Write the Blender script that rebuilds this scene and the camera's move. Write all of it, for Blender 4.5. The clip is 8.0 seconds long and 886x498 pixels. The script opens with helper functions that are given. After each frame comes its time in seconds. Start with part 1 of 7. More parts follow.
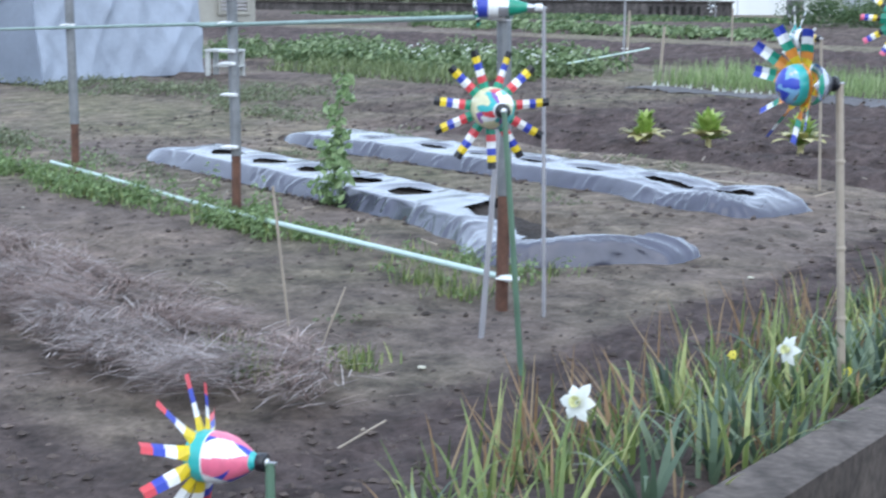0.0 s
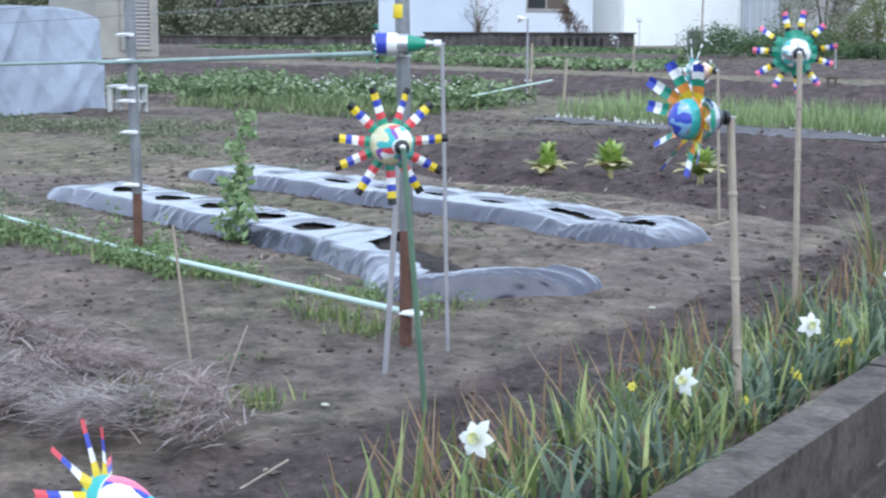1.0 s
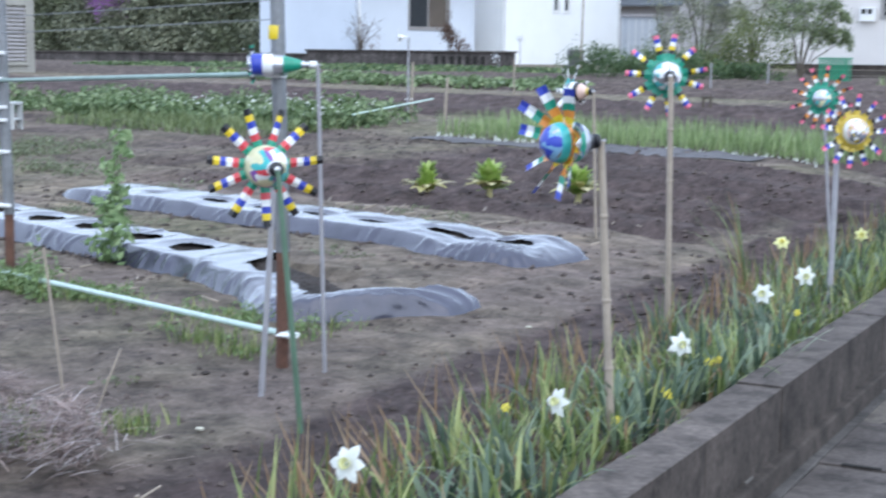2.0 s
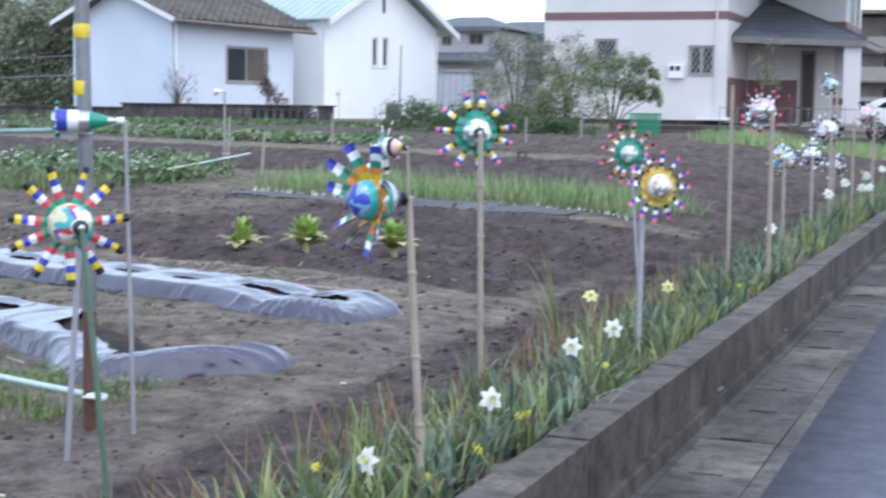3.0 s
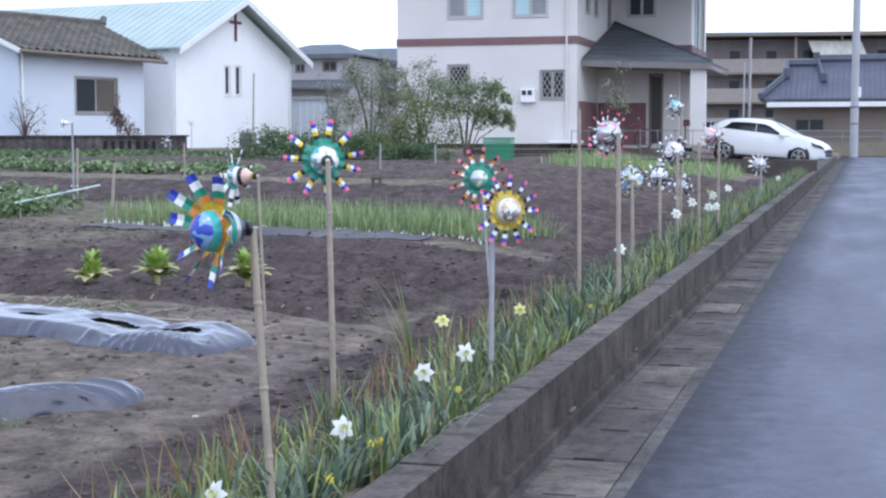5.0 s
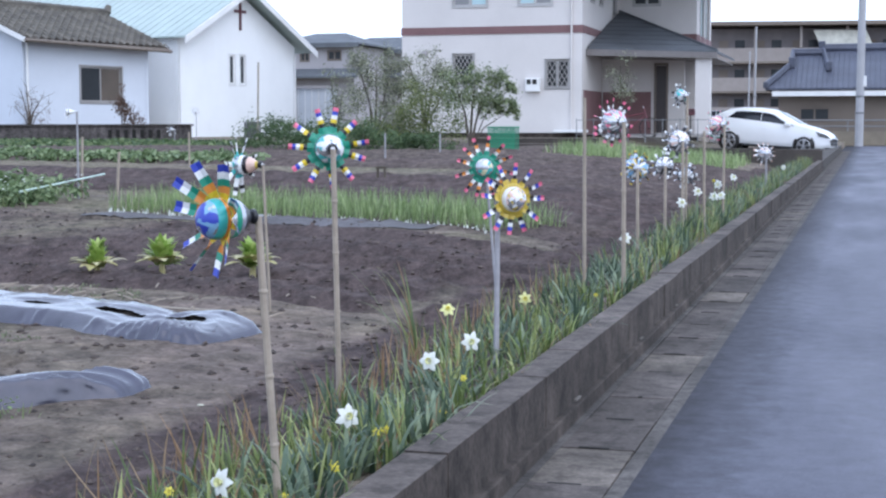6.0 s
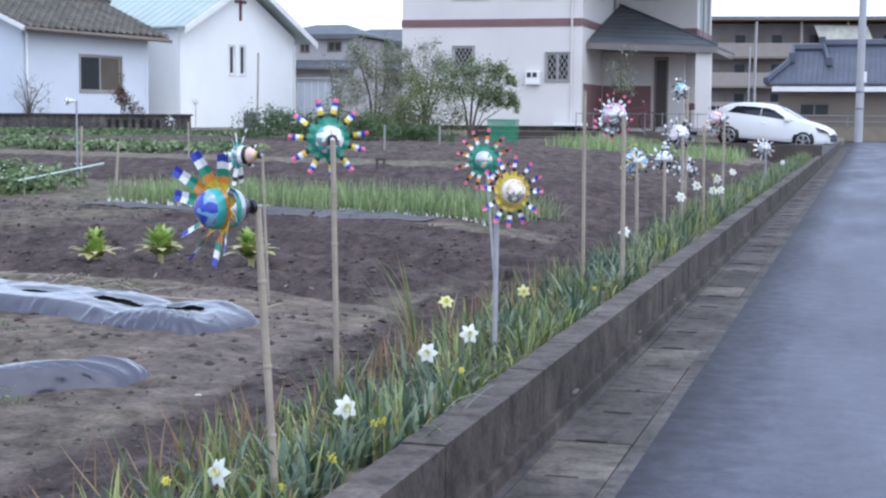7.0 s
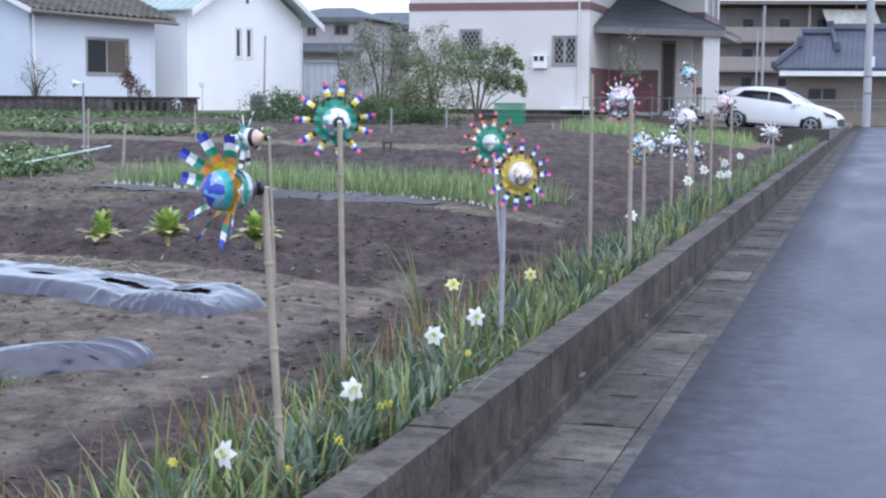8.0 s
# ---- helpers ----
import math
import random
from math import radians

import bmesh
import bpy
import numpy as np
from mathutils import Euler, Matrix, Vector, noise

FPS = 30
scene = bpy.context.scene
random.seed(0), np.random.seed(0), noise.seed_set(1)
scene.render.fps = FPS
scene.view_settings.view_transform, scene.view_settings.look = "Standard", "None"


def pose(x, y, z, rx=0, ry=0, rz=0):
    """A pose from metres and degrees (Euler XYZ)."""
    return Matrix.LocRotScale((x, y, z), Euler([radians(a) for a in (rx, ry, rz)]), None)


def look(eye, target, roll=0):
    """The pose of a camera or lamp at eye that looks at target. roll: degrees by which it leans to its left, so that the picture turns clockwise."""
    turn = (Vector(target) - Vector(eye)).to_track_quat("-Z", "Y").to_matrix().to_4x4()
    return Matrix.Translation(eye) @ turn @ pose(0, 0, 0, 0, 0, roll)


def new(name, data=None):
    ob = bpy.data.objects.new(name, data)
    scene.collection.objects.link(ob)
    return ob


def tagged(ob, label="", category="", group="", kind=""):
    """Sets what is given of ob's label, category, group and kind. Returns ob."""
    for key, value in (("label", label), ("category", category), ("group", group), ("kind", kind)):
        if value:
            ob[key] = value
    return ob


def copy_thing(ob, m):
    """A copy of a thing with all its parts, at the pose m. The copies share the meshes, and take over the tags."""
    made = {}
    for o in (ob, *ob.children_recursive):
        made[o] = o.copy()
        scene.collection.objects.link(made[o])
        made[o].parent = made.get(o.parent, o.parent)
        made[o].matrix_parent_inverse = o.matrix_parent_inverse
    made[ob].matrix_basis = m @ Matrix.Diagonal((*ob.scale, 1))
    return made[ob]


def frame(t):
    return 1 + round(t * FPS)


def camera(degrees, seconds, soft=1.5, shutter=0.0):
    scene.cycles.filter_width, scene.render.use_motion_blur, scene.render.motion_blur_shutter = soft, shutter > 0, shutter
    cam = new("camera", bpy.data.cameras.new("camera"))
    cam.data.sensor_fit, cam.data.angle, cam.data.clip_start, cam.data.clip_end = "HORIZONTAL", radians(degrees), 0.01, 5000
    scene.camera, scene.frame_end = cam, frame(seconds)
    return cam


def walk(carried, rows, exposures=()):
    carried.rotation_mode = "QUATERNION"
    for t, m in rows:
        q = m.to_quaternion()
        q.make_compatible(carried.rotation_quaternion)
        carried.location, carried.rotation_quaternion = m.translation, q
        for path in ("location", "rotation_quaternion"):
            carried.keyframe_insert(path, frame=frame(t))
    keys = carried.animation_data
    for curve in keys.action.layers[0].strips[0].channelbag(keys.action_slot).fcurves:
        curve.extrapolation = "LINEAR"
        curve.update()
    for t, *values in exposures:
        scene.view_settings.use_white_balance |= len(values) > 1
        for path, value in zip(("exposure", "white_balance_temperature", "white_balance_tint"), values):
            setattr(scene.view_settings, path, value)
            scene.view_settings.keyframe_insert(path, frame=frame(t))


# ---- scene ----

from mathutils import noise as mnoise

# ---- camera and its walk ----
cam = camera(32.92, 8.0, soft=2.3, shutter=0.5)
EYE = 1.05
# t, x, y, z, yaw, pitch, roll
ROWS = [
    (0.0, -0.084, -0.056, -0.032, 35.85, -9.41, 0.65),
    (0.5, -0.070, -0.053, -0.021, 34.01, -8.53, 0.21),
    (1.0, -0.063, -0.048, -0.020, 32.36, -8.17, 0.24),
    (1.2, -0.062, -0.048, -0.019, 31.72, -8.25, 0.16),
    (2.3, -0.034, -0.036, -0.003, 25.77, -6.84, 0.85),
    (2.5, -0.030, -0.033, -0.002, 24.24, -6.27, 0.94),
    (3.0, -0.018, -0.025, 0.003, 21.04, -5.36, 0.85),
    (3.5, -0.007, -0.018, 0.005, 18.31, -4.335, 0.49),
    (4.0, 0.001, -0.012, 0.003, 16.90, -4.35, 0.09),
    (4.5, 0.007, -0.011, 0.005, 16.01, -4.475, -0.15),
    (4.7, 0.007, -0.010, 0.005, 15.62, -4.28, -0.10),
    (6.0, 0.003, -0.004, 0.002, 15.81, -4.73, -0.09),
    (6.5, -0.001, 0.003, 0.001, 15.73, -4.88, 0.20),
    (7.0, 0.0, 0.0, 0.0, 15.75, -5.02, 0.40),
    (7.5, -0.002, -0.001, -0.003, 15.96, -5.49, 0.54),
    (8.0, -0.003, 0.005, -0.004, 15.99, -5.64, 0.54),
]


def aim(x, y, z, yaw, pitch, roll):
    a, b = radians(yaw), radians(pitch)
    eye = Vector((x, y, EYE + z))
    return look(eye, eye + Vector((-math.sin(a) * math.cos(b), math.cos(a) * math.cos(b), math.sin(b))), roll)


walk(cam, [(r[0], aim(*r[1:])) for r in ROWS], [(0.0, 0.22, 6500, 2), (2.5, 0.22, 6450, 5), (3.5, 0.06, 6400, 7), (5.0, 0.02, 6400, 8), (8.0, 0.03, 6400, 8)])

# ---- world and sun: a bright overcast sky ----
world = bpy.data.worlds.new("overcast_sky")
scene.world = world
world.use_nodes = True
wn = world.node_tree.nodes
sky = wn.new("ShaderNodeTexSky")
sky.sky_type = "NISHITA"
sky.sun_disc = False
sky.sun_elevation = radians(48)
sky.sun_rotation = radians(130)
sky.air_density, sky.dust_density, sky.ozone_density = 1.0, 1.0, 2.0
wn["Background"].inputs["Strength"].default_value = 0.05
world.node_tree.links.new(sky.outputs["Color"], wn["Background"].inputs["Color"])
cloud = wn.new("ShaderNodeBackground")
cloud.inputs["Color"].default_value = (0.77, 0.90, 1.2, 1)
cloud.inputs["Strength"].default_value = 1.45
both = wn.new("ShaderNodeAddShader")
world.node_tree.links.new(wn["Background"].outputs[0], both.inputs[0])
world.node_tree.links.new(cloud.outputs[0], both.inputs[1])
world.node_tree.links.new(both.outputs[0], wn["World Output"].inputs["Surface"])
sun_data = bpy.data.lights.new("sun", "SUN")
sun_data.energy, sun_data.angle, sun_data.color = 1.12, radians(80), (1.0, 0.97, 0.92)
sun = new("sun", sun_data)
sun.matrix_world = look((15, -12.5, 19), (0, 0, 0))


# ---- materials ----
def tree_of(name, rough=0.8, metal=0.0):
    m = bpy.data.materials.new(name)
    m.use_nodes = True
    b = m.node_tree.nodes["Principled BSDF"]
    b.inputs["Roughness"].default_value = rough
    b.inputs["Metallic"].default_value = metal
    return m, m.node_tree, b


def noise_node(nt, scale, detail=5, rough=0.6, coords="Object"):
    tc = nt.nodes.new("ShaderNodeTexCoord")
    n = nt.nodes.new("ShaderNodeTexNoise")
    n.inputs["Scale"].default_value = scale
    n.inputs["Detail"].default_value = detail
    n.inputs["Roughness"].default_value = rough
    nt.links.new(tc.outputs[coords], n.inputs["Vector"])
    return n


def ramp(nt, source, stops):
    r = nt.nodes.new("ShaderNodeValToRGB")
    e = r.color_ramp.elements
    e[0].position, e[0].color = stops[0][0], (*stops[0][1], 1)
    e[1].position, e[1].color = stops[-1][0], (*stops[-1][1], 1)
    for p, c in stops[1:-1]:
        q = e.new(p)
        q.color = (*c, 1)
    nt.links.new(source, r.inputs["Fac"])
    return r.outputs["Color"]


def mix(nt, fac, a, b, mode="MIX"):
    m = nt.nodes.new("ShaderNodeMix")
    m.data_type, m.blend_type = "RGBA", mode
    for sock, v in ((m.inputs["Factor"], fac), (m.inputs["A"], a), (m.inputs["B"], b)):
        if isinstance(v, (int, float)):
            sock.default_value = v
        elif isinstance(v, tuple):
            sock.default_value = (*v, 1)
        else:
            nt.links.new(v, sock)
    return m.outputs["Result"]


def bump(nt, b, height, strength=0.3, distance=0.01):
    n = nt.nodes.new("ShaderNodeBump")
    n.inputs["Strength"].default_value = strength
    n.inputs["Distance"].default_value = distance
    nt.links.new(height, n.inputs["Height"])
    nt.links.new(n.outputs["Normal"], b.inputs["Normal"])


def surface(name, c, rough=0.8, metal=0.0, vary=0.25, big=1.5, fine=40.0, bumps=0.25, depth=0.004, spread=0.0, coords="Object"):
    """Paint, metal, wood and the like: a base colour with stains, grain, relief and, with spread, a tint for each object or island."""
    m, nt, b = tree_of(name, rough, metal)
    lo = tuple(v * (1 - vary) for v in c)
    hi = tuple(min(1, v * (1 + vary * 0.6)) for v in c)
    n1, n2 = noise_node(nt, big, coords=coords), noise_node(nt, fine, 6, coords=coords)
    col = ramp(nt, n1.outputs["Fac"], [(0.3, lo), (0.7, hi)])
    grain = ramp(nt, n2.outputs["Fac"], [(0.25, (0.72,) * 3), (0.75, (1.12,) * 3)])
    col = mix(nt, min(1.0, vary * 2.2), col, grain, "MULTIPLY")
    if spread:
        g = nt.nodes.new("ShaderNodeNewGeometry")
        k = ramp(nt, g.outputs["Random Per Island"], [(0.0, (1 - spread,) * 3), (1.0, (1 + spread * 0.5,) * 3)])
        col = mix(nt, 1.0, col, k, "MULTIPLY")
    nt.links.new(col, b.inputs["Base Color"])
    if bumps:
        bump(nt, b, n2.outputs["Fac"], bumps, depth)
    return m


def soil_material():
    m, nt, b = tree_of("soil", 0.95)
    b.inputs["Specular IOR Level"].default_value = 0.25
    n1, n2, n3, n4 = noise_node(nt, 0.9), noise_node(nt, 7.0, 8, 0.72), noise_node(nt, 45.0, 8, 0.75), noise_node(nt, 2.6, 6, 0.7)
    dry = ramp(nt, n1.outputs["Fac"], [(0.28, (0.146, 0.115, 0.105)), (0.5, (0.202, 0.159, 0.139)), (0.74, (0.285, 0.222, 0.170))])
    dark = ramp(nt, n4.outputs["Fac"], [(0.3, (0.068, 0.050, 0.049)), (0.7, (0.132, 0.098, 0.092))])
    moss = ramp(nt, n2.outputs["Fac"], [(0.35, (0.13, 0.125, 0.078)), (0.65, (0.235, 0.205, 0.135))])
    att = nt.nodes.new("ShaderNodeAttribute")
    att.attribute_name = "tilled"
    att2 = nt.nodes.new("ShaderNodeAttribute")
    att2.attribute_name = "weedy"
    col = mix(nt, att2.outputs["Fac"], dry, moss)
    col = mix(nt, att.outputs["Fac"], col, dark)
    col = mix(nt, 1.0, col, ramp(nt, n2.outputs["Fac"], [(0.32, (0.42,) * 3), (0.5, (0.98,) * 3), (0.7, (1.6,) * 3)]), "MULTIPLY")
    col = mix(nt, 0.9, col, ramp(nt, n3.outputs["Fac"], [(0.3, (0.55,) * 3), (0.72, (1.4,) * 3)]), "MULTIPLY")
    nt.links.new(col, b.inputs["Base Color"])
    add = nt.nodes.new("ShaderNodeMath")
    nt.links.new(n2.outputs["Fac"], add.inputs[0])
    nt.links.new(n3.outputs["Fac"], add.inputs[1])
    bump(nt, b, add.outputs[0], 0.8, 0.035)
    return m


def asphalt_material():
    m, nt, b = tree_of("worn_asphalt", 0.6)
    b.inputs["Specular IOR Level"].default_value = 0.32
    tc = nt.nodes.new("ShaderNodeTexCoord")
    mp = nt.nodes.new("ShaderNodeMapping")
    mp.inputs["Scale"].default_value = (1.0, 0.22, 1.0)
    nt.links.new(tc.outputs["Object"], mp.inputs["Vector"])
    n1 = nt.nodes.new("ShaderNodeTexNoise")
    n1.inputs["Scale"].default_value, n1.inputs["Detail"].default_value = 1.3, 6
    nt.links.new(mp.outputs["Vector"], n1.inputs["Vector"])
    n2, n3 = noise_node(nt, 9.0, 8, 0.75), noise_node(nt, 110.0, 4, 0.7)
    col = ramp(nt, n1.outputs["Fac"], [(0.3, (0.065, 0.066, 0.089)), (0.5, (0.088, 0.089, 0.118)), (0.72, (0.117, 0.117, 0.152))])
    col = mix(nt, 0.8, col, ramp(nt, n2.outputs["Fac"], [(0.3, (0.62,) * 3), (0.7, (1.25,) * 3)]), "MULTIPLY")
    col = mix(nt, 0.8, col, ramp(nt, n3.outputs["Fac"], [(0.32, (0.5,) * 3), (0.45, (0.95,) * 3), (0.7, (1.35,) * 3)]), "MULTIPLY")
    # darker and duller along the gutter's side, with an uneven edge
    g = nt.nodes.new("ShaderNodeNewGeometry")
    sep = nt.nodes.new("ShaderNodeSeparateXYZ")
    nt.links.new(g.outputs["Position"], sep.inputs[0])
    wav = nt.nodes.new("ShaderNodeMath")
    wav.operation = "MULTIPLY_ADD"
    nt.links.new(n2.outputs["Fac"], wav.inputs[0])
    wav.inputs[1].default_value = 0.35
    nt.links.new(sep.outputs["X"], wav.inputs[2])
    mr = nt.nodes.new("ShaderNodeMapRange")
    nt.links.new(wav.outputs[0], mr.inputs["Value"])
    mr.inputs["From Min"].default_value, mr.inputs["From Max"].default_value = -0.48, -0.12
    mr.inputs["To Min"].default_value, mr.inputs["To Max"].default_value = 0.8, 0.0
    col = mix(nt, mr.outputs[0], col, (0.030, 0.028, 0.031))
    dull = nt.nodes.new("ShaderNodeMapRange")
    nt.links.new(wav.outputs[0], dull.inputs["Value"])
    dull.inputs["From Min"].default_value, dull.inputs["From Max"].default_value = -0.5, 0.15
    dull.inputs["To Min"].default_value, dull.inputs["To Max"].default_value = 0.14, 0.32
    nt.links.new(dull.outputs[0], b.inputs["Specular IOR Level"])
    nt.links.new(col, b.inputs["Base Color"])
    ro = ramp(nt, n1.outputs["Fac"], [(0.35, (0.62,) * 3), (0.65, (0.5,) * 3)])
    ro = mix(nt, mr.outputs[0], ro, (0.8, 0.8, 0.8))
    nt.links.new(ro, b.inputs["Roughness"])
    bump(nt, b, n3.outputs["Fac"], 0.4, 0.004)
    return m


def stained_concrete(name, c, streak=0.5, each=0.0):
    """Old concrete: blotches, fine pits and stains that run down."""
    m, nt, b = tree_of(name, 0.92)
    b.inputs["Specular IOR Level"].default_value = 0.3
    mp = nt.nodes.new("ShaderNodeMapping")
    mp.inputs["Scale"].default_value = (5.0, 5.0, 0.9)
    g = nt.nodes.new("ShaderNodeNewGeometry")
    nt.links.new(g.outputs["Position"], mp.inputs["Vector"])
    n0 = nt.nodes.new("ShaderNodeTexNoise")
    n0.inputs["Scale"].default_value, n0.inputs["Detail"].default_value = 1.0, 5
    nt.links.new(mp.outputs["Vector"], n0.inputs["Vector"])
    n1 = nt.nodes.new("ShaderNodeTexNoise")
    n1.inputs["Scale"].default_value, n1.inputs["Detail"].default_value = 2.3, 8
    nt.links.new(g.outputs["Position"], n1.inputs["Vector"])
    n2 = nt.nodes.new("ShaderNodeTexNoise")
    n2.inputs["Scale"].default_value, n2.inputs["Detail"].default_value = 55.0, 6
    nt.links.new(g.outputs["Position"], n2.inputs["Vector"])
    col = ramp(nt, n1.outputs["Fac"], [(0.3, tuple(v * 0.6 for v in c)), (0.5, c), (0.72, tuple(v * 1.5 for v in c))])
    col = mix(nt, streak, col, ramp(nt, n0.outputs["Fac"], [(0.35, (0.6,) * 3), (0.62, (1.3,) * 3)]), "MULTIPLY")
    col = mix(nt, 0.8, col, ramp(nt, n2.outputs["Fac"], [(0.3, (0.65,) * 3), (0.7, (1.3,) * 3)]), "MULTIPLY")
    n3 = nt.nodes.new("ShaderNodeTexNoise")
    n3.inputs["Scale"].default_value, n3.inputs["Detail"].default_value = 13.0, 4
    nt.links.new(g.outputs["Position"], n3.inputs["Vector"])
    col = mix(nt, 0.85, col, ramp(nt, n3.outputs["Fac"], [(0.36, (0.55,) * 3), (0.5, (1.0,) * 3), (0.7, (1.18,) * 3)]), "MULTIPLY")
    if each:
        info = nt.nodes.new("ShaderNodeObjectInfo")
        col = mix(nt, 1.0, col, ramp(nt, info.outputs["Random"], [(0.0, (1 - each,) * 3), (1.0, (1 + each,) * 3)]), "MULTIPLY")
    nt.links.new(col, b.inputs["Base Color"])
    bump(nt, b, n2.outputs["Fac"], 0.5, 0.006)
    return m


SOIL = soil_material()
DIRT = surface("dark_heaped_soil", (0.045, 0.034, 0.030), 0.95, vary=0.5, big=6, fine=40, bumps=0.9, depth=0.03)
CLOD = surface("dark_soil_clod", (0.108, 0.082, 0.072), 0.95, vary=0.4, spread=0.55)
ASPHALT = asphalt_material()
# block sides darker, tops lighter: the sky's light on tops is in these colours
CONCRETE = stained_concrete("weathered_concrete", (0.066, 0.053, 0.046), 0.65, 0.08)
CAP = stained_concrete("sky_lit_concrete_top", (0.104, 0.086, 0.077), 0.2, 0.06)
LID = stained_concrete("gutter_lid_concrete", (0.090, 0.076, 0.070), 0.3, 0.2)
LIP = stained_concrete("gutter_lip_concrete", (0.085, 0.076, 0.071), 0.3)
MORTAR = surface("pale_mortar", (0.14, 0.125, 0.112), 0.9, vary=0.3)
LID_PALE = stained_concrete("pale_lid_concrete", (0.122, 0.104, 0.090), 0.2, 0.12)
# near-black that stands in for shade in slots and under the hut's sheet
SLOT = surface("slot_shade", (0.02, 0.018, 0.016), 1.0, vary=0.3)
FILM = surface("silver_film", (0.064, 0.063, 0.092), 0.2, 0.25, vary=0.22, big=5, fine=22, bumps=0.10, depth=0.003)
FILM.node_tree.nodes["Principled BSDF"].inputs["Specular IOR Level"].default_value = 0.6
FILM.node_tree.nodes["Principled BSDF"].inputs["Coat Weight"].default_value = 0.35
FILM.node_tree.nodes["Principled BSDF"].inputs["Coat Roughness"].default_value = 0.16
RUST = surface("rusty_steel", (0.13, 0.062, 0.042), 0.85, vary=0.5, big=14, fine=90)
GALV = surface("galvanised_pipe", (0.23, 0.235, 0.245), 0.45, 0.5, vary=0.25, big=10, fine=60)
MINT = surface("mint_coated_pipe", (0.50, 0.62, 0.57), 0.3, vary=0.15, big=8)
FADED_RAIL = surface("faded_green_pipe", (0.24, 0.33, 0.30), 0.4, vary=0.25, big=8)
GREEN_PIPE = surface("green_plastic_pole", (0.12, 0.20, 0.14), 0.4, vary=0.2, big=8)
GREY_PIPE = surface("grey_pipe", (0.32, 0.31, 0.33), 0.5, vary=0.2, big=8)
BAMBOO = surface("dried_bamboo", (0.36, 0.30, 0.24), 0.6, vary=0.25, big=6, fine=60)
CHAPEL_WHITE = surface("chapel_white_paint", (0.93, 0.94, 0.95), 0.75, vary=0.05, big=0.5, fine=30, bumps=0.1)
PLASTER = surface("white_plaster", (0.65, 0.69, 0.765), 0.8, vary=0.07, big=0.5, fine=30, bumps=0.1)
BEIGE = surface("beige_siding", (0.655, 0.62, 0.605), 0.8, vary=0.08, big=0.4, fine=20, bumps=0.15)
BAND = surface("maroon_band", (0.20, 0.108, 0.110), 0.7, vary=0.15)
TILE = surface("brown_roof_tile", (0.13, 0.115, 0.095), 0.6, vary=0.4, big=1.5, fine=12, spread=0.25)
GREENROOF = surface("pale_green_metal_roof", (0.40, 0.475, 0.455), 0.5, vary=0.12, big=0.6, fine=20)
SLATE = surface("slate_roof", (0.11, 0.12, 0.135), 0.7, vary=0.25, big=1.0, fine=15)
BLUEROOF = surface("blue_grey_roof_tile", (0.075, 0.082, 0.115), 0.5, vary=0.25, big=1.0, fine=12)
BROWNWALL = surface("brown_render", (0.20, 0.165, 0.14), 0.8, vary=0.15, big=0.4)
GREYWALL = surface("grey_siding", (0.40, 0.375, 0.385), 0.8, vary=0.12, big=0.5)
BLOCKWALL = stained_concrete("stained_block_wall", (0.092, 0.080, 0.076), 0.8)
DARKWALL = surface("dark_block_wall", (0.075, 0.063, 0.056), 0.9, vary=0.35, big=2.0, fine=20)
GLASS = surface("window_glass_dark", (0.04, 0.045, 0.05), 0.2, vary=0.2, bumps=0)
GLASS.node_tree.nodes["Principled BSDF"].inputs["Specular IOR Level"].default_value = 0.2
ALU = surface("aluminium_frame", (0.45, 0.43, 0.42), 0.4, 0.6, vary=0.1)
WHITE = surface("white_paint", (0.8, 0.8, 0.8), 0.5, vary=0.08)
CARWHITE = surface("white_car_paint", (0.90, 0.91, 0.93), 0.18, vary=0.03, bumps=0)
CARGLASS = surface("car_glass", (0.02, 0.022, 0.028), 0.08, vary=0.1, bumps=0)
BLACK = surface("black_plastic", (0.015, 0.015, 0.017), 0.45, vary=0.2)
RUBBER = surface("tyre_rubber", (0.02, 0.02, 0.02), 0.8, vary=0.2)
STEEL = surface("wheel_alloy", (0.5, 0.5, 0.52), 0.3, 0.8, vary=0.1)
STOOL = surface("weathered_white_plastic", (0.50, 0.51, 0.50), 0.55, vary=0.25, big=6)
TARP = surface("silver_blue_tarpaulin", (0.31, 0.345, 0.42), 0.38, vary=0.14, big=1.6, fine=15, bumps=0.4, depth=0.02)
NET = surface("green_net", (0.03, 0.27, 0.15), 0.8, vary=0.25)
BARK = surface("bark", (0.11, 0.09, 0.07), 0.9, vary=0.4, big=8)
PEBBLE = surface("pale_pebble", (0.52, 0.49, 0.40), 0.8, vary=0.3)


def leaf_material(name, lo, mid, hi, rough=0.5):
    m, nt, b = tree_of(name, rough)
    g = nt.nodes.new("ShaderNodeNewGeometry")
    col = ramp(nt, g.outputs["Random Per Island"], [(0.0, lo), (0.55, mid), (1.0, hi)])
    n = noise_node(nt, 30.0, 3)
    col = mix(nt, 0.5, col, ramp(nt, n.outputs["Fac"], [(0.3, (0.7,) * 3), (0.7, (1.2,) * 3)]), "MULTIPLY")
    nt.links.new(col, b.inputs["Base Color"])
    b.inputs["Subsurface Weight"].default_value = 0.0
    tr = nt.nodes.new("ShaderNodeBsdfTranslucent")
    nt.links.new(col, tr.inputs["Color"])
    ms = nt.nodes.new("ShaderNodeMixShader")
    ms.inputs[0].default_value = 0.3
    nt.links.new(b.outputs[0], ms.inputs[1])
    nt.links.new(tr.outputs[0], ms.inputs[2])
    nt.links.new(ms.outputs[0], nt.nodes["Material Output"].inputs["Surface"])
    return m


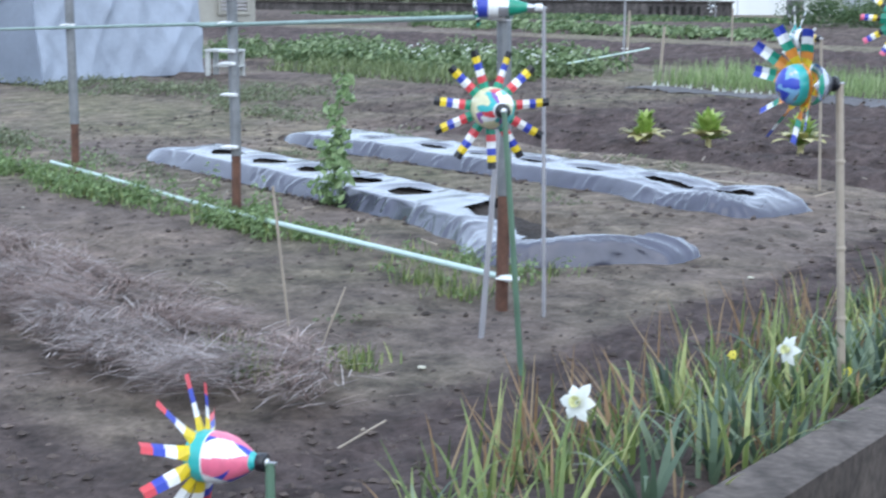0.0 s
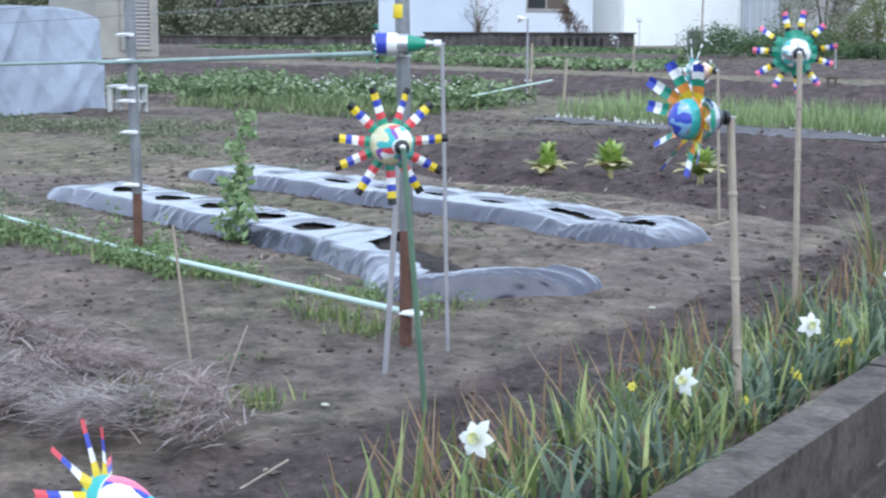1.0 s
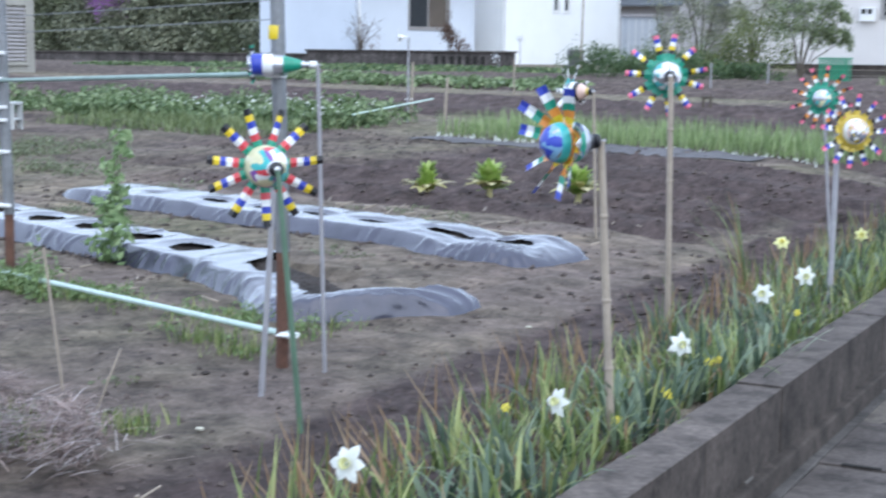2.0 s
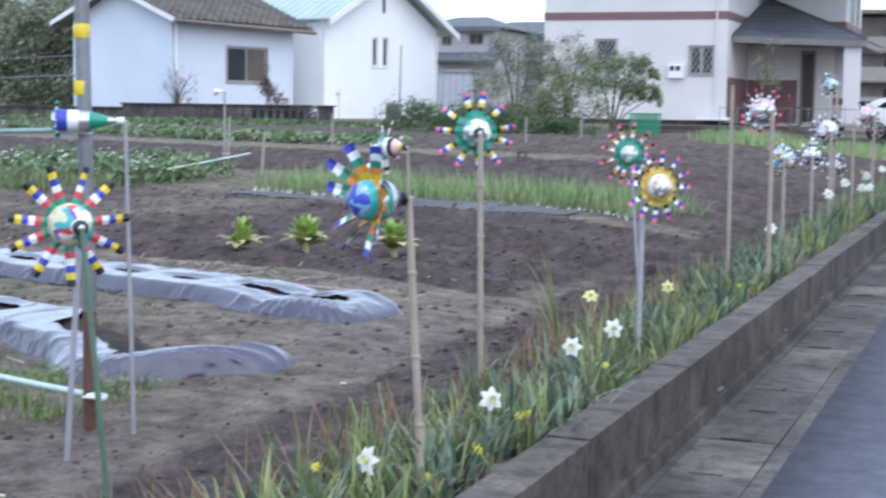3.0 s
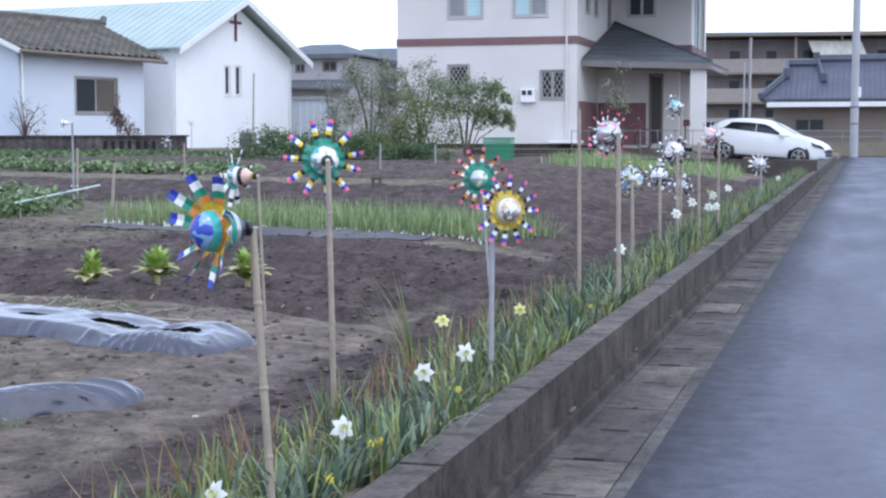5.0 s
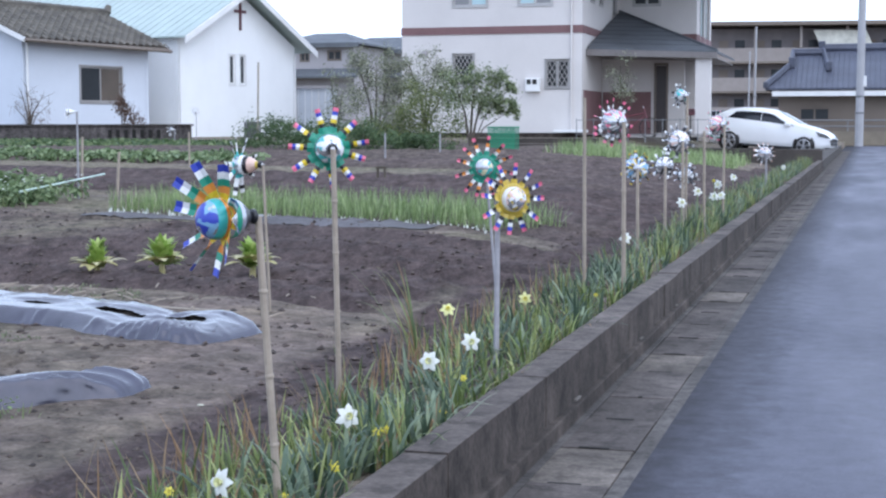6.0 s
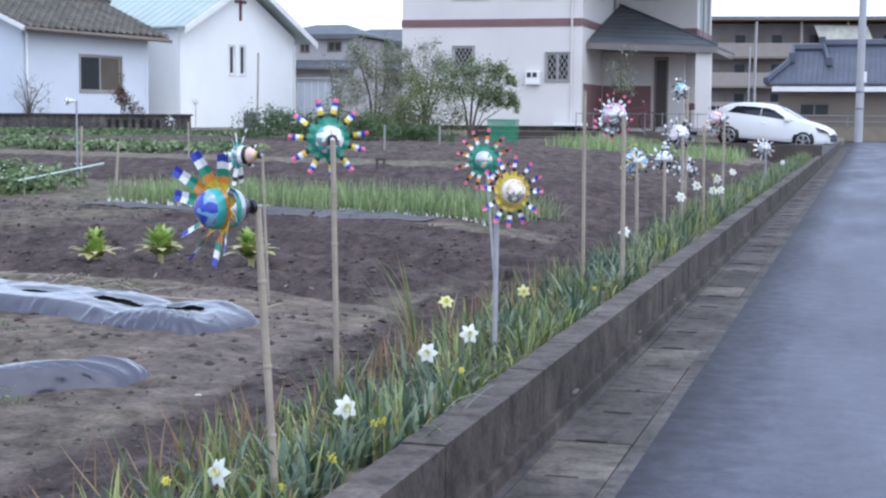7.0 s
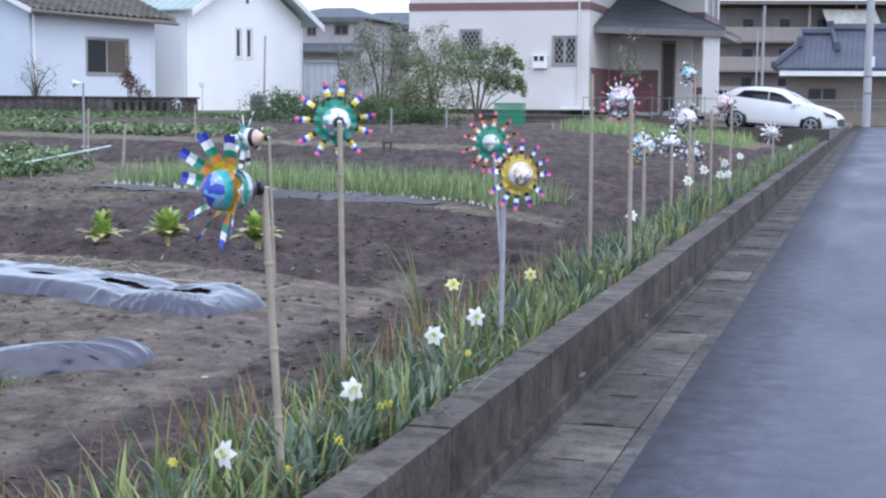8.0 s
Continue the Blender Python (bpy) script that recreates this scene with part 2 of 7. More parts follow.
BLADE = leaf_material("daffodil_leaf", (0.04, 0.068, 0.045), (0.105, 0.155, 0.098), (0.27, 0.33, 0.21))
GRASSY = leaf_material("yellow_green_leaf", (0.07, 0.105, 0.035), (0.18, 0.24, 0.075), (0.40, 0.42, 0.17))
DRYBLADE = leaf_material("dry_leaf_blade", (0.22, 0.14, 0.075), (0.32, 0.20, 0.11), (0.38, 0.28, 0.17), 0.7)
STRAW = leaf_material("grey_straw", (0.16, 0.13, 0.125), (0.42, 0.36, 0.35), (0.74, 0.67, 0.65), 0.8)
STRAW_BROWN = leaf_material("brown_straw", (0.13, 0.088, 0.078), (0.34, 0.25, 0.225), (0.54, 0.43, 0.39), 0.85)
VEG = leaf_material("vegetable_leaf", (0.075, 0.125, 0.05), (0.16, 0.225, 0.10), (0.33, 0.40, 0.22))
ONION = leaf_material("onion_leaf", (0.14, 0.20, 0.085), (0.25, 0.34, 0.135), (0.42, 0.50, 0.25))
WEED = leaf_material("weed_leaf", (0.11, 0.17, 0.07), (0.18, 0.26, 0.10), (0.28, 0.37, 0.17))
BUSH = leaf_material("bush_leaf", (0.08, 0.11, 0.055), (0.19, 0.24, 0.12), (0.36, 0.41, 0.22))
SHRUB = leaf_material("yellowish_shrub_leaf", (0.065, 0.09, 0.03), (0.15, 0.185, 0.065), (0.28, 0.31, 0.12))
PEA = leaf_material("pea_leaf", (0.14, 0.22, 0.09), (0.24, 0.34, 0.15), (0.36, 0.46, 0.24))
FADED = leaf_material("grey_weed_leaf", (0.11, 0.125, 0.075), (0.17, 0.195, 0.115), (0.26, 0.28, 0.17))
YGRASS = leaf_material("yellowish_grass", (0.09, 0.13, 0.05), (0.17, 0.215, 0.09), (0.29, 0.33, 0.16))
FARVEG = leaf_material("broad_vegetable_leaf", (0.035, 0.075, 0.028), (0.095, 0.150, 0.06), (0.25, 0.31, 0.15))
HEDGE = leaf_material("hedge_leaf", (0.035, 0.07, 0.028), (0.08, 0.135, 0.055), (0.15, 0.21, 0.09))
OLIVE = leaf_material("olive_tree_leaf", (0.10, 0.115, 0.075), (0.25, 0.265, 0.18), (0.52, 0.53, 0.39))
CABBAGE = leaf_material("cabbage_leaf", (0.20, 0.31, 0.06), (0.34, 0.47, 0.11), (0.48, 0.56, 0.20))
YELLOWLEAF = leaf_material("yellowed_leaf", (0.46, 0.42, 0.16), (0.60, 0.54, 0.26), (0.68, 0.62, 0.38))
PETAL_W = leaf_material("white_petal", (0.80, 0.81, 0.76), (0.84, 0.85, 0.80), (0.86, 0.87, 0.83))
PETAL_Y = leaf_material("yellow_petal", (0.72, 0.62, 0.06), (0.78, 0.68, 0.10), (0.8, 0.72, 0.2))
PETAL_C = leaf_material("cream_petal", (0.74, 0.72, 0.30), (0.78, 0.77, 0.38), (0.8, 0.8, 0.48))
BROWNLEAF = leaf_material("brown_twig_leaf", (0.10, 0.06, 0.045), (0.15, 0.09, 0.065), (0.2, 0.13, 0.1))
PURPLE = leaf_material("purple_blossom", (0.25, 0.10, 0.32), (0.36, 0.15, 0.42), (0.45, 0.22, 0.5))


def vinyl(name, c, rough=0.3):
    return surface("tape_" + name, c, rough, vary=0.12, big=20, fine=80, bumps=0.1, depth=0.001)


COL = {
    "red": vinyl("red", (0.62, 0.06, 0.08)), "blue": vinyl("blue", (0.035, 0.06, 0.42)), "yellow": vinyl("yellow", (0.75, 0.55, 0.03)),
    "white": vinyl("white", (0.8, 0.8, 0.8)), "green": vinyl("green", (0.02, 0.26, 0.17)), "black": vinyl("black", (0.015, 0.015, 0.02)),
    "orange": vinyl("orange", (0.72, 0.26, 0.05)), "pink": vinyl("pink", (0.75, 0.16, 0.26)), "teal": vinyl("teal", (0.05, 0.42, 0.42)),
    "silver": surface("silver_tape", (0.55, 0.56, 0.6), 0.25, 0.7, vary=0.2, big=12), "violet": vinyl("violet", (0.22, 0.08, 0.35)),
    "sky": vinyl("sky", (0.22, 0.42, 0.62)), "gold": vinyl("gold", (0.55, 0.40, 0.06)), "peach": vinyl("peach", (0.72, 0.50, 0.42)), "cream": vinyl("cream", (0.70, 0.66, 0.42)),
}


# ---- mesh helpers ----
def part(name, bm, material, parent=None, label="", kind="", category="", group="", smooth=False):
    me = bpy.data.meshes.new(name)
    bm.normal_update()
    bm.to_mesh(me)
    bm.free()
    for m in material if isinstance(material, (list, tuple)) else [material]:
        me.materials.append(m)
    if smooth:
        me.shade_smooth()
    ob = new(name, me)
    if parent is not None:
        ob.parent = parent
    return tagged(ob, label, category, group, kind)


def thing(name, at, label, category, group="", kind="", rz=0.0):
    ob = new(name)
    ob.empty_display_size = 0.1
    ob.matrix_basis = pose(*at, 0, 0, rz)
    return tagged(ob, label, category, group, kind)


def box(bm, c, s, rz=0.0, bevel=0.0, mi=0):
    r = bmesh.ops.create_cube(bm, size=1.0, matrix=pose(*c, 0, 0, rz) @ Matrix.Diagonal((*s, 1)))
    fs = {f for v in r["verts"] for f in v.link_faces}
    for f in fs:
        f.material_index = mi
    if bevel:
        es = {e for v in r["verts"] for e in v.link_edges}
        q = bmesh.ops.bevel(bm, geom=list(es), offset=bevel, segments=2, affect="EDGES", profile=0.6)
        for f in q["faces"]:
            f.material_index = mi
    return bm


def rod(bm, a, b, r0, r1=None, n=8, mi=0):
    a, b = Vector(a), Vector(b)
    r1 = r0 if r1 is None else r1
    d = b - a
    m = Matrix.Translation((a + b) / 2) @ d.to_track_quat("Z", "Y").to_matrix().to_4x4()
    r = bmesh.ops.create_cone(bm, cap_ends=True, segments=n, radius1=r0, radius2=r1, depth=d.length, matrix=m)
    for f in {f for v in r["verts"] for f in v.link_faces}:
        f.material_index = mi
    return bm


def lathe(bm, profile, m=None, n=16, mi=None):
    """A turned shape round z from (radius, height) pairs; mi gives each band's material."""
    m = m or Matrix()
    rings = [[bm.verts.new(m @ Vector((r * math.cos(2 * math.pi * k / n), r * math.sin(2 * math.pi * k / n), z))) for k in range(n)] for r, z in profile]
    for i in range(len(rings) - 1):
        for k in range(n):
            f = bm.faces.new((rings[i][k], rings[i][(k + 1) % n], rings[i + 1][(k + 1) % n], rings[i + 1][k]))
            f.smooth = True
            if mi:
                f.material_index = mi[i]
    return bm


def slab(bm, pts, lift, mi=0):
    """A flat polygon with thickness: pts moved by lift give its other face."""
    lo = [bm.verts.new(p) for p in pts]
    hi = [bm.verts.new(Vector(p) + Vector(lift)) for p in pts]
    fs = [bm.faces.new(lo[::-1]), bm.faces.new(hi)]
    for i in range(len(pts)):
        j = (i + 1) % len(pts)
        fs.append(bm.faces.new((lo[i], lo[j], hi[j], hi[i])))
    for f in fs:
        f.material_index = mi
    return bm


def smooth(a, b, x):
    t = min(1.0, max(0.0, (x - a) / (b - a)))
    return t * t * (3 - 2 * t)


def grounded(x, y):
    """Height of the garden's ground: it rises gently from the road and banks up behind the wall."""
    return 0.0225 + 0.022 * max(0.0, min(y, 13.0 + 15.0 * smooth(3.0, 8.0, -x)) - 3.75) * smooth(1.5, 3.5, -x) + 0.1275 * smooth(-2.175, -1.2, x)


# The garden's rows run square to each other, turned a little from the road
GA = radians(-13.5)
U, V = Vector((math.cos(GA), math.sin(GA), 0)), Vector((-math.sin(GA), math.cos(GA), 0))


def garden(u, v, z=0.0):
    p = U * u + V * v
    return Vector((p.x, p.y, z))


# ---- ground ----
def tilled_at(x, y):
    """Where the soil is freshly dug: the large bed, the plot in front, the beds behind and the foot of the bank."""
    p = Vector((x, y, 0))
    u, v = p.dot(U), p.dot(V)
    w = 0.25 * mnoise.noise((x * 0.9, y * 0.9, 3.0))
    bed = smooth(6.55, 6.75, v + w * 0.5) * (1 - smooth(10.0, 10.25, v + w * 0.5)) * (1 - smooth(-4.35, -4.1, u + w * 0.6)) * smooth(-9.6, -7.8, u + w)
    back = smooth(12.9, 13.2, v + w) * (1 - smooth(17.0, 17.6, v + w)) * (1 - smooth(-5.4, -5.0, u + w))
    back2 = smooth(19.0, 19.4, v + w) * (1 - smooth(27, 28, v + w)) * (1 - smooth(-6.6, -6.2, u + w)) * 0.8
    side = smooth(11.5, 12.2, y + w) * (1 - smooth(30, 31, y)) * smooth(-6.0, -5.0, x + w) * (1 - smooth(-2.1, -1.8, x)) * 0.9
    foot = smooth(-2.35, -2.22, x + w * 0.4) * (1 - smooth(-1.4, -1.2, x)) * 1.0
    front = (1 - smooth(3.25, 3.5, v + w * 0.4)) * (1 - smooth(-3.4, -3.1, u + w)) * 0.2
    near = (1 - smooth(1.42, 1.66, v + w)) * 0.95
    track = smooth(-3.1, -2.9, u + w * 0.6) * (1 - smooth(2.8, 3.1, v + w)) * 0.8
    far = smooth(27.5, 28.5, v + w) * (1 - smooth(35.0, 36.0, v)) * (1 - smooth(-14.0, -12.5, u + w)) * 0.75
    left = smooth(6.3, 7.2, v + w) * (1 - smooth(10.6, 11.4, v)) * (1 - smooth(-9.6, -8.6, u + w)) * (0.5 + 0.9 * mnoise.noise((x * 0.5, y * 1.1, 7.0)))
    return max(bed, back, back2, side, foot, front, near, track, far, left)


def ground_relief(x, y, till):
    p = Vector((x, y, 0))
    u, v = p.dot(U), p.dot(V)
    z = 0.012 * mnoise.noise((x * 2.2, y * 2.2, 0)) + 0.011 * mnoise.noise((x * 4.3, y * 4.3, 13)) + 0.008 * mnoise.noise((x * 7, y * 7, 5)) + (0.006 + 0.014 * till) * mnoise.noise((x * 19, y * 19, 9))
    if -7.8 < u < -4.6 and (abs(v - 4.36 + 0.09 * (u + 5.0)) < 0.3 or abs(v - 5.68) < 0.3):
        z -= 0.05
    if till > 0.1 and v > 6.5:
        z += till * ((0.045 if v < 12 else 0.065) * math.sin((v - 6.8) * 2 * math.pi / 0.75) + 0.014 * math.sin((v - 6.8) * 2 * math.pi / 0.31 + 2.0 * mnoise.noise((u * 0.5, v, 2.0))))
    return z


def axis_steps(spans):
    out = []
    for a, b, step in spans:
        n = max(1, round((b - a) / step))
        out += [a + (b - a) * k / n for k in range(n)]
    return out + [spans[-1][1]]


def ground_sheet():
    xs = axis_steps([(-2500, -300, 550), (-300, -60, 40), (-60, -16, 2.2), (-16, -8, 0.16), (-8, -1.08, 0.05), (-1.08, -1.05, 0.03), (-1.05, 6, 0.9), (6, 60, 9), (60, 300, 60), (300, 2500, 550)])
    ys = axis_steps([(-2500, -300, 550), (-300, -40, 65), (-40, 1.2, 5), (1.2, 9.5, 0.05), (9.5, 18, 0.1), (18, 32, 0.14), (32, 90, 3), (90, 300, 30), (300, 2500, 550)])
    nx, ny = len(xs), len(ys)
    verts, till, weed = [], [], []
    for y in ys:
        for x in xs:
            near = -60 < x < -1.1 and 1.0 < y < 60
            t = tilled_at(x, y) if near else 0.0
            z = grounded(x, y) if x < -1.06 else -0.12
            if near:
                z += ground_relief(x, y, t)
            if y > 36:
                z = z + (0.2 + 0.42 * smooth(6, 9, -x) - z) * smooth(36, 40, y) if x < -1.06 else z
            verts.append((x, y, z))
            till.append(t)
            n = mnoise.noise((x * 0.55, y * 0.55, 20.0)) + 0.5 * mnoise.noise((x * 2.3, y * 2.3, 4.0))
            far = smooth(3.5, 9, -x)
            weed.append(max(0.0, min(0.9, (0.25 + 0.9 * n) * (0.45 + 0.55 * smooth(3.2, 4.6, y - x * 0.24)) + 0.22 * far)))
    faces = [(j * nx + i, j * nx + i + 1, (j + 1) * nx + i + 1, (j + 1) * nx + i) for j in range(ny - 1) for i in range(nx - 1)]
    me = bpy.data.meshes.new("ground")
    me.from_pydata(verts, [], faces)
    me.materials.append(SOIL)
    for nm, vals in (("tilled", till), ("weedy", weed)):
        a = me.attributes.new(nm, "FLOAT", "POINT")
        a.data.foreach_set("value", vals)
    me.shade_smooth()
    return tagged(new("ground", me), "brown garden soil with dug beds and weedy paths", "ground", kind="structure")


ground_sheet()


# ---- road, gutter and wall ----
def strip(name, x0, x1, y0, y1, z, mat, label, cat, thick=0.1, steps=60):
    bm = bmesh.new()
    box(bm, ((x0 + x1) / 2, (y0 + y1) / 2, z - thick / 2), (x1 - x0, y1 - y0, thick))
    return part(name, bm, mat, None, label, "structure", cat)


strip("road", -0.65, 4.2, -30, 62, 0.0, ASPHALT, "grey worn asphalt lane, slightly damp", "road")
strip("forecourt", -2.6, -1.01, 36.35, 61.9, 0.215, LIP, "grey concrete forecourt beyond the end wall", "pavement", 0.5)
strip("gutter", -1.0, -0.654, -30, 61.9, -0.009, LID, "dirty concrete gutter channel under lids", "gutter")
strip("pavement", -12, 30, 62.004, 76, -0.01, ASPHALT, "asphalt crossing street behind the lane", "road")


def garden_wall():
    wall = thing("garden_wall", (0, 0, 0), "low weathered concrete block wall beside the lane", "wall", kind="structure")
    y = -6.0
    r = random.Random(4)
    mesh = None
    while y < 36:
        bm = bmesh.new()
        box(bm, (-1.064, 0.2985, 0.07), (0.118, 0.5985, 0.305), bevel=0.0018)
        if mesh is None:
            # top faces take the lighter concrete, painted as if fully sky-lit
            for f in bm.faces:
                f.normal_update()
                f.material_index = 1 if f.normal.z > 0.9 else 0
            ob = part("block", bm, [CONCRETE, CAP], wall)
            mesh = ob.data
        else:
            bm.free()
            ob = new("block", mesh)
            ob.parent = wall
        ob.location = (r.uniform(-0.002, 0.002), y, r.uniform(-0.003, 0.003))
        y += 0.6
    bm = bmesh.new()
    box(bm, (-1.0, 15.0, -0.02), (0.05, 42.0, 0.15), bevel=0.008)
    part("footing", bm, CONCRETE, wall)
    # broken mortar where the blocks meet the footing
    bm = bmesh.new()
    yy = 1.5
    while yy < 20:
        ln = r.uniform(0.02, 0.1)
        box(bm, (-1.0, yy + ln / 2, 0.056), (r.uniform(0.006, 0.016), ln, 0.008), r.uniform(-1, 1), 0.003)
        yy += ln + r.uniform(0.2, 2.2)
    part("mortar", bm, MORTAR, wall, "broken pale mortar", "stuff")
    return wall


garden_wall()


# ---- buildings ----
def wall_with_holes(bm, o, along, length, z0, z1, holes, thick=0.18, mi=0):
    """An upright wall from o along a direction; holes are (a0, a1, z0, z1) cut right through. Its thickness lies to the left of along."""
    along = Vector(along).normalized()
    back = Vector((-along.y, along.x, 0)) * thick
    cuts_a = sorted({0.0, length, *[h[0] for h in holes], *[h[1] for h in holes]})
    cuts_z = sorted({z0, z1, *[h[2] for h in holes], *[h[3] for h in holes]})
    P = lambda a, z: Vector((o[0], o[1], 0)) + along * a + Vector((0, 0, z))
    for a0, a1 in zip(cuts_a, cuts_a[1:]):
        for q0, q1 in zip(cuts_z, cuts_z[1:]):
            ca, cz = (a0 + a1) / 2, (q0 + q1) / 2
            if any(h[0] < ca < h[1] and h[2] < cz < h[3] for h in holes):
                continue
            slab(bm, [P(a0, q0), P(a1, q0), P(a1, q1), P(a0, q1)], back, mi)
    bmesh.ops.remove_doubles(bm, verts=bm.verts[:], dist=0.0005)
    bm.verts.index_update()
    seen = {}
    for f in bm.faces[:]:
        seen.setdefault(frozenset(v.index for v in f.verts), []).append(f)
    bmesh.ops.delete(bm, geom=[f for fs in seen.values() if len(fs) > 1 for f in fs], context="FACES_ONLY")
    return bm


def window(parent, o, along, hole, sashes=2, grille=False, frame_mat=None, glass_mat=None):
    along = Vector(along).normalized()
    back = Vector((-along.y, along.x, 0))
    a0, a1, z0, z1 = hole
    base = Vector((o[0], o[1], 0))
    w, fm = 0.05, frame_mat or ALU
    win = tagged(new("window"), "aluminium framed window with dark glass")
    win.parent = parent
    ang = math.degrees(math.atan2(along.y, along.x))

    def bar(bm, a, b, q, r, d0, d1):
        c = base + along * (a + b) / 2 + back * (d0 + d1) / 2 + Vector((0, 0, (q + r) / 2))
        box(bm, c, (b - a, d1 - d0, r - q), ang)

    bm = bmesh.new()
    for a, b, q, r in ((a0 - 0.03, a1 + 0.03, z0 - 0.05, z0 + 0.02), (a0 - 0.03, a1 + 0.03, z1 - 0.02, z1 + 0.03), (a0 - 0.03, a0 + 0.03, z0 + 0.02, z1 - 0.02), (a1 - 0.03, a1 + 0.03, z0 + 0.02, z1 - 0.02)):
        bar(bm, a, b, q, r, -0.03, 0.1)
    part("window_frame", bm, fm, win)
    n = sashes
    for k in range(n):
        p, q = a0 + 0.03 + (a1 - a0 - 0.06) * k / n, a0 + 0.03 + (a1 - a0 - 0.06) * (k + 1) / n
        off = 0.02 + 0.03 * (k % 2)
        bm = bmesh.new()
        bar(bm, p, p + w, z0 + 0.02, z1 - 0.02, off, off + 0.025)
        bar(bm, q - w, q, z0 + 0.02, z1 - 0.02, off, off + 0.025)
        bar(bm, p + w, q - w, z0 + 0.02, z0 + 0.07, off, off + 0.025)
        bar(bm, p + w, q - w, z1 - 0.07, z1 - 0.02, off, off + 0.025)
        part("sash", bm, fm, win)
        bm = bmesh.new()
        bar(bm, p + w - 0.005, q - w + 0.005, z0 + 0.06, z1 - 0.06, off + 0.008, off + 0.016)
        g = glass_mat[k % len(glass_mat)] if isinstance(glass_mat, list) else (glass_mat or GLASS)
        part("pane", bm, g, win)
    if grille:
        bm = bmesh.new()
        span, high = a1 - a0, z1 - z0
        step = span / 5
        for s in (1, -1):
            for i in range(-12, 24):
                x0 = i * step
                pa, pb = (x0, x0 + high * 0.62 * s)
                lo_t = max(0.0, min(((0 - pa) / (pb - pa)), ((span - pa) / (pb - pa))))
                hi_t = min(1.0, max(((0 - pa) / (pb - pa)), ((span - pa) / (pb - pa))))
                if hi_t - lo_t < 0.03:
                    continue
                A = base + along * (a0 + pa + (pb - pa) * lo_t) - back * 0.05 + Vector((0, 0, z0 + high * lo_t))
                B = base + along * (a0 + pa + (pb - pa) * hi_t) - back * 0.05 + Vector((0, 0, z0 + high * hi_t))
                rod(bm, A, B, 0.011, n=4)
        for q in (z0, z1):
            rod(bm, base + along * a0 - back * 0.05 + Vector((0, 0, q)), base + along * a1 - back * 0.05 + Vector((0, 0, q)), 0.015, n=4)
        part("grille", bm, fm, win)
    return win


# pale blue for curtains and for the sky reflected in the wing's side panes
CURTAIN_SKY = surface("curtain_and_sky_blue", (0.45, 0.62, 0.66), 0.9, vary=0.1)
CURTAIN_G = surface("grey_curtain_glass", (0.25, 0.25, 0.26), 0.25, vary=0.15, bumps=0)
PANE_BROWN = surface("pane_with_brown_blind", (0.13, 0.105, 0.085), 0.2, vary=0.15, bumps=0)


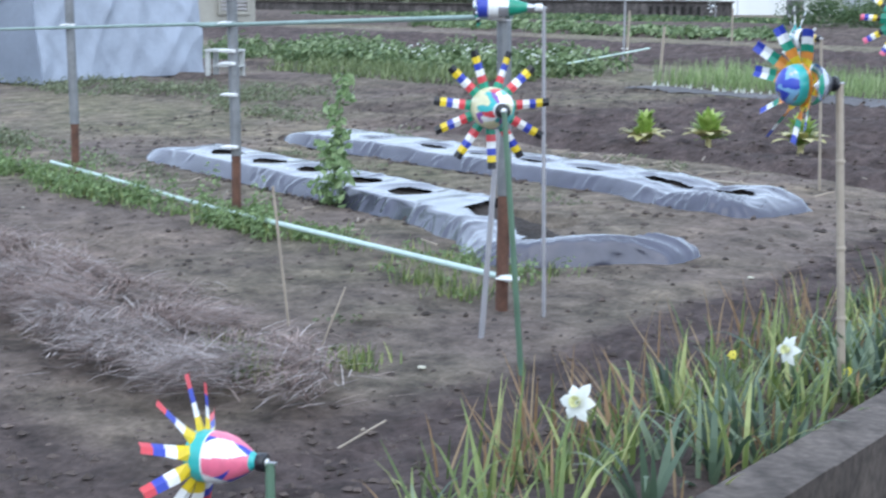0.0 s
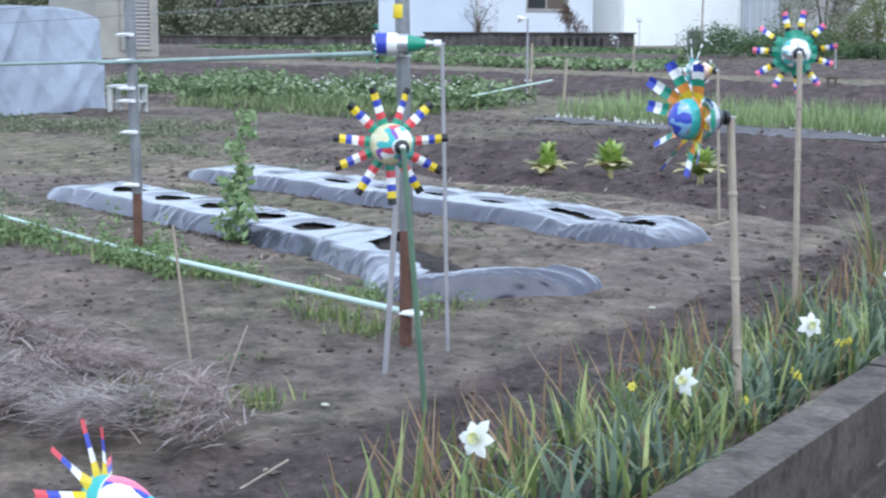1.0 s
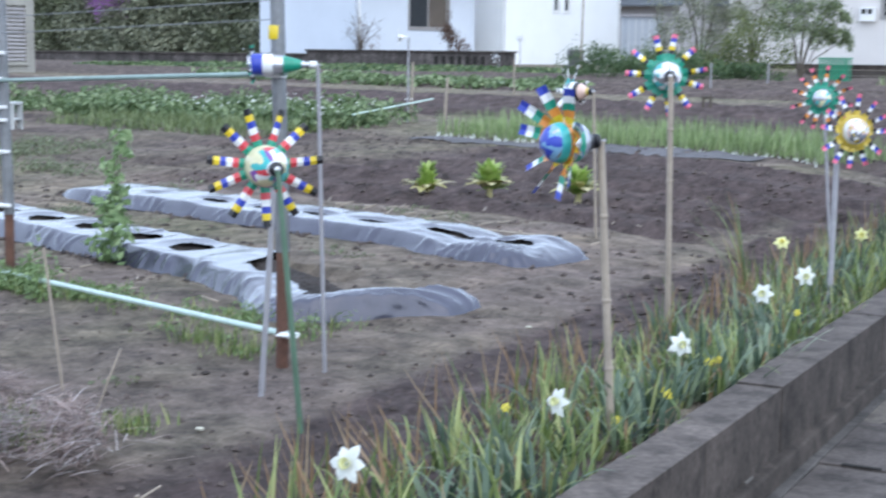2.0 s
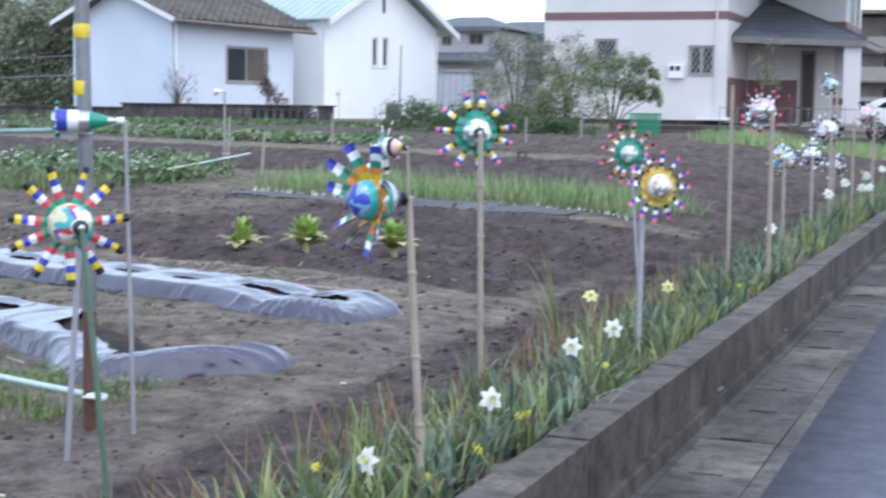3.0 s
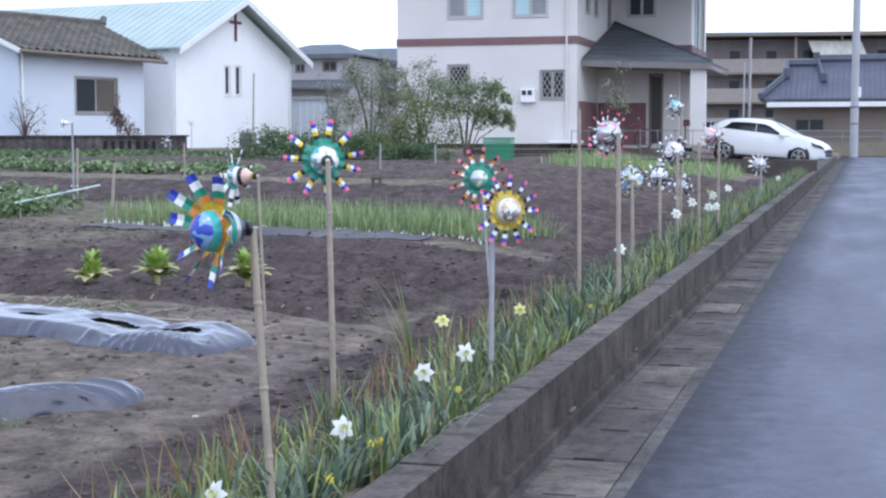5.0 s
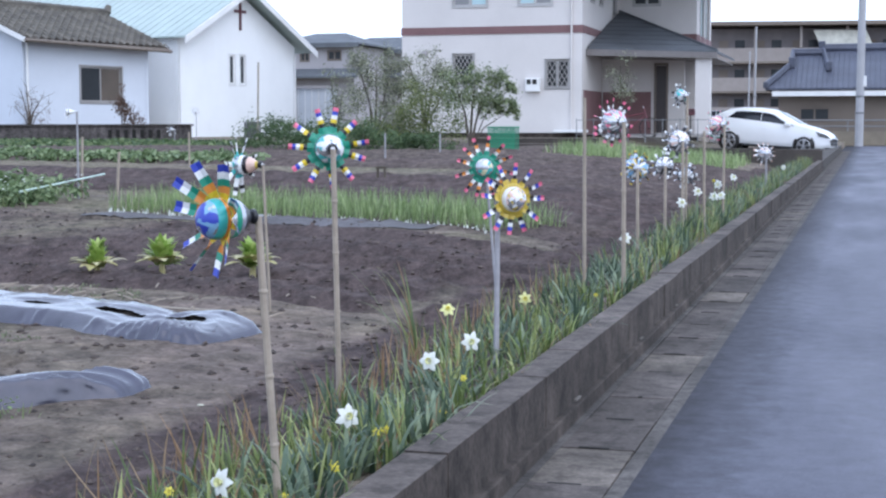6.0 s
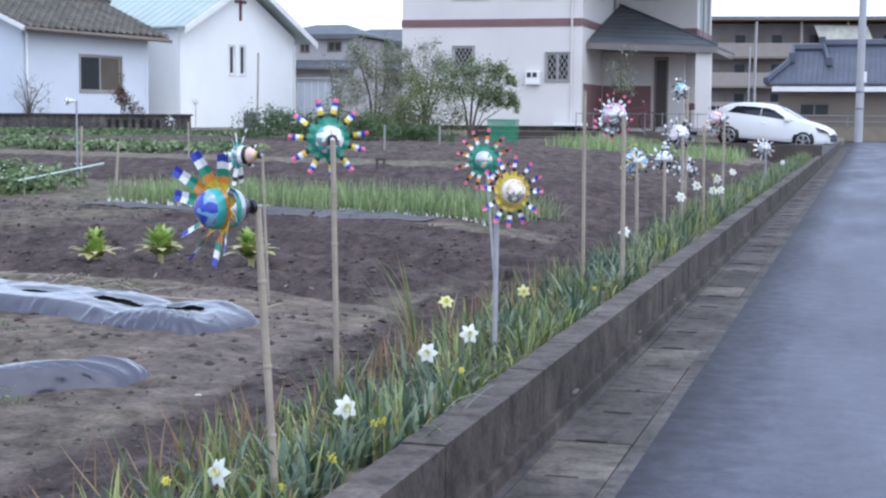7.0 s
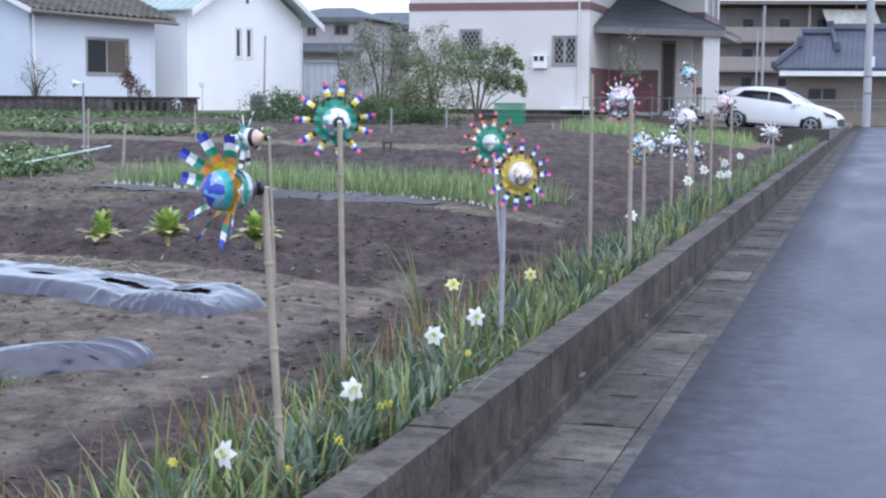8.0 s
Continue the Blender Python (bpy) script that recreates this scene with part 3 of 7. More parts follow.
def beige_house():
    h = thing("house", (0, 0, 0), "two-storey beige house with maroon band and slate porch roof", "house")
    xl, xr, yf, zb, zt = -15.62, -9.3, 50.0, 0.35, 7.2
    holes = [(3.68 - 0.0 - 1.86, 3.68 - 1.1, 2.38, 3.48), (5.06, 5.9, 2.29, 3.25), (1.83, 3.05, 5.08, 6.3), (4.12, 5.3, 5.08, 6.3)]
    bm = bmesh.new()
    wall_with_holes(bm, (xl, yf), (1, 0, 0), xr - xl, 0.78, zt, holes)
    part("wall", bm, BEIGE, h)
    bm = bmesh.new()
    side_holes = [(1.35, 2.1, 5.3, 6.3), (3.1, 3.75, 5.3, 6.3), (5.95, 6.75, 5.1, 6.3)]
    wall_with_holes(bm, (xr, yf + 0.19), (0, 1, 0), 8.8, 0.78, zt, side_holes)
    part("wall", bm, BEIGE, h)
    bm = bmesh.new()
    wall_with_holes(bm, (xl, yf + 9), (0, -1, 0), 8.8, 0.78, zt, [])
    part("wall", bm, BEIGE, h)
    bm = bmesh.new()
    box(bm, ((xl + xr) / 2, yf + 4.5, 0.42), (xr - xl - 0.08, 8.9, 0.74))
    part("foundation", bm, CONCRETE, h)
    # the entrance under the porch, and the upper wing set further back
    xw, yw, yu = -6.335, 53.9, 57.5
    bm = bmesh.new()
    wall_with_holes(bm, (xr + 0.01, yw), (1, 0, 0), 2.95, 0.6, 3.4, [(1.95, 2.32, 0.75, 3.15)], 0.2)
    part("wall", bm, BEIGE, h)
    bm = bmesh.new()
    wall_with_holes(bm, (xr + 2.2, yw + 0.9), (1, 0, 0), 1.5, 0.6, 3.4, [], 0.2)
    part("wall", bm, BEIGE, h)
    bm = bmesh.new()
    wall_with_holes(bm, (xr + 0.01, yu), (1, 0, 0), xw - xr, 3.4, zt, [(0.56, 1.6, 5.57, 6.6)], 0.2)
    part("wall", bm, BEIGE, h)
    bm = bmesh.new()
    wall_with_holes(bm, (xw, yu + 0.21), (0, 1, 0), 5.3, 0.6, zt, [(1.0, 2.3, 4.1, 6.6), (2.9, 4.4, 4.1, 6.6)])
    part("wall", bm, BEIGE, h)
    bm = bmesh.new()
    box(bm, (xr + 0.92, yw - 0.02, 1.46), (1.74, 0.05, 1.52))
    part("wainscot", bm, BAND, h, "red-brown brick wainscot")
    bm = bmesh.new()
    box(bm, (xr + 0.02, (yf + yw) / 2, 1.46), (0.04, yw - yf - 0.5, 1.52))
    part("wainscot", bm, BAND, h, "red-brown brick wainscot")
    bm = bmesh.new()
    box(bm, (xr + 2.14, yw + 0.1, 1.96), (0.37, 0.06, 2.4))
    part("door", bm, surface("dark_door", (0.05, 0.035, 0.035), 0.4), h, "dark entrance door")
    bm = bmesh.new()
    box(bm, (xr + 1.93, yw - 0.01, 1.9), (0.07, 0.06, 2.6))
    box(bm, (xr + 2.36, yw - 0.01, 1.9), (0.07, 0.06, 2.6))
    box(bm, (xr + 2.14, yw - 0.012, 3.2), (0.5, 0.06, 0.08))
    part("door_frame", bm, BROWNWALL, h)
    bm = bmesh.new()
    box(bm, ((xl + xr) / 2, yf - 0.012, 4.26), (xr - xl + 0.05, 0.03, 0.26))
    box(bm, (xr + 0.012, yf + 3.75, 4.26), (0.03, 7.5, 0.26))
    box(bm, ((xr + xw) / 2, yu - 0.012, 4.33), (xw - xr, 0.03, 0.26))
    box(bm, (xw + 0.012, yu + 2.7, 4.33), (0.03, 5.4, 0.26))
    part("band", bm, BAND, h)
    window(h, (xl, yf), (1, 0, 0), holes[0], 1, grille=True)
    window(h, (xl, yf), (1, 0, 0), holes[1], 2, grille=True)
    window(h, (xl, yf), (1, 0, 0), holes[2], 2, glass_mat=[CURTAIN_G, CURTAIN_SKY])
    window(h, (xl, yf), (1, 0, 0), holes[3], 2, glass_mat=[CURTAIN_SKY, CURTAIN_G])
    window(h, (xr + 0.01, yu), (1, 0, 0), (0.56, 1.6, 5.57, 6.6), 2)
    # the sky's reflection is painted into these panes as pale blue
    window(h, (xw, yu + 0.21), (0, 1, 0), (1.0, 2.3, 4.1, 6.6), 2, glass_mat=CURTAIN_SKY)
    window(h, (xw, yu + 0.21), (0, 1, 0), (2.9, 4.4, 4.1, 6.6), 2, glass_mat=[CURTAIN_SKY, CURTAIN_G])
    for q in side_holes:
        window(h, (xr, yf + 0.19), (0, 1, 0), q, 1)
    # downpipe, vent, gas meter
    bm = bmesh.new()
    rod(bm, (xr - 0.35, yf - 0.06, 0.8), (xr - 0.35, yf - 0.06, 7.0), 0.035, n=8)
    part("downpipe", bm, BEIGE, h)
    bm = bmesh.new()
    box(bm, (-14.8, yf - 0.05, 3.5), (0.17, 0.1, 0.2), bevel=0.03)
    part("vent", bm, GREYWALL, h)
    bm = bmesh.new()
    box(bm, (-10.96, yf - 0.1, 2.4), (0.5, 0.2, 0.46), bevel=0.03)
    m = part("meter_box", bm, WHITE, h)
    bm = bmesh.new()
    for dx in (-0.12, 0.08):
        box(bm, (-10.96 + dx, yf - 0.205, 2.5), (0.14, 0.02, 0.16))
    part("meter_face", bm, BLACK, m)
    bm = bmesh.new()
    box(bm, (-9.6, yf - 0.35, 0.84), (1.1, 0.5, 0.1), bevel=0.02)
    part("step", bm, WHITE, h)
    # porch
    ye = 51.0
    bm = bmesh.new()
    box(bm, (-5.37, ye + 0.1, 2.05), (0.5, 0.5, 2.7), bevel=0.01)
    part("pillar", bm, BEIGE, h)
    bm = bmesh.new()
    # a lean-to that climbs to the upper wing, hipped at its open end
    A, B = Vector((-9.24, ye - 0.3, 3.6)), Vector((-4.9, ye - 0.3, 3.42))
    top, low = Vector((-9.24, yu, 5.28)), Vector((-4.9, yu, 3.42))
    slab(bm, [A, B, top], (0, 0, 0.08))
    slab(bm, [B, low, top], (0, 0, 0.08))
    for k in range(1, 9):
        f = k / 9
        p, q = A + (top - A) * f, B + (top - B) * f
        rod(bm, p + Vector((0, -0.01, 0.085)), q + Vector((0, -0.01, 0.085)), 0.014, n=4)
    rod(bm, B + Vector((0, 0, 0.09)), top + Vector((0, 0, 0.09)), 0.05, n=6)
    part("porch_roof", bm, SLATE, h, "grey slate porch roof")
    bm = bmesh.new()
    slab(bm, [(-9.27, ye - 0.33, 3.4), (-4.88, ye - 0.33, 3.24), (-4.88, ye - 0.33, 3.44), (-9.27, ye - 0.33, 3.61)], (0, 0.06, 0))
    slab(bm, [(-9.2, ye - 0.2, 3.42), (-4.95, ye - 0.2, 3.26), (-4.95, yu - 0.02, 3.26), (-9.2, yu - 0.02, 3.42)], (0, 0, 0.03))
    part("porch_fascia", bm, surface("grey_fascia", (0.20, 0.18, 0.175), 0.6), h)
    bm = bmesh.new()
    ridge = [(-13.2, 54.5, 9.0), (-7.0, 55.5, 9.0)]
    e = [(-16.2, 49.3, 7.15), (-4.3, 49.3, 7.15), (-4.3, 60.5, 7.15), (-16.2, 60.5, 7.15)]
    slab(bm, [e[0], e[1], ridge[1], ridge[0]], (0, 0, 0.12))
    slab(bm, [e[1], e[2], ridge[1]], (0, 0, 0.12))
    slab(bm, [e[2], e[3], ridge[0], ridge[1]], (0, 0, 0.12))
    slab(bm, [e[3], e[0], ridge[0]], (0, 0, 0.12))
    part("roof", bm, SLATE, h)
    return h


beige_house()


def white_house():
    h = thing("house", (0, 0, 0), "low white plastered house with brown tiled gable roof", "house")
    o = Vector((-25.6, 42.0, 0))
    P = lambda u, v, z: o + U * u + V * v + Vector((0, 0, z))
    zb, ze = 0.95, 3.82
    L, D = 5.98, 4.6
    hole = (2.56, 4.6, 1.82, 3.02)
    bm = bmesh.new()
    wall_with_holes(bm, o + V * 0.16, V, L - 0.32, zb, ze, [(hole[0] - 0.16, hole[1] - 0.16, hole[2], hole[3])])
    part("wall", bm, PLASTER, h)
    window(h, o, V, hole, 2, glass_mat=[GLASS, PANE_BROWN])
    bm = bmesh.new()
    slab(bm, [P(-D, 0, zb), P(0, 0, zb), P(0, 0, ze), P(-D / 2, 0, ze + 1.05), P(-D, 0, ze)], V * 0.15)
    part("wall", bm, PLASTER, h)
    bm = bmesh.new()
    slab(bm, [P(-D, L - 0.15, zb), P(0, L - 0.15, zb), P(0, L - 0.15, ze), P(-D / 2, L - 0.15, ze + 1.0), P(-D, L - 0.15, ze)], V * 0.15)
    part("wall", bm, PLASTER, h)
    bm = bmesh.new()
    slab(bm, [P(-D, 0.16, zb), P(-D, L - 0.16, zb), P(-D, L - 0.16, ze), P(-D, 0.16, ze)], -U * 0.15)
    part("wall", bm, PLASTER, h)
    # tiled roof: rows of rounded tiles on two slopes
    ov, zr, drop = 0.55, ze + 1.16, 0.2
    for side in (1, -1):
        bm = bmesh.new()
        eave_u = ov if side == 1 else -D - ov
        rid_u = -D / 2
        e_z = ze - drop * 0.4
        n_rows, n_cols = 11, 21
        for r in range(n_rows):
            f0, f1 = r / n_rows, (r + 1.06) / n_rows
            for c in range(n_cols):
                va = -0.5 + (L + 1.0) * c / n_cols
                vb = -0.5 + (L + 1.0) * (c + 0.98) / n_cols
                cols = [(va, 0.0), (va * 0.7 + vb * 0.3, 0.085), (va * 0.35 + vb * 0.65, 0.06), (vb, -0.01)]
                row = []
                for f, up in ((f0, 0.035), (f1, 0.0)):
                    row.append([bm.verts.new(P(eave_u + (rid_u - eave_u) * f, v, e_z + (zr - e_z) * f + hgt + up)) for v, hgt in cols])
                for i in range(3):
                    bm.faces.new((row[0][i], row[0][i + 1], row[1][i + 1], row[1][i]))
                lipl = [bm.verts.new(q.co - Vector((0, 0, 0.045))) for q in row[0]]
                for i in range(3):
                    bm.faces.new((lipl[i], lipl[i + 1], row[0][i + 1], row[0][i]))
        t = part("roof", bm, TILE, h, "weathered brown roof tiles")
        tagged(t, kind="stuff")
        bm = bmesh.new()
        slab(bm, [P(eave_u, -0.48, e_z - 0.02), P(eave_u, L + 0.48, e_z - 0.02), P(rid_u, L + 0.48, zr - 0.02), P(rid_u, -0.48, zr - 0.02)], (0, 0, -0.09))
        part("roof_deck", bm, BROWNWALL, h)
    bm = bmesh.new()
    for k in range(15):
        a = -0.55 + (L + 1.1) * k / 15
        rod(bm, P(-D / 2, a, zr + 0.12), P(-D / 2, a + 0.5, zr + 0.14), 0.11, 0.1, 8)
    box(bm, P(-D / 2, L / 2, zr + 0.02), (0.24, L + 0.9, 0.16), math.degrees(GA))
    rod(bm, P(-D / 2, L + 0.5, zr + 0.1), P(-D / 2, L + 0.62, zr + 0.34), 0.16, 0.1, 8)
    part("ridge", bm, TILE, h)
    bm = bmesh.new()
    rod(bm, P(0.62, -0.5, ze - 0.12), P(0.62, L + 0.5, ze - 0.2), 0.06, n=8)
    part("rain_gutter", bm, BROWNWALL, h)
    bm = bmesh.new()
    slab(bm, [P(0.6, -0.5, ze - 0.05), P(0.6, -0.5, ze - 0.2), P(-D / 2, -0.5, zr - 0.2), P(-D / 2, -0.5, zr - 0.02)], V * 0.06)
    slab(bm, [P(-D - 0.6, -0.5, ze - 0.05), P(-D / 2, -0.5, zr - 0.02), P(-D / 2, -0.5, zr - 0.2), P(-D - 0.6, -0.5, ze - 0.2)], V * 0.06)
    part("bargeboard", bm, WHITE, h)
    bm = bmesh.new()
    rod(bm, P(0.08, 0.12, 1.0), P(0.08, 0.12, 3.65), 0.045, n=8)
    part("downpipe", bm, WHITE, h)
    return h


white_house()


def chapel():
    h = thing("chapel", (0, 0, 0), "white gabled chapel with pale green roof and dark cross", "church")
    o = Vector((-23.9, 49.5, 0))
    turn, L, deep = 79.2, 7.84, 12.0
    ca = radians(turn)
    Fd, W = Vector((math.cos(ca), math.sin(ca), 0)), Vector((-math.sin(ca), math.cos(ca), 0))
    P = lambda u, v, z: o + Fd * u + W * v + Vector((0, 0, z))
    zb, mid = 0.6, 3.92
    holes = [(3.21, 3.59, 2.60, 3.72), (3.91, 4.30, 2.60, 3.74)]
    bm = bmesh.new()
    wall_with_holes(bm, o, Fd, L, zb, 3.80, holes)
    slab(bm, [P(0, 0, 3.80), P(L, 0, 3.80), P(L, 0, 4.18), P(mid, 0, 6.06), P(0, 0, 4.18)], W * 0.18)
    part("wall", bm, CHAPEL_WHITE, h)
    for hl in holes:
        window(h, o, Fd, hl, 1, frame_mat=WHITE)
    for u, lift in ((0, 0.15), (L, -0.15)):
        bm = bmesh.new()
        slab(bm, [P(u, 0.19, zb), P(u, deep, zb), P(u, deep, 4.16), P(u, 0.19, 4.16)], Fd * lift)
        part("wall", bm, CHAPEL_WHITE, h)
    bm = bmesh.new()
    box(bm, P(L / 2, 0.4, 0.42), (L - 0.06, 0.7, 0.44), turn)
    part("foundation", bm, GREYWALL, h)
    fw = 0.6
    for eave in (P(-0.35, -fw, 4.16), P(L + 0.75, -fw, 3.98)):
        top = P(mid, -fw, 6.22)
        bm = bmesh.new()
        slab(bm, [eave, eave + W * (deep + 1), top + W * (deep + 1), top], (0, 0, 0.06))
        roof = part("roof", bm, GREENROOF, h, "pale green seamed metal roof")
        for k in range(32):
            q = W * (0.02 + 0.4 * k)
            bm = bmesh.new()
            rod(bm, eave + q + Vector((0, 0, 0.075)), top + q + Vector((0, 0, 0.075)), 0.010, n=4)
            part("seam", bm, GREENROOF, roof)
        bm = bmesh.new()
        slab(bm, [eave + Vector((0, 0, 0.05)), top + Vector((0, 0, 0.05)), top - Vector((0, 0, 0.19)), eave - Vector((0, 0, 0.19))], -W * 0.05)
        part("bargeboard", bm, WHITE, h)
    bm = bmesh.new()
    box(bm, P(3.96, -0.03, 5.21), (0.11, 0.05, 1.10), turn)
    box(bm, P(3.96, -0.032, 5.37), (0.72, 0.05, 0.10), turn)
    part("cross", bm, surface("dark_red_wood", (0.13, 0.04, 0.05), 0.6), h, "dark red wooden cross")
    for u, r in ((L - 0.08, 0.04), (0.04, 0.03)):
        bm = bmesh.new()
        rod(bm, P(u, -0.06, 0.66), P(u, -0.06, 3.9), r, n=8)
        part("downpipe", bm, WHITE, h)
    return h


chapel()


def low_wall():
    w = thing("retaining_wall", (0, 0, 0), "dark stained block retaining wall below the white house", "wall", kind="structure")
    o = Vector((-19.55, 41.2, 0))
    X, Y, Z = Vector((1, 0, 0)), Vector((0, 1, 0)), Vector((0, 0, 1))
    side = Vector((-0.47, 0.883, 0))
    bm = bmesh.new()
    for a, b, top in ((-7.4, 0.0, 1.04), (-60.0, -7.41, 0.90)):
        slab(bm, [o + X * a + Z * 0.3, o + X * b + Z * 0.3, o + X * b + Z * top, o + X * a + Z * top], Y * 0.16)
    slab(bm, [o + Y * 0.17 + Z * 0.3, o + side * 6 + Z * 0.3, o + side * 6 + Z * 1.04, o + Y * 0.17 + Z * 1.04], -X * 0.16)
    part("wall_body", bm, BLOCKWALL, w)
    bm = bmesh.new()
    box(bm, o - X * 3.68 + Y * 0.06 + Z * 1.065, (7.5, 0.26, 0.05), 0.0, 0.01)
    box(bm, o - X * 33.7 + Y * 0.06 + Z * 0.92, (52.6, 0.26, 0.05), 0.0, 0.01)
    part("coping", bm, DARKWALL, w)
    # dark plates on the wall's face stand in for shaded drain openings
    for k in range(7):
        bm = bmesh.new()
        box(bm, o - X * (1.0 + 0.27 * k) - Y * 0.006 + Z * 0.80, (0.12, 0.02, 0.24))
        part("drain_slot", bm, SLOT, w)


low_wall()


def end_wall():
    w = thing("end_wall", (0, 0, 0), "dark low concrete wall at the garden's far end", "wall", kind="structure")
    bm = bmesh.new()
    slab(bm, [(-5.5, 36.3, 0.0), (-1.02, 36.0, 0.0), (-1.02, 36.0, 0.46), (-5.5, 36.3, 0.52)], (0, 0.2, 0))
    part("wall_body", bm, DARKWALL, w)


end_wall()


# ---- gutter lids ----
def gutter_lids():
    r = random.Random(8)
    starts = [4.26 - 0.503 * k for k in range(8, 0, -1)] + [4.26, 4.763, 5.267, 5.72, 6.342, 6.85, 7.396]
    while starts[-1] < 36:
        starts.append(starts[-1] + 0.527)
    plain = bmesh.new()
    box(plain, (0.002, 0.25, -0.028), (0.244, 1.0, 0.056), bevel=0.003)
    # a dark plate laid on the lid stands in for the open slot's shade
    slot = bmesh.new()
    box(slot, (-0.01, 0.008, 0.0012), (0.1, 0.016, 0.003))
    first = thing("gutter_lid", (-0.825, starts[0], 0), "worn concrete gutter lid with a hand slot", "gutter lid", "lids along the gutter", "structure")
    slab_part = part("slab", plain, LID, first)
    part("hand_slot", slot, SLOT, first)
    slab_part.scale.y = 0.497
    for k, (y, y2) in enumerate(zip(starts[1:], starts[2:])):
        ob = copy_thing(first, pose(-0.825 + r.uniform(-0.003, 0.003), y, r.uniform(-0.003, 0.002), 0, 0, r.uniform(-0.3, 0.3)))
        for c in ob.children:
            if c.name.startswith("slab"):
                c.scale.y = y2 - y - 0.006
                c.location.y = 0.25 * (1 - c.scale.y) + (y2 - y) / 2 - 0.25
                if k in (7, 11, 16, 31, 33):
                    c.data = c.data.copy()
                    c.data.materials[0] = LID_PALE
            elif k == 10:
                c.scale.x = 0.15
    for x0, x1, lab in ((-0.978, -0.9475, "worn concrete channel lip beside the wall"), (-0.6985, -0.646, "worn concrete channel lip beside the asphalt")):
        bm = bmesh.new()
        box(bm, ((x0 + x1) / 2, 18, -0.024), (x1 - x0, 40, 0.05), bevel=0.004)
        tagged(part("kerb_edge", bm, LIP), lab, "kerb", kind="structure")


gutter_lids()


# ---- plants: helpers ----
def blade(verts, faces, base, heading, length, width, lean, droop, segs=4, fold=0.0):
    """A leaf blade: a tapering strip that leans and droops towards its heading."""
    d = Vector((math.cos(heading), math.sin(heading), 0))
    side = Vector((-d.y, d.x, 0))
    p = Vector(base)
    a = lean
    n0 = len(verts)
    for i in range(segs + 1):
        f = i / segs
        w = width * 0.5 * (1 - f ** 2.2) * (0.75 + 0.25 * min(1, f * 5)) + 0.0004
        verts.append(tuple(p - side * w))
        verts.append(tuple(p + side * w))
        step = length / segs
        p = p + (d * math.sin(a) + Vector((0, 0, math.cos(a)))) * step
        a += droop / segs * (0.4 + 1.2 * f)
    for i in range(segs):
        q = n0 + 2 * i
        faces.append((q, q + 1, q + 3, q + 2))


def mesh_object(name, verts, faces, mat, label, category, kind="stuff", parent=None):
    me = bpy.data.meshes.new(name)
    me.from_pydata(verts, [], faces)
    me.materials.append(mat)
    ob = new(name, me)
    if parent is not None:
        ob.parent = parent
        return tagged(ob, label, kind=kind) if kind else tagged(ob, label)
    return tagged(ob, label, category, kind=kind)


def leaf(verts, faces, p, normal, size, r, aspect=0.55):
    """A small pointed leaf of two triangles folded on its midrib."""
    n = Vector(normal)
    if n.length < 1e-4:
        n = Vector((0, 0, 1))
    n.normalize()
    t = n.orthogonal().normalized()
    t.rotate(Matrix.Rotation(r.uniform(0, 6.283), 3, n))
    b = n.cross(t)
    p = Vector(p)
    q = len(verts)
    lift = n * size * 0.12
    verts.extend(tuple(v) for v in (p - t * size * 0.5, p + b * size * aspect * 0.5 + lift, p + t * size * 0.5, p - b * size * aspect * 0.5 + lift))
    faces.append((q, q + 1, q + 2))
    faces.append((q, q + 2, q + 3))


def clump(verts, faces, c, radii, count, size, r, shell=0.5):
    c = Vector(c)
    for _ in range(count):
        d = Vector((r.gauss(0, 1), r.gauss(0, 1), r.gauss(0, 1))).normalized()
        f = shell + (1 - shell) * r.random() ** 0.6
        off = Vector((d.x * radii[0], d.y * radii[1], d.z * radii[2])) * f
        leaf(verts, faces, c + off, d + Vector((r.gauss(0, 0.6), r.gauss(0, 0.6), 0.5 + r.gauss(0, 0.5))), size * r.uniform(0.6, 1.3), r)


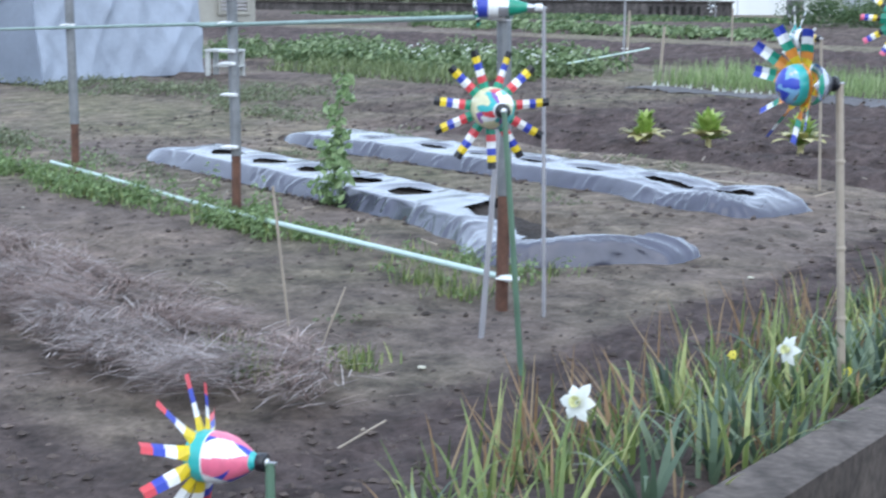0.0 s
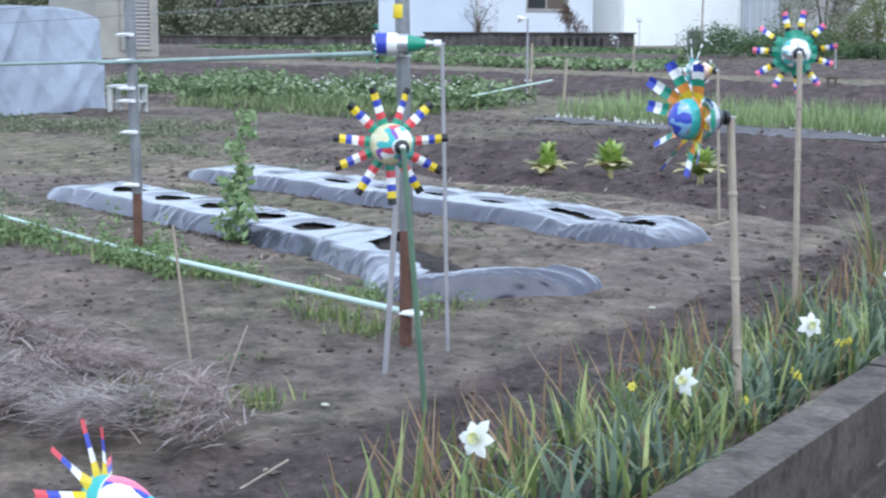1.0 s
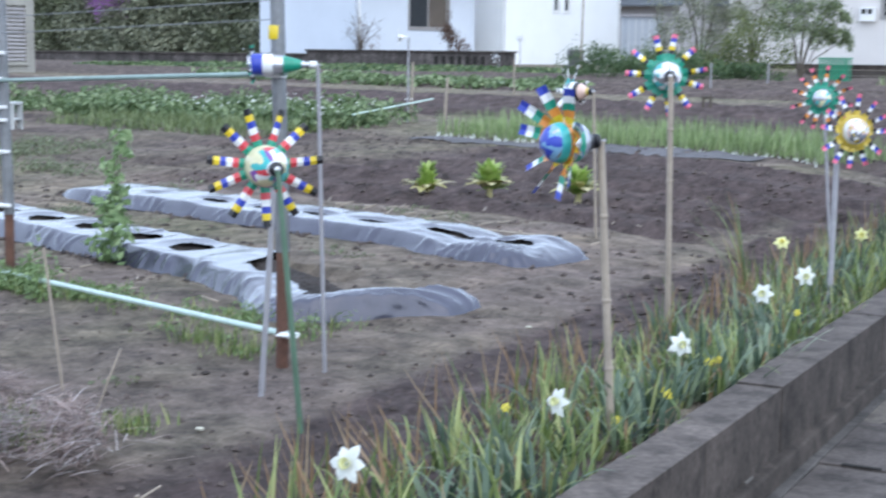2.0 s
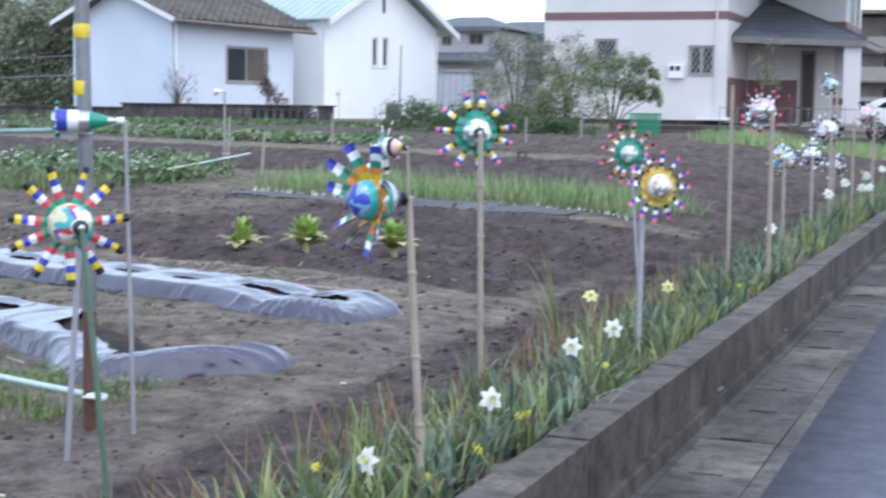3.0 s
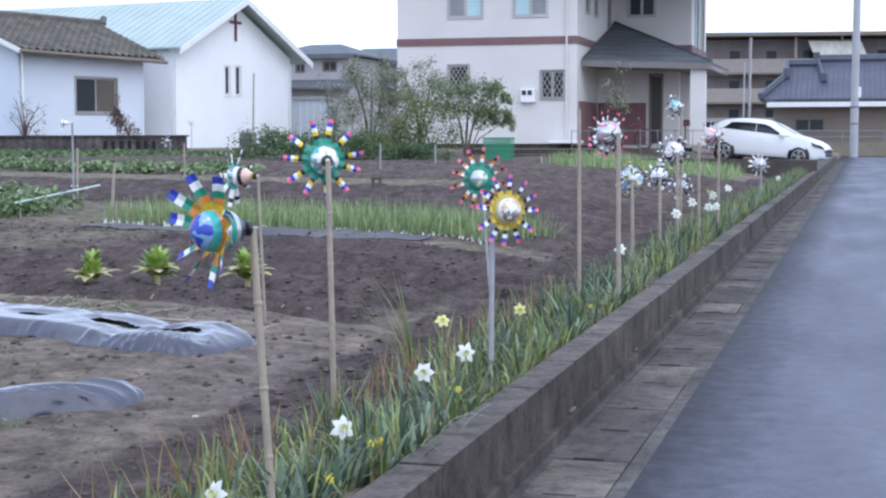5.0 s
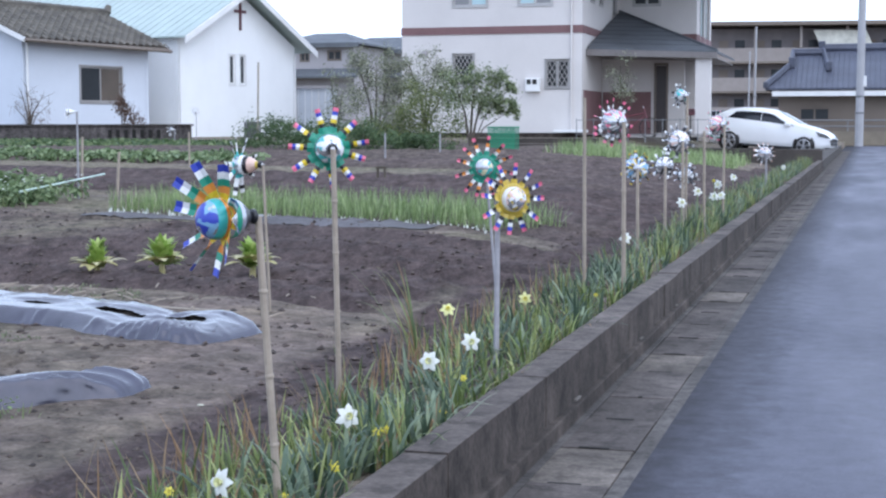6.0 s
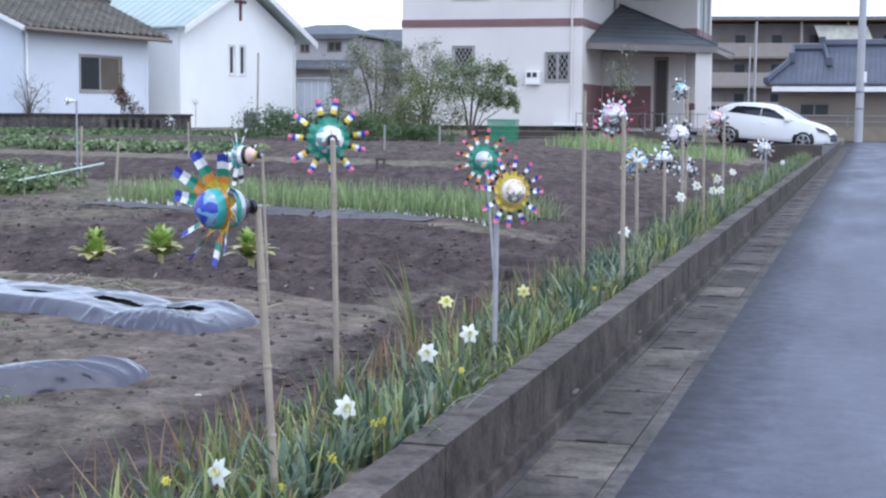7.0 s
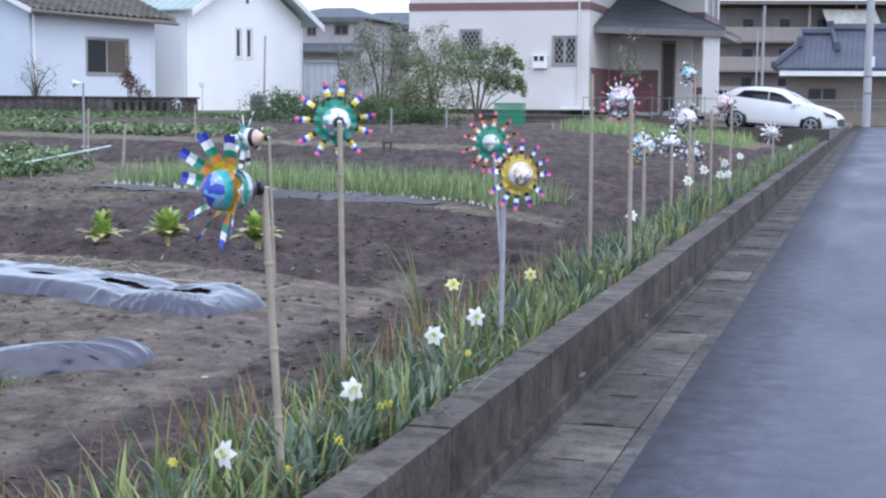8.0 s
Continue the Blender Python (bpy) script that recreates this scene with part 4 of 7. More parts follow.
# ---- the daffodil bed behind the wall ----
def daffodil_bed():
    r = random.Random(21)
    sets = {"daffodil": ([], []), "grassy": ([], []), "dry": ([], [])}
    y = 1.7
    while y < 34:
        near = y < 9
        for _ in range(7 if y < 4.5 else (5 if near else 4)):
            x = -1.17 - abs(r.gauss(0, 0.22)) if r.random() < 0.65 else r.uniform(-1.8, -1.2)
            yy = y + r.uniform(-0.1, 0.1)
            if x < -1.85 or (x < -1.6 and yy < 2.35) or yy < 1.72 + 0.5 * max(0.0, -1.3 - x):
                continue
            gap = 0.72 + 0.95 * mnoise.noise((x * 2.6, yy * 2.2, 2.0))
            if r.random() > gap:
                continue
            z = grounded(x, yy) - 0.012
            kind = "daffodil" if mnoise.noise((x * 1.6, yy * 1.3, 8.0)) + r.gauss(0, 0.2) > 0.0 else "grassy"
            vs, fs = sets[kind]
            size = r.uniform(0.7, 1.15) * (1.0 if x > -1.45 else 0.8) * (1.0 if near else 1.25)
            bias = r.uniform(0, 6.283)
            for _ in range(r.randint(4, 10)):
                hd = r.uniform(0, 6.283)
                b = (x + 0.025 * math.cos(hd) + r.gauss(0, 0.01), yy + 0.025 * math.sin(hd) + r.gauss(0, 0.01), z)
                ln = r.uniform(0.08, 0.225) * size
                lean = abs(r.gauss(0.3, 0.26)) + 0.15 * math.cos(hd - bias)
                droop = r.uniform(0.1, 0.9) if r.random() < 0.5 else r.uniform(1.1, 2.6)
                if r.random() < 0.9:
                    wide = r.uniform(0.010, 0.019) if kind == "daffodil" else r.uniform(0.006, 0.012)
                    blade(vs, fs, b, hd, ln, wide, lean, droop, 5 if near else 3)
                else:
                    blade(*sets["dry"], b, hd, ln * r.uniform(0.7, 1.1), r.uniform(0.004, 0.009), lean + 0.15, droop, 4 if near else 3)
        y += 0.062 if near else 0.07
    # thin upright spears along the inner edge, many of them withered
    for _ in range(620):
        yy = r.uniform(2.2, 8.5)
        x = r.gauss(-1.66, 0.09)
        if mnoise.noise((x * 2, yy * 1.8, 31.0)) < -0.12:
            continue
        b = (x, yy, grounded(x, yy) - 0.01)
        k = r.random()
        vs, fs = sets["dry"] if k < 0.5 else sets["grassy"]
        blade(vs, fs, b, r.uniform(0, 6.28), r.uniform(0.09, 0.24), r.uniform(0.004, 0.009), r.uniform(0.0, 0.5), r.uniform(0, 0.6), 4)
    for cx, cy, n in ((-1.62, 2.75, 9), (-1.5, 5.7, 5), (-1.72, 3.25, 6), (-1.52, 2.5, 5), (-1.6, 2.35, 6), (-1.7, 3.6, 4), (-1.74, 4.1, 4), (-1.7, 4.6, 3)):
        for _ in range(n):
            b = (cx + r.gauss(0, 0.03), cy + r.gauss(0, 0.04), grounded(cx, cy))
            blade(*sets["dry"], b, 3.6 + r.gauss(0, 0.5), r.uniform(0.16, 0.27), 0.012, r.uniform(0.35, 0.8), r.uniform(-0.2, 0.4), 4)
    # a taller yellow-green tuft and broad limp leaves over the wall's edge
    for k in range(22):
        blade(*sets["dry" if k % 3 == 0 else "grassy"], (-1.83 + r.gauss(0, 0.025), 6.05 + r.gauss(0, 0.03), grounded(-1.83, 6.05)), r.gauss(2.9, 0.5), r.uniform(0.2, 0.48), 0.009, r.uniform(0.1, 0.5), r.uniform(0.4, 1.6), 6)
    for _ in range(230):
        yy = r.uniform(2.6, 8.5)
        blade(*sets["grassy"], (-1.155, yy, 0.155), r.gauss(-0.9, 0.7), r.uniform(0.06, 0.13), r.uniform(0.007, 0.012), r.uniform(0.7, 1.2), r.uniform(0.3, 1.0), 4)
    mesh_object("daffodil_leaves", *sets["daffodil"], BLADE, "blue-green daffodil leaves growing in clumps along the wall", "leaves")
    mesh_object("grass_leaves", *sets["grassy"], GRASSY, "thin yellow-green leaves between the daffodils", "leaves")
    mesh_object("dry_blades", *sets["dry"], DRYBLADE, "brown withered leaf blades among the daffodils", "dry leaves")


daffodil_bed()


def daffodil(kind, at, facing, size, r):
    x, y, z = at
    g = grounded(x, y)
    label = {"w": "white daffodil in bloom on a green stem", "c": "cream yellow daffodil in bloom on a tall stem", "y": "small yellow daffodil in bloom"}[kind]
    fl = thing("daffodil", (x, y, g), label, "flower", "daffodils by the wall")
    bm = bmesh.new()
    top = Vector((0, 0, z - g))
    mid = Vector((r.gauss(0, 0.015), r.gauss(0, 0.015), (z - g) * 0.6))
    rod(bm, (mid.x * 1.2, mid.y * 1.2, -0.01), mid, 0.0035, 0.003, 6)
    rod(bm, mid, top, 0.003, 0.0028, 6)
    part("stem", bm, WEED, fl)
    q = Vector(facing).to_track_quat("Z", "Y").to_matrix().to_4x4()
    m0 = Matrix.Translation(top) @ q
    pm = {"w": PETAL_W, "c": PETAL_C, "y": PETAL_Y}[kind]
    spin = r.uniform(0, 60)
    for k in range(6):
        bm = bmesh.new()
        m = m0 @ Matrix.Rotation(radians(60 * k + spin), 4, "Z")
        L, w = size * (1 if k % 2 else 0.9) * r.uniform(0.92, 1.06), size * 0.31
        rows = [(0.05, 0.3, 0.0), (0.35, 1.0, 0.10), (0.7, 0.8, 0.07), (1.0, 0.05, -0.06 + r.uniform(-0.12, 0.05))]
        vs = [[bm.verts.new(m @ Vector((L * f, s * w * ww, L * (zz + (0.05 if s == 0 else 0))))) for s in (-1, 0, 1)] for f, ww, zz in rows]
        for i in range(3):
            for j in range(2):
                bm.faces.new((vs[i][j], vs[i][j + 1], vs[i + 1][j + 1], vs[i + 1][j]))
        part("petal", bm, pm, fl, smooth=True)
    bm = bmesh.new()
    cr = size * (0.26 if kind != "y" else 0.34)
    lathe(bm, [(cr * 0.55, 0.0), (cr * 0.75, size * 0.2), (cr, size * 0.36), (cr * 1.12, size * 0.4), (cr * 0.85, size * 0.33), (cr * 0.5, size * 0.05)], m0, 10)
    part("cup", bm, PETAL_C if kind == "w" else PETAL_Y, fl)
    return fl


FLOWERS = [
    ("w", -1.30, 2.01, 0.37), ("w", -1.28, 2.83, 0.31), ("w", -1.28, 3.62, 0.30), ("w", -1.28, 4.37, 0.33), ("w", -1.28, 4.87, 0.32),
    ("w", -1.25, 8.04, 0.44), ("w", -1.30, 12.04, 0.52), ("w", -1.30, 13.38, 0.42), ("w", -1.25, 13.53, 0.42), ("w", -1.30, 13.77, 0.51),
    ("w", -1.30, 15.36, 0.52), ("w", -1.20, 22.69, 0.42), ("c", -1.42, 5.08, 0.40), ("c", -1.38, 6.15, 0.32), ("y", -1.22, 4.55, 0.25),
    ("y", -1.20, 4.24, 0.20), ("y", -1.22, 3.76, 0.24), ("y", -1.22, 3.67, 0.25), ("y", -1.20, 3.30, 0.24), ("y", -1.22, 6.96, 0.25),
    ("y", -1.25, 3.1, 0.215), ("y", -1.30, 13.35, 0.56), ("w", -1.35, 11.42, 0.46), ("y", -1.25, 3.43, 0.22), ("y", -1.25, 3.79, 0.23), ("y", -1.46, 2.95, 0.25),
]
fr = random.Random(5)
for kd, fx, fy, fz in FLOWERS:
    sz = {"w": 0.037, "c": 0.031, "y": 0.0135}[kd] * (1.0 if fy < 9 else 1.25)
    away = Vector((-fx * 0.55, -fy, 0.0)).normalized()
    daffodil(kd, (fx, fy, fz), away + Vector((fr.gauss(0, 0.25), fr.gauss(0, 0.25), 0.25 + fr.gauss(0, 0.15))), sz, fr)


# ---- film-covered rows ----
def mulch_row(u0, u1, line, half, high, holes, torn, seed, label, close=0.4, sink=0.0):
    """A soil ridge under film. line(u) is its middle; holes are (u, s, half length, half width); torn(u, s) tells where the film is gone."""
    row = thing("mulch_row", (0, 0, 0), label, "mulch row", "film-covered rows")
    r = random.Random(seed)
    nu, nv = int((u1 - u0) / 0.0125), 60
    uu, ss = np.meshgrid(np.linspace(u0, u1, nu + 1), np.linspace(-1, 1, nv + 1), indexing="ij")
    arc = ss * 0.46
    fold = np.zeros_like(uu)
    # creases: short gathers up the sides, long pulls along the top
    for k in range(110):
        side = k % 4 != 0
        cu = r.uniform(u0, u1) if k % 2 else u1 - abs(r.gauss(0, 0.5))
        ca = r.choice((-1, -1, 1)) * r.uniform(0.30, 0.45) if side else r.uniform(-0.3, 0.3)
        ang = math.pi / 2 + r.gauss(0, 0.35) if side else r.gauss(0, 0.5)
        ln, wd = (r.uniform(0.05, 0.14), r.uniform(0.010, 0.022)) if side else (r.uniform(0.2, 0.55), r.uniform(0.022, 0.045))
        du, da = uu - cu, arc - ca
        t, d = du * math.cos(ang) + da * math.sin(ang), -du * math.sin(ang) + da * math.cos(ang)
        d = d + 0.25 * t * t / ln * r.uniform(-1, 1)
        fold += r.choice((1, 1, -0.6)) * r.uniform(0.006, 0.013) * (1.0 if side else 0.55) * np.exp(-(d / wd) ** 2 - (t / ln) ** 2)
    for k in range(9):
        # gathers fanning down from the end's upper lip
        cu = u1 - 0.52 + 0.055 * k
        d = uu - cu - (0.32 + arc) * (0.25 - 0.09 * k)
        fold += 0.024 * np.exp(-(d / 0.014) ** 2 - ((arc + 0.28) / 0.12) ** 2)
    fold = 0.021 * np.tanh(fold / 0.021)
    grid, ridge = [], []
    for i in range(nu + 1):
        u = u0 + (u1 - u0) * i / nu
        end = min(1.0, (u - u0) / 0.35, (u1 - u) / close)
        end = math.sqrt(max(0.0, end * (2 - end)))
        mid, spread, tall = line(u)
        w = half * spread * (0.6 + 0.4 * end) * (1 + 0.05 * mnoise.noise((u * 1.7, seed, 0)))
        hump = 0.012 * mnoise.noise((u * 1.6, 11, seed)) + 0.008 * mnoise.noise((u * 5.0, 3, seed))
        a, b = [], []
        for j in range(nv + 1):
            s = -1 + 2 * j / nv
            t = abs(s)
            across = (t / 0.6 * 0.74 if t < 0.6 else 0.74 + 0.26 * (t - 0.6) / 0.4) * (1 if s > 0 else -1)
            up = 1 - 0.05 * (t / 0.6) ** 2 if t < 0.6 else 0.95 * (1 - ((t - 0.6) / 0.4) ** 1.4)
            hem = 0.02 * mnoise.noise((u * 4.0, seed + 2.0, s)) * smooth(0.8, 1.0, t)
            p = garden(u, mid + (across * w) + hem)
            g = grounded(p.x, p.y)
            z = g + (high * tall + hump) * up * end
            dip = max([0.0] + [0.022 * max(0.0, 1 - ((u - hu) / (hw * 1.5)) ** 2 - ((s - hs) / (hv * 1.9)) ** 2) for hu, hs, hw, hv in holes])
            f = fold[i, j] * (0.25 + 0.75 * end) * min(1.0, (1.02 - t) * 12)
            steep = smooth(0.45, 0.75, t)
            side = -1 if s < 0 else 1
            q = garden(0, side * f * 0.9 * steep)
            a.append((p.x + q.x, p.y + q.y, z + f * (1 - 0.6 * steep) - dip - 0.006))
            b.append((p.x, p.y, z - dip * 1.2 - 0.026 - 0.028 * smooth(0.35, 0.6, t) - sink * smooth(-5.1, -4.7, u) * smooth(-0.4, 0.0, s) + 0.010 * mnoise.noise((u * 12, s * 6, 1)) + 0.008 * mnoise.noise((u * 30, s * 15, 1))))
        grid.append(a)
        ridge.append(b)
    n1 = nv + 1

    def cut(i, j):
        u = u0 + (u1 - u0) * (i + 0.5) / nu
        s = -1 + 2 * (j + 0.5) / nv
        ragged = 0.3 * mnoise.noise((u * 9, s * 7, seed))
        return torn(u, s + 0.5 * ragged * 0.4) or any(((u - hu) / hw) ** 2 + ((s - hs) / hv) ** 2 < 1 + ragged for hu, hs, hw, hv in holes)

    verts = [p for l in grid for p in l]
    faces = [(i * n1 + j, (i + 1) * n1 + j, (i + 1) * n1 + j + 1, i * n1 + j + 1) for i in range(nu) for j in range(nv) if not cut(i, j)]
    film = mesh_object("film", verts, faces, FILM, "creased silver plastic film", "", kind="", parent=row)
    film.data.shade_smooth()
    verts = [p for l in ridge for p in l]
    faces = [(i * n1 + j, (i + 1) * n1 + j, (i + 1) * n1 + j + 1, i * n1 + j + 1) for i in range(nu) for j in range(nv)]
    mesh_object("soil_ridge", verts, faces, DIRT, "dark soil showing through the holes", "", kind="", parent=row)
    return row


mulch_row(-8.05, -3.75, lambda u: (4.315 - 0.09 * (u + 5.0) - 0.07 * smooth(-5.3, -4.7, u) - 0.12 * smooth(-4.8, -4.2, u) + 0.3 * smooth(-4.15, -3.75, u), 1.0 + 0.16 * smooth(-5.3, -4.7, u) + 0.42 * smooth(-4.75, -4.2, u) - 0.95 * smooth(-4.16, -3.76, u), 1.1 - 0.28 * smooth(-4.7, -4.4, u) + 0.38 * smooth(-4.25, -3.98, u)), 0.255, 0.082,
          [(-7.88, 0.12, 0.15, 0.28), (-7.38, 0.12, 0.13, 0.28), (-6.88, 0.12, 0.14, 0.3), (-6.42, 0.1, 0.10, 0.25), (-5.93, 0.08, 0.125, 0.32), (-5.5, 0.08, 0.12, 0.32)],
          lambda u, s: -5.02 < u < -3.93 + 0.12 * s and s > -0.24 + 0.09 * math.sin(u * 11.0) + 0.6 * smooth(-4.86, -5.0, u), 3,
          "silver plastic film over a low soil row, torn and sagging", 0.26, 0.03)
mulch_row(-8.25, -4.2, lambda u: (5.65 - 0.03 * (u + 6.0) - 0.05 * smooth(-5.3, -4.7, u), 1.0 + 0.14 * smooth(-5.3, -4.7, u), 1.0 - 0.3 * math.exp(-((u + 4.74) / 0.15) ** 2)), 0.265, 0.08,
          [(-8.02, 0.0, 0.11, 0.14), (-7.42, 0.0, 0.10, 0.14), (-6.87, 0.0, 0.11, 0.15), (-6.42, 0.0, 0.10, 0.13), (-5.95, 0.0, 0.13, 0.14), (-5.5, 0.0, 0.15, 0.15), (-4.95, -0.02, 0.18, 0.17), (-4.55, 0.02, 0.15, 0.2)],
          lambda u, s: False, 6, "silver plastic film over a soil row with planting slits", 0.3)


# ---- the pipe frame and its stakes ----
def trellis():
    tr = thing("trellis", (0, 0, 0), "pipe frame of rusty posts, grey pipes and pale green rails", "trellis")
    posts = [((-6.25, 5.17), 0.41, 1.7), ((-4.71, 4.77), 0.38, 1.7), ((-2.74, 3.95), 0.45, 1.7)]
    for (x, y), brown, top in posts:
        g = grounded(x, y)
        bm = bmesh.new()
        rod(bm, (x, y, g - 0.02), (x + 0.003, y, brown), 0.021, 0.021, 12)
        post = part("post", bm, RUST, tr, "rusty square post")
        bm = bmesh.new()
        rod(bm, (x + 0.003, y, brown - 0.05), (x - 0.02, y - 0.01, top), 0.0235, 0.0235, 12)
        part("pipe", bm, GALV, post, "grey galvanised pipe")
    x, y = posts[2][0]
    for z in (1.1, 1.275):
        bm = bmesh.new()
        lathe(bm, [(0.0245, z - 0.022), (0.0255, z - 0.02), (0.0255, z + 0.02), (0.0245, z + 0.022)], Matrix.Translation((x - 0.014, y - 0.007, 0)), 12)
        part("tape", bm, COL["yellow"], tr, "yellow tape")
    bm = bmesh.new()
    rod(bm, (-6.42, 5.15, 0.15), (-4.7, 4.73, 0.078), 0.0095, 0.0095, 8)
    rod(bm, (-4.85, 4.77, 0.083), (-2.67, 3.92, 0.135), 0.0105, 0.0105, 8)
    part("rail", bm, MINT, tr, "pale green lower rail")
    bm = bmesh.new()
    rod(bm, (-7.4, 5.40, 0.82), (-4.68, 4.735, 0.91), 0.0075, 0.0075, 8)
    rod(bm, (-4.95, 4.80, 0.895), (-2.68, 3.885, 0.972), 0.0085, 0.0085, 8)
    part("rail", bm, FADED_RAIL, tr, "green upper rail")
    for x, y, z in ((-4.72, 4.74, 0.91), (-4.72, 4.74, 1.02), (-4.72, 4.74, 0.79), (-4.72, 4.74, 0.735), (-2.74, 3.92, 0.965), (-2.7, 3.93, 0.135), (-6.25, 5.15, 0.87), (-4.71, 4.74, 0.6), (-4.71, 4.74, 0.37)):
        bm = bmesh.new()
        box(bm, (x, y, z), (0.056, 0.045, 0.015), math.degrees(GA), 0.004)
        rod(bm, (x - 0.03, y - 0.03, z), (x + 0.05, y - 0.03, z + 0.004), 0.004, n=6)
        part("clamp", bm, WHITE, tr)
    bm = bmesh.new()
    for z0, z1 in ((1.13, 1.15), (1.06, 1.09)):
        rod(bm, (-6.25, 5.15, z0), (-2.75, 3.93, z1 + 0.05), 0.0015, n=4)
    part("wire", bm, GALV, tr)


trellis()


def stake(name, base, top, rad, mat, label, group=""):
    st = thing(name, base, label, "stake", group)
    bm = bmesh.new()
    d = Vector(top) - Vector(base)
    rod(bm, (0, 0, -0.02), d, rad, rad * 0.92, 10)
    part("shaft", bm, mat, st)
    if mat is BAMBOO:
        n = max(2, int(d.length / 0.16))
        for k in range(1, n):
            bm = bmesh.new()
            f = k / n + 0.02 * math.sin(k * 2.1)
            c = d * f
            m = Matrix.Translation(c) @ d.to_track_quat("Z", "Y").to_matrix().to_4x4()
            lathe(bm, [(rad, -0.006), (rad * 1.18, -0.001), (rad * 1.18, 0.002), (rad, 0.006)], m, 10)
            part("node", bm, BAMBOO, st)
    return st


# ---- pinwheels made of cut bottles ----
def pinwheel(label, pole_base, pole_top, axis, length, rb, R, n, petals, body, cap="black", pole_mat=None, rad=0.009, spin=0.0, twist=28, lean=0.0, fat=1.0, ring=None, dome=None, patches=None, loose=0.15, bulge=1.0, flare=1.0, bare=0.0):
    """A bottle cut into petals: its neck, along axis, is pinned to the top of the pole."""
    base, top = Vector(pole_base), Vector(pole_top)
    a = Vector(axis).normalized()
    pm = pole_mat or BAMBOO
    w = thing("pinwheel", base, label, "pinwheel", "bottle pinwheels")
    bm = bmesh.new()
    d = top - base
    rod(bm, (0, 0, -0.02), d, rad, rad * 0.92, 10)
    pole = part("pole", bm, pm, w, "bamboo pole" if pm is BAMBOO else "")
    if pm is BAMBOO:
        k = max(2, int(d.length / 0.17))
        for i in range(1, k):
            c = d * (i / k + 0.015 * math.sin(i * 2.3))
            bm = bmesh.new()
            lathe(bm, [(rad, -0.006), (rad * 1.2, -0.001), (rad * 1.2, 0.002), (rad, 0.006)], Matrix.Translation(c) @ d.to_track_quat("Z", "Y").to_matrix().to_4x4(), 10)
            part("node", bm, BAMBOO, pole)
    hub = top - a * (length + rad) - base
    m = Matrix.Translation(hub) @ a.to_track_quat("Z", "Y").to_matrix().to_4x4() @ Matrix.Rotation(radians(spin), 4, "Z")
    prof = [(rb * 0.97, -0.01), (rb, 0.0), (rb, length * 0.18), (rb * 0.97, length * 0.34), (rb * 0.85, length * 0.5), (rb * 0.62, length * 0.66), (rb * 0.4, length * 0.78), (rb * 0.27, length * 0.86), (rb * 0.26, length * 0.92)]
    rings = [min(i, len(body) - 1) for i in range(len(prof) - 1)]
    if patches:
        prof = [(a0 + (b0 - a0) * k / 8, a1 + (b1 - a1) * k / 8) for (a0, a1), (b0, b1) in zip(prof, prof[1:]) for k in range(8)] + prof[-1:]
        rings = [i for i in rings for k in range(8)]
    bm = bmesh.new()
    lathe(bm, prof, m, 96 if patches else 24, mi=rings)
    tapes = [COL[c] for c in body]
    if patches:
        # torn strips of other tape stuck over the body
        tapes += [COL[c] for c in patches]
        inv, wave = m.inverted(), 1.0 if bare else 1.8 if rb < 0.06 else 3.2
        for f in bm.faces:
            c = inv @ f.calc_center_median()
            h = [mnoise.noise((math.cos(math.atan2(c.y, c.x)) * wave + 5 * k, math.sin(math.atan2(c.y, c.x)) * wave, c.z * (14 if bare else 26) + len(label))) for k in range(len(patches))]
            if max(h) > 0.05 - 0.2 * (bare > 0) and bare * length <= c.z < length * 0.8:
                f.material_index = len(body) + h.index(max(h))
    part("bottle", bm, tapes, w, "taped plastic bottle body")
    bm = bmesh.new()
    lathe(bm, [(0.001, length * 0.9), (rb * 0.36, length * 0.9), (rb * 0.36, length), (rb * 0.3, length * 1.02), (0.001, length * 1.02)], m, 14)
    part("cap", bm, COL[cap], w, "bottle cap")
    bm = bmesh.new()
    rod(bm, m @ Vector((0, 0, length)), m @ Vector((0, 0, length + rad * 2.4)), 0.003, n=6)
    part("pin", bm, STEEL, w)
    if cap == "black" and not dome:
        bm = bmesh.new()
        lathe(bm, [(0.001, length * 1.02), (rb * 0.15, length * 1.02), (rb * 0.15, length * 1.04), (0.001, length * 1.045)], m, 12)
        part("washer", bm, COL["white"], w, "white washer under the pin")
    if dome:
        bm = bmesh.new()
        if bulge == 1.0:
            lathe(bm, [(rb * 0.98, -0.008), (rb * 0.9, -0.022), (rb * 0.6, -0.036), (0.001, -0.042)], m, 20, mi=[0, 0, 1])
        else:
            # a deep round bottom, striped with tape
            arc = [(max(0.001, rb * math.cos(q * math.pi / 84)), -0.008 - 0.042 * bulge * math.sin(q * math.pi / 84)) for q in range(43)]
            lathe(bm, arc, m, 96, mi=[0] * 12 + [1] * 30)
            inv = m.inverted()
            for f in bm.faces:
                c = inv @ f.calc_center_median()
                h = [mnoise.noise((c.x * 48 + 7 * k, c.y * 48, c.z * 48)) for k in range(len(dome) - 1)]
                if f.material_index == 1:
                    f.material_index = 1 + h.index(max(h))
        part("bottle_base", bm, [COL[c] for c in dome], w, "bottle bottom")
    if ring:
        bm = bmesh.new()
        lathe(bm, [(rb * 0.98, 0.004), (ring[0], 0.001), (ring[0], -0.003), (rb * 0.98, 0.0)], m, 28)
        part("collar", bm, COL[ring[1]], w, "coloured plastic collar")
    wid = 2 * math.pi * rb / n * 0.80 * fat
    jog = random.Random(len(label) * 7 + int(rb * 5000))
    turn = twist
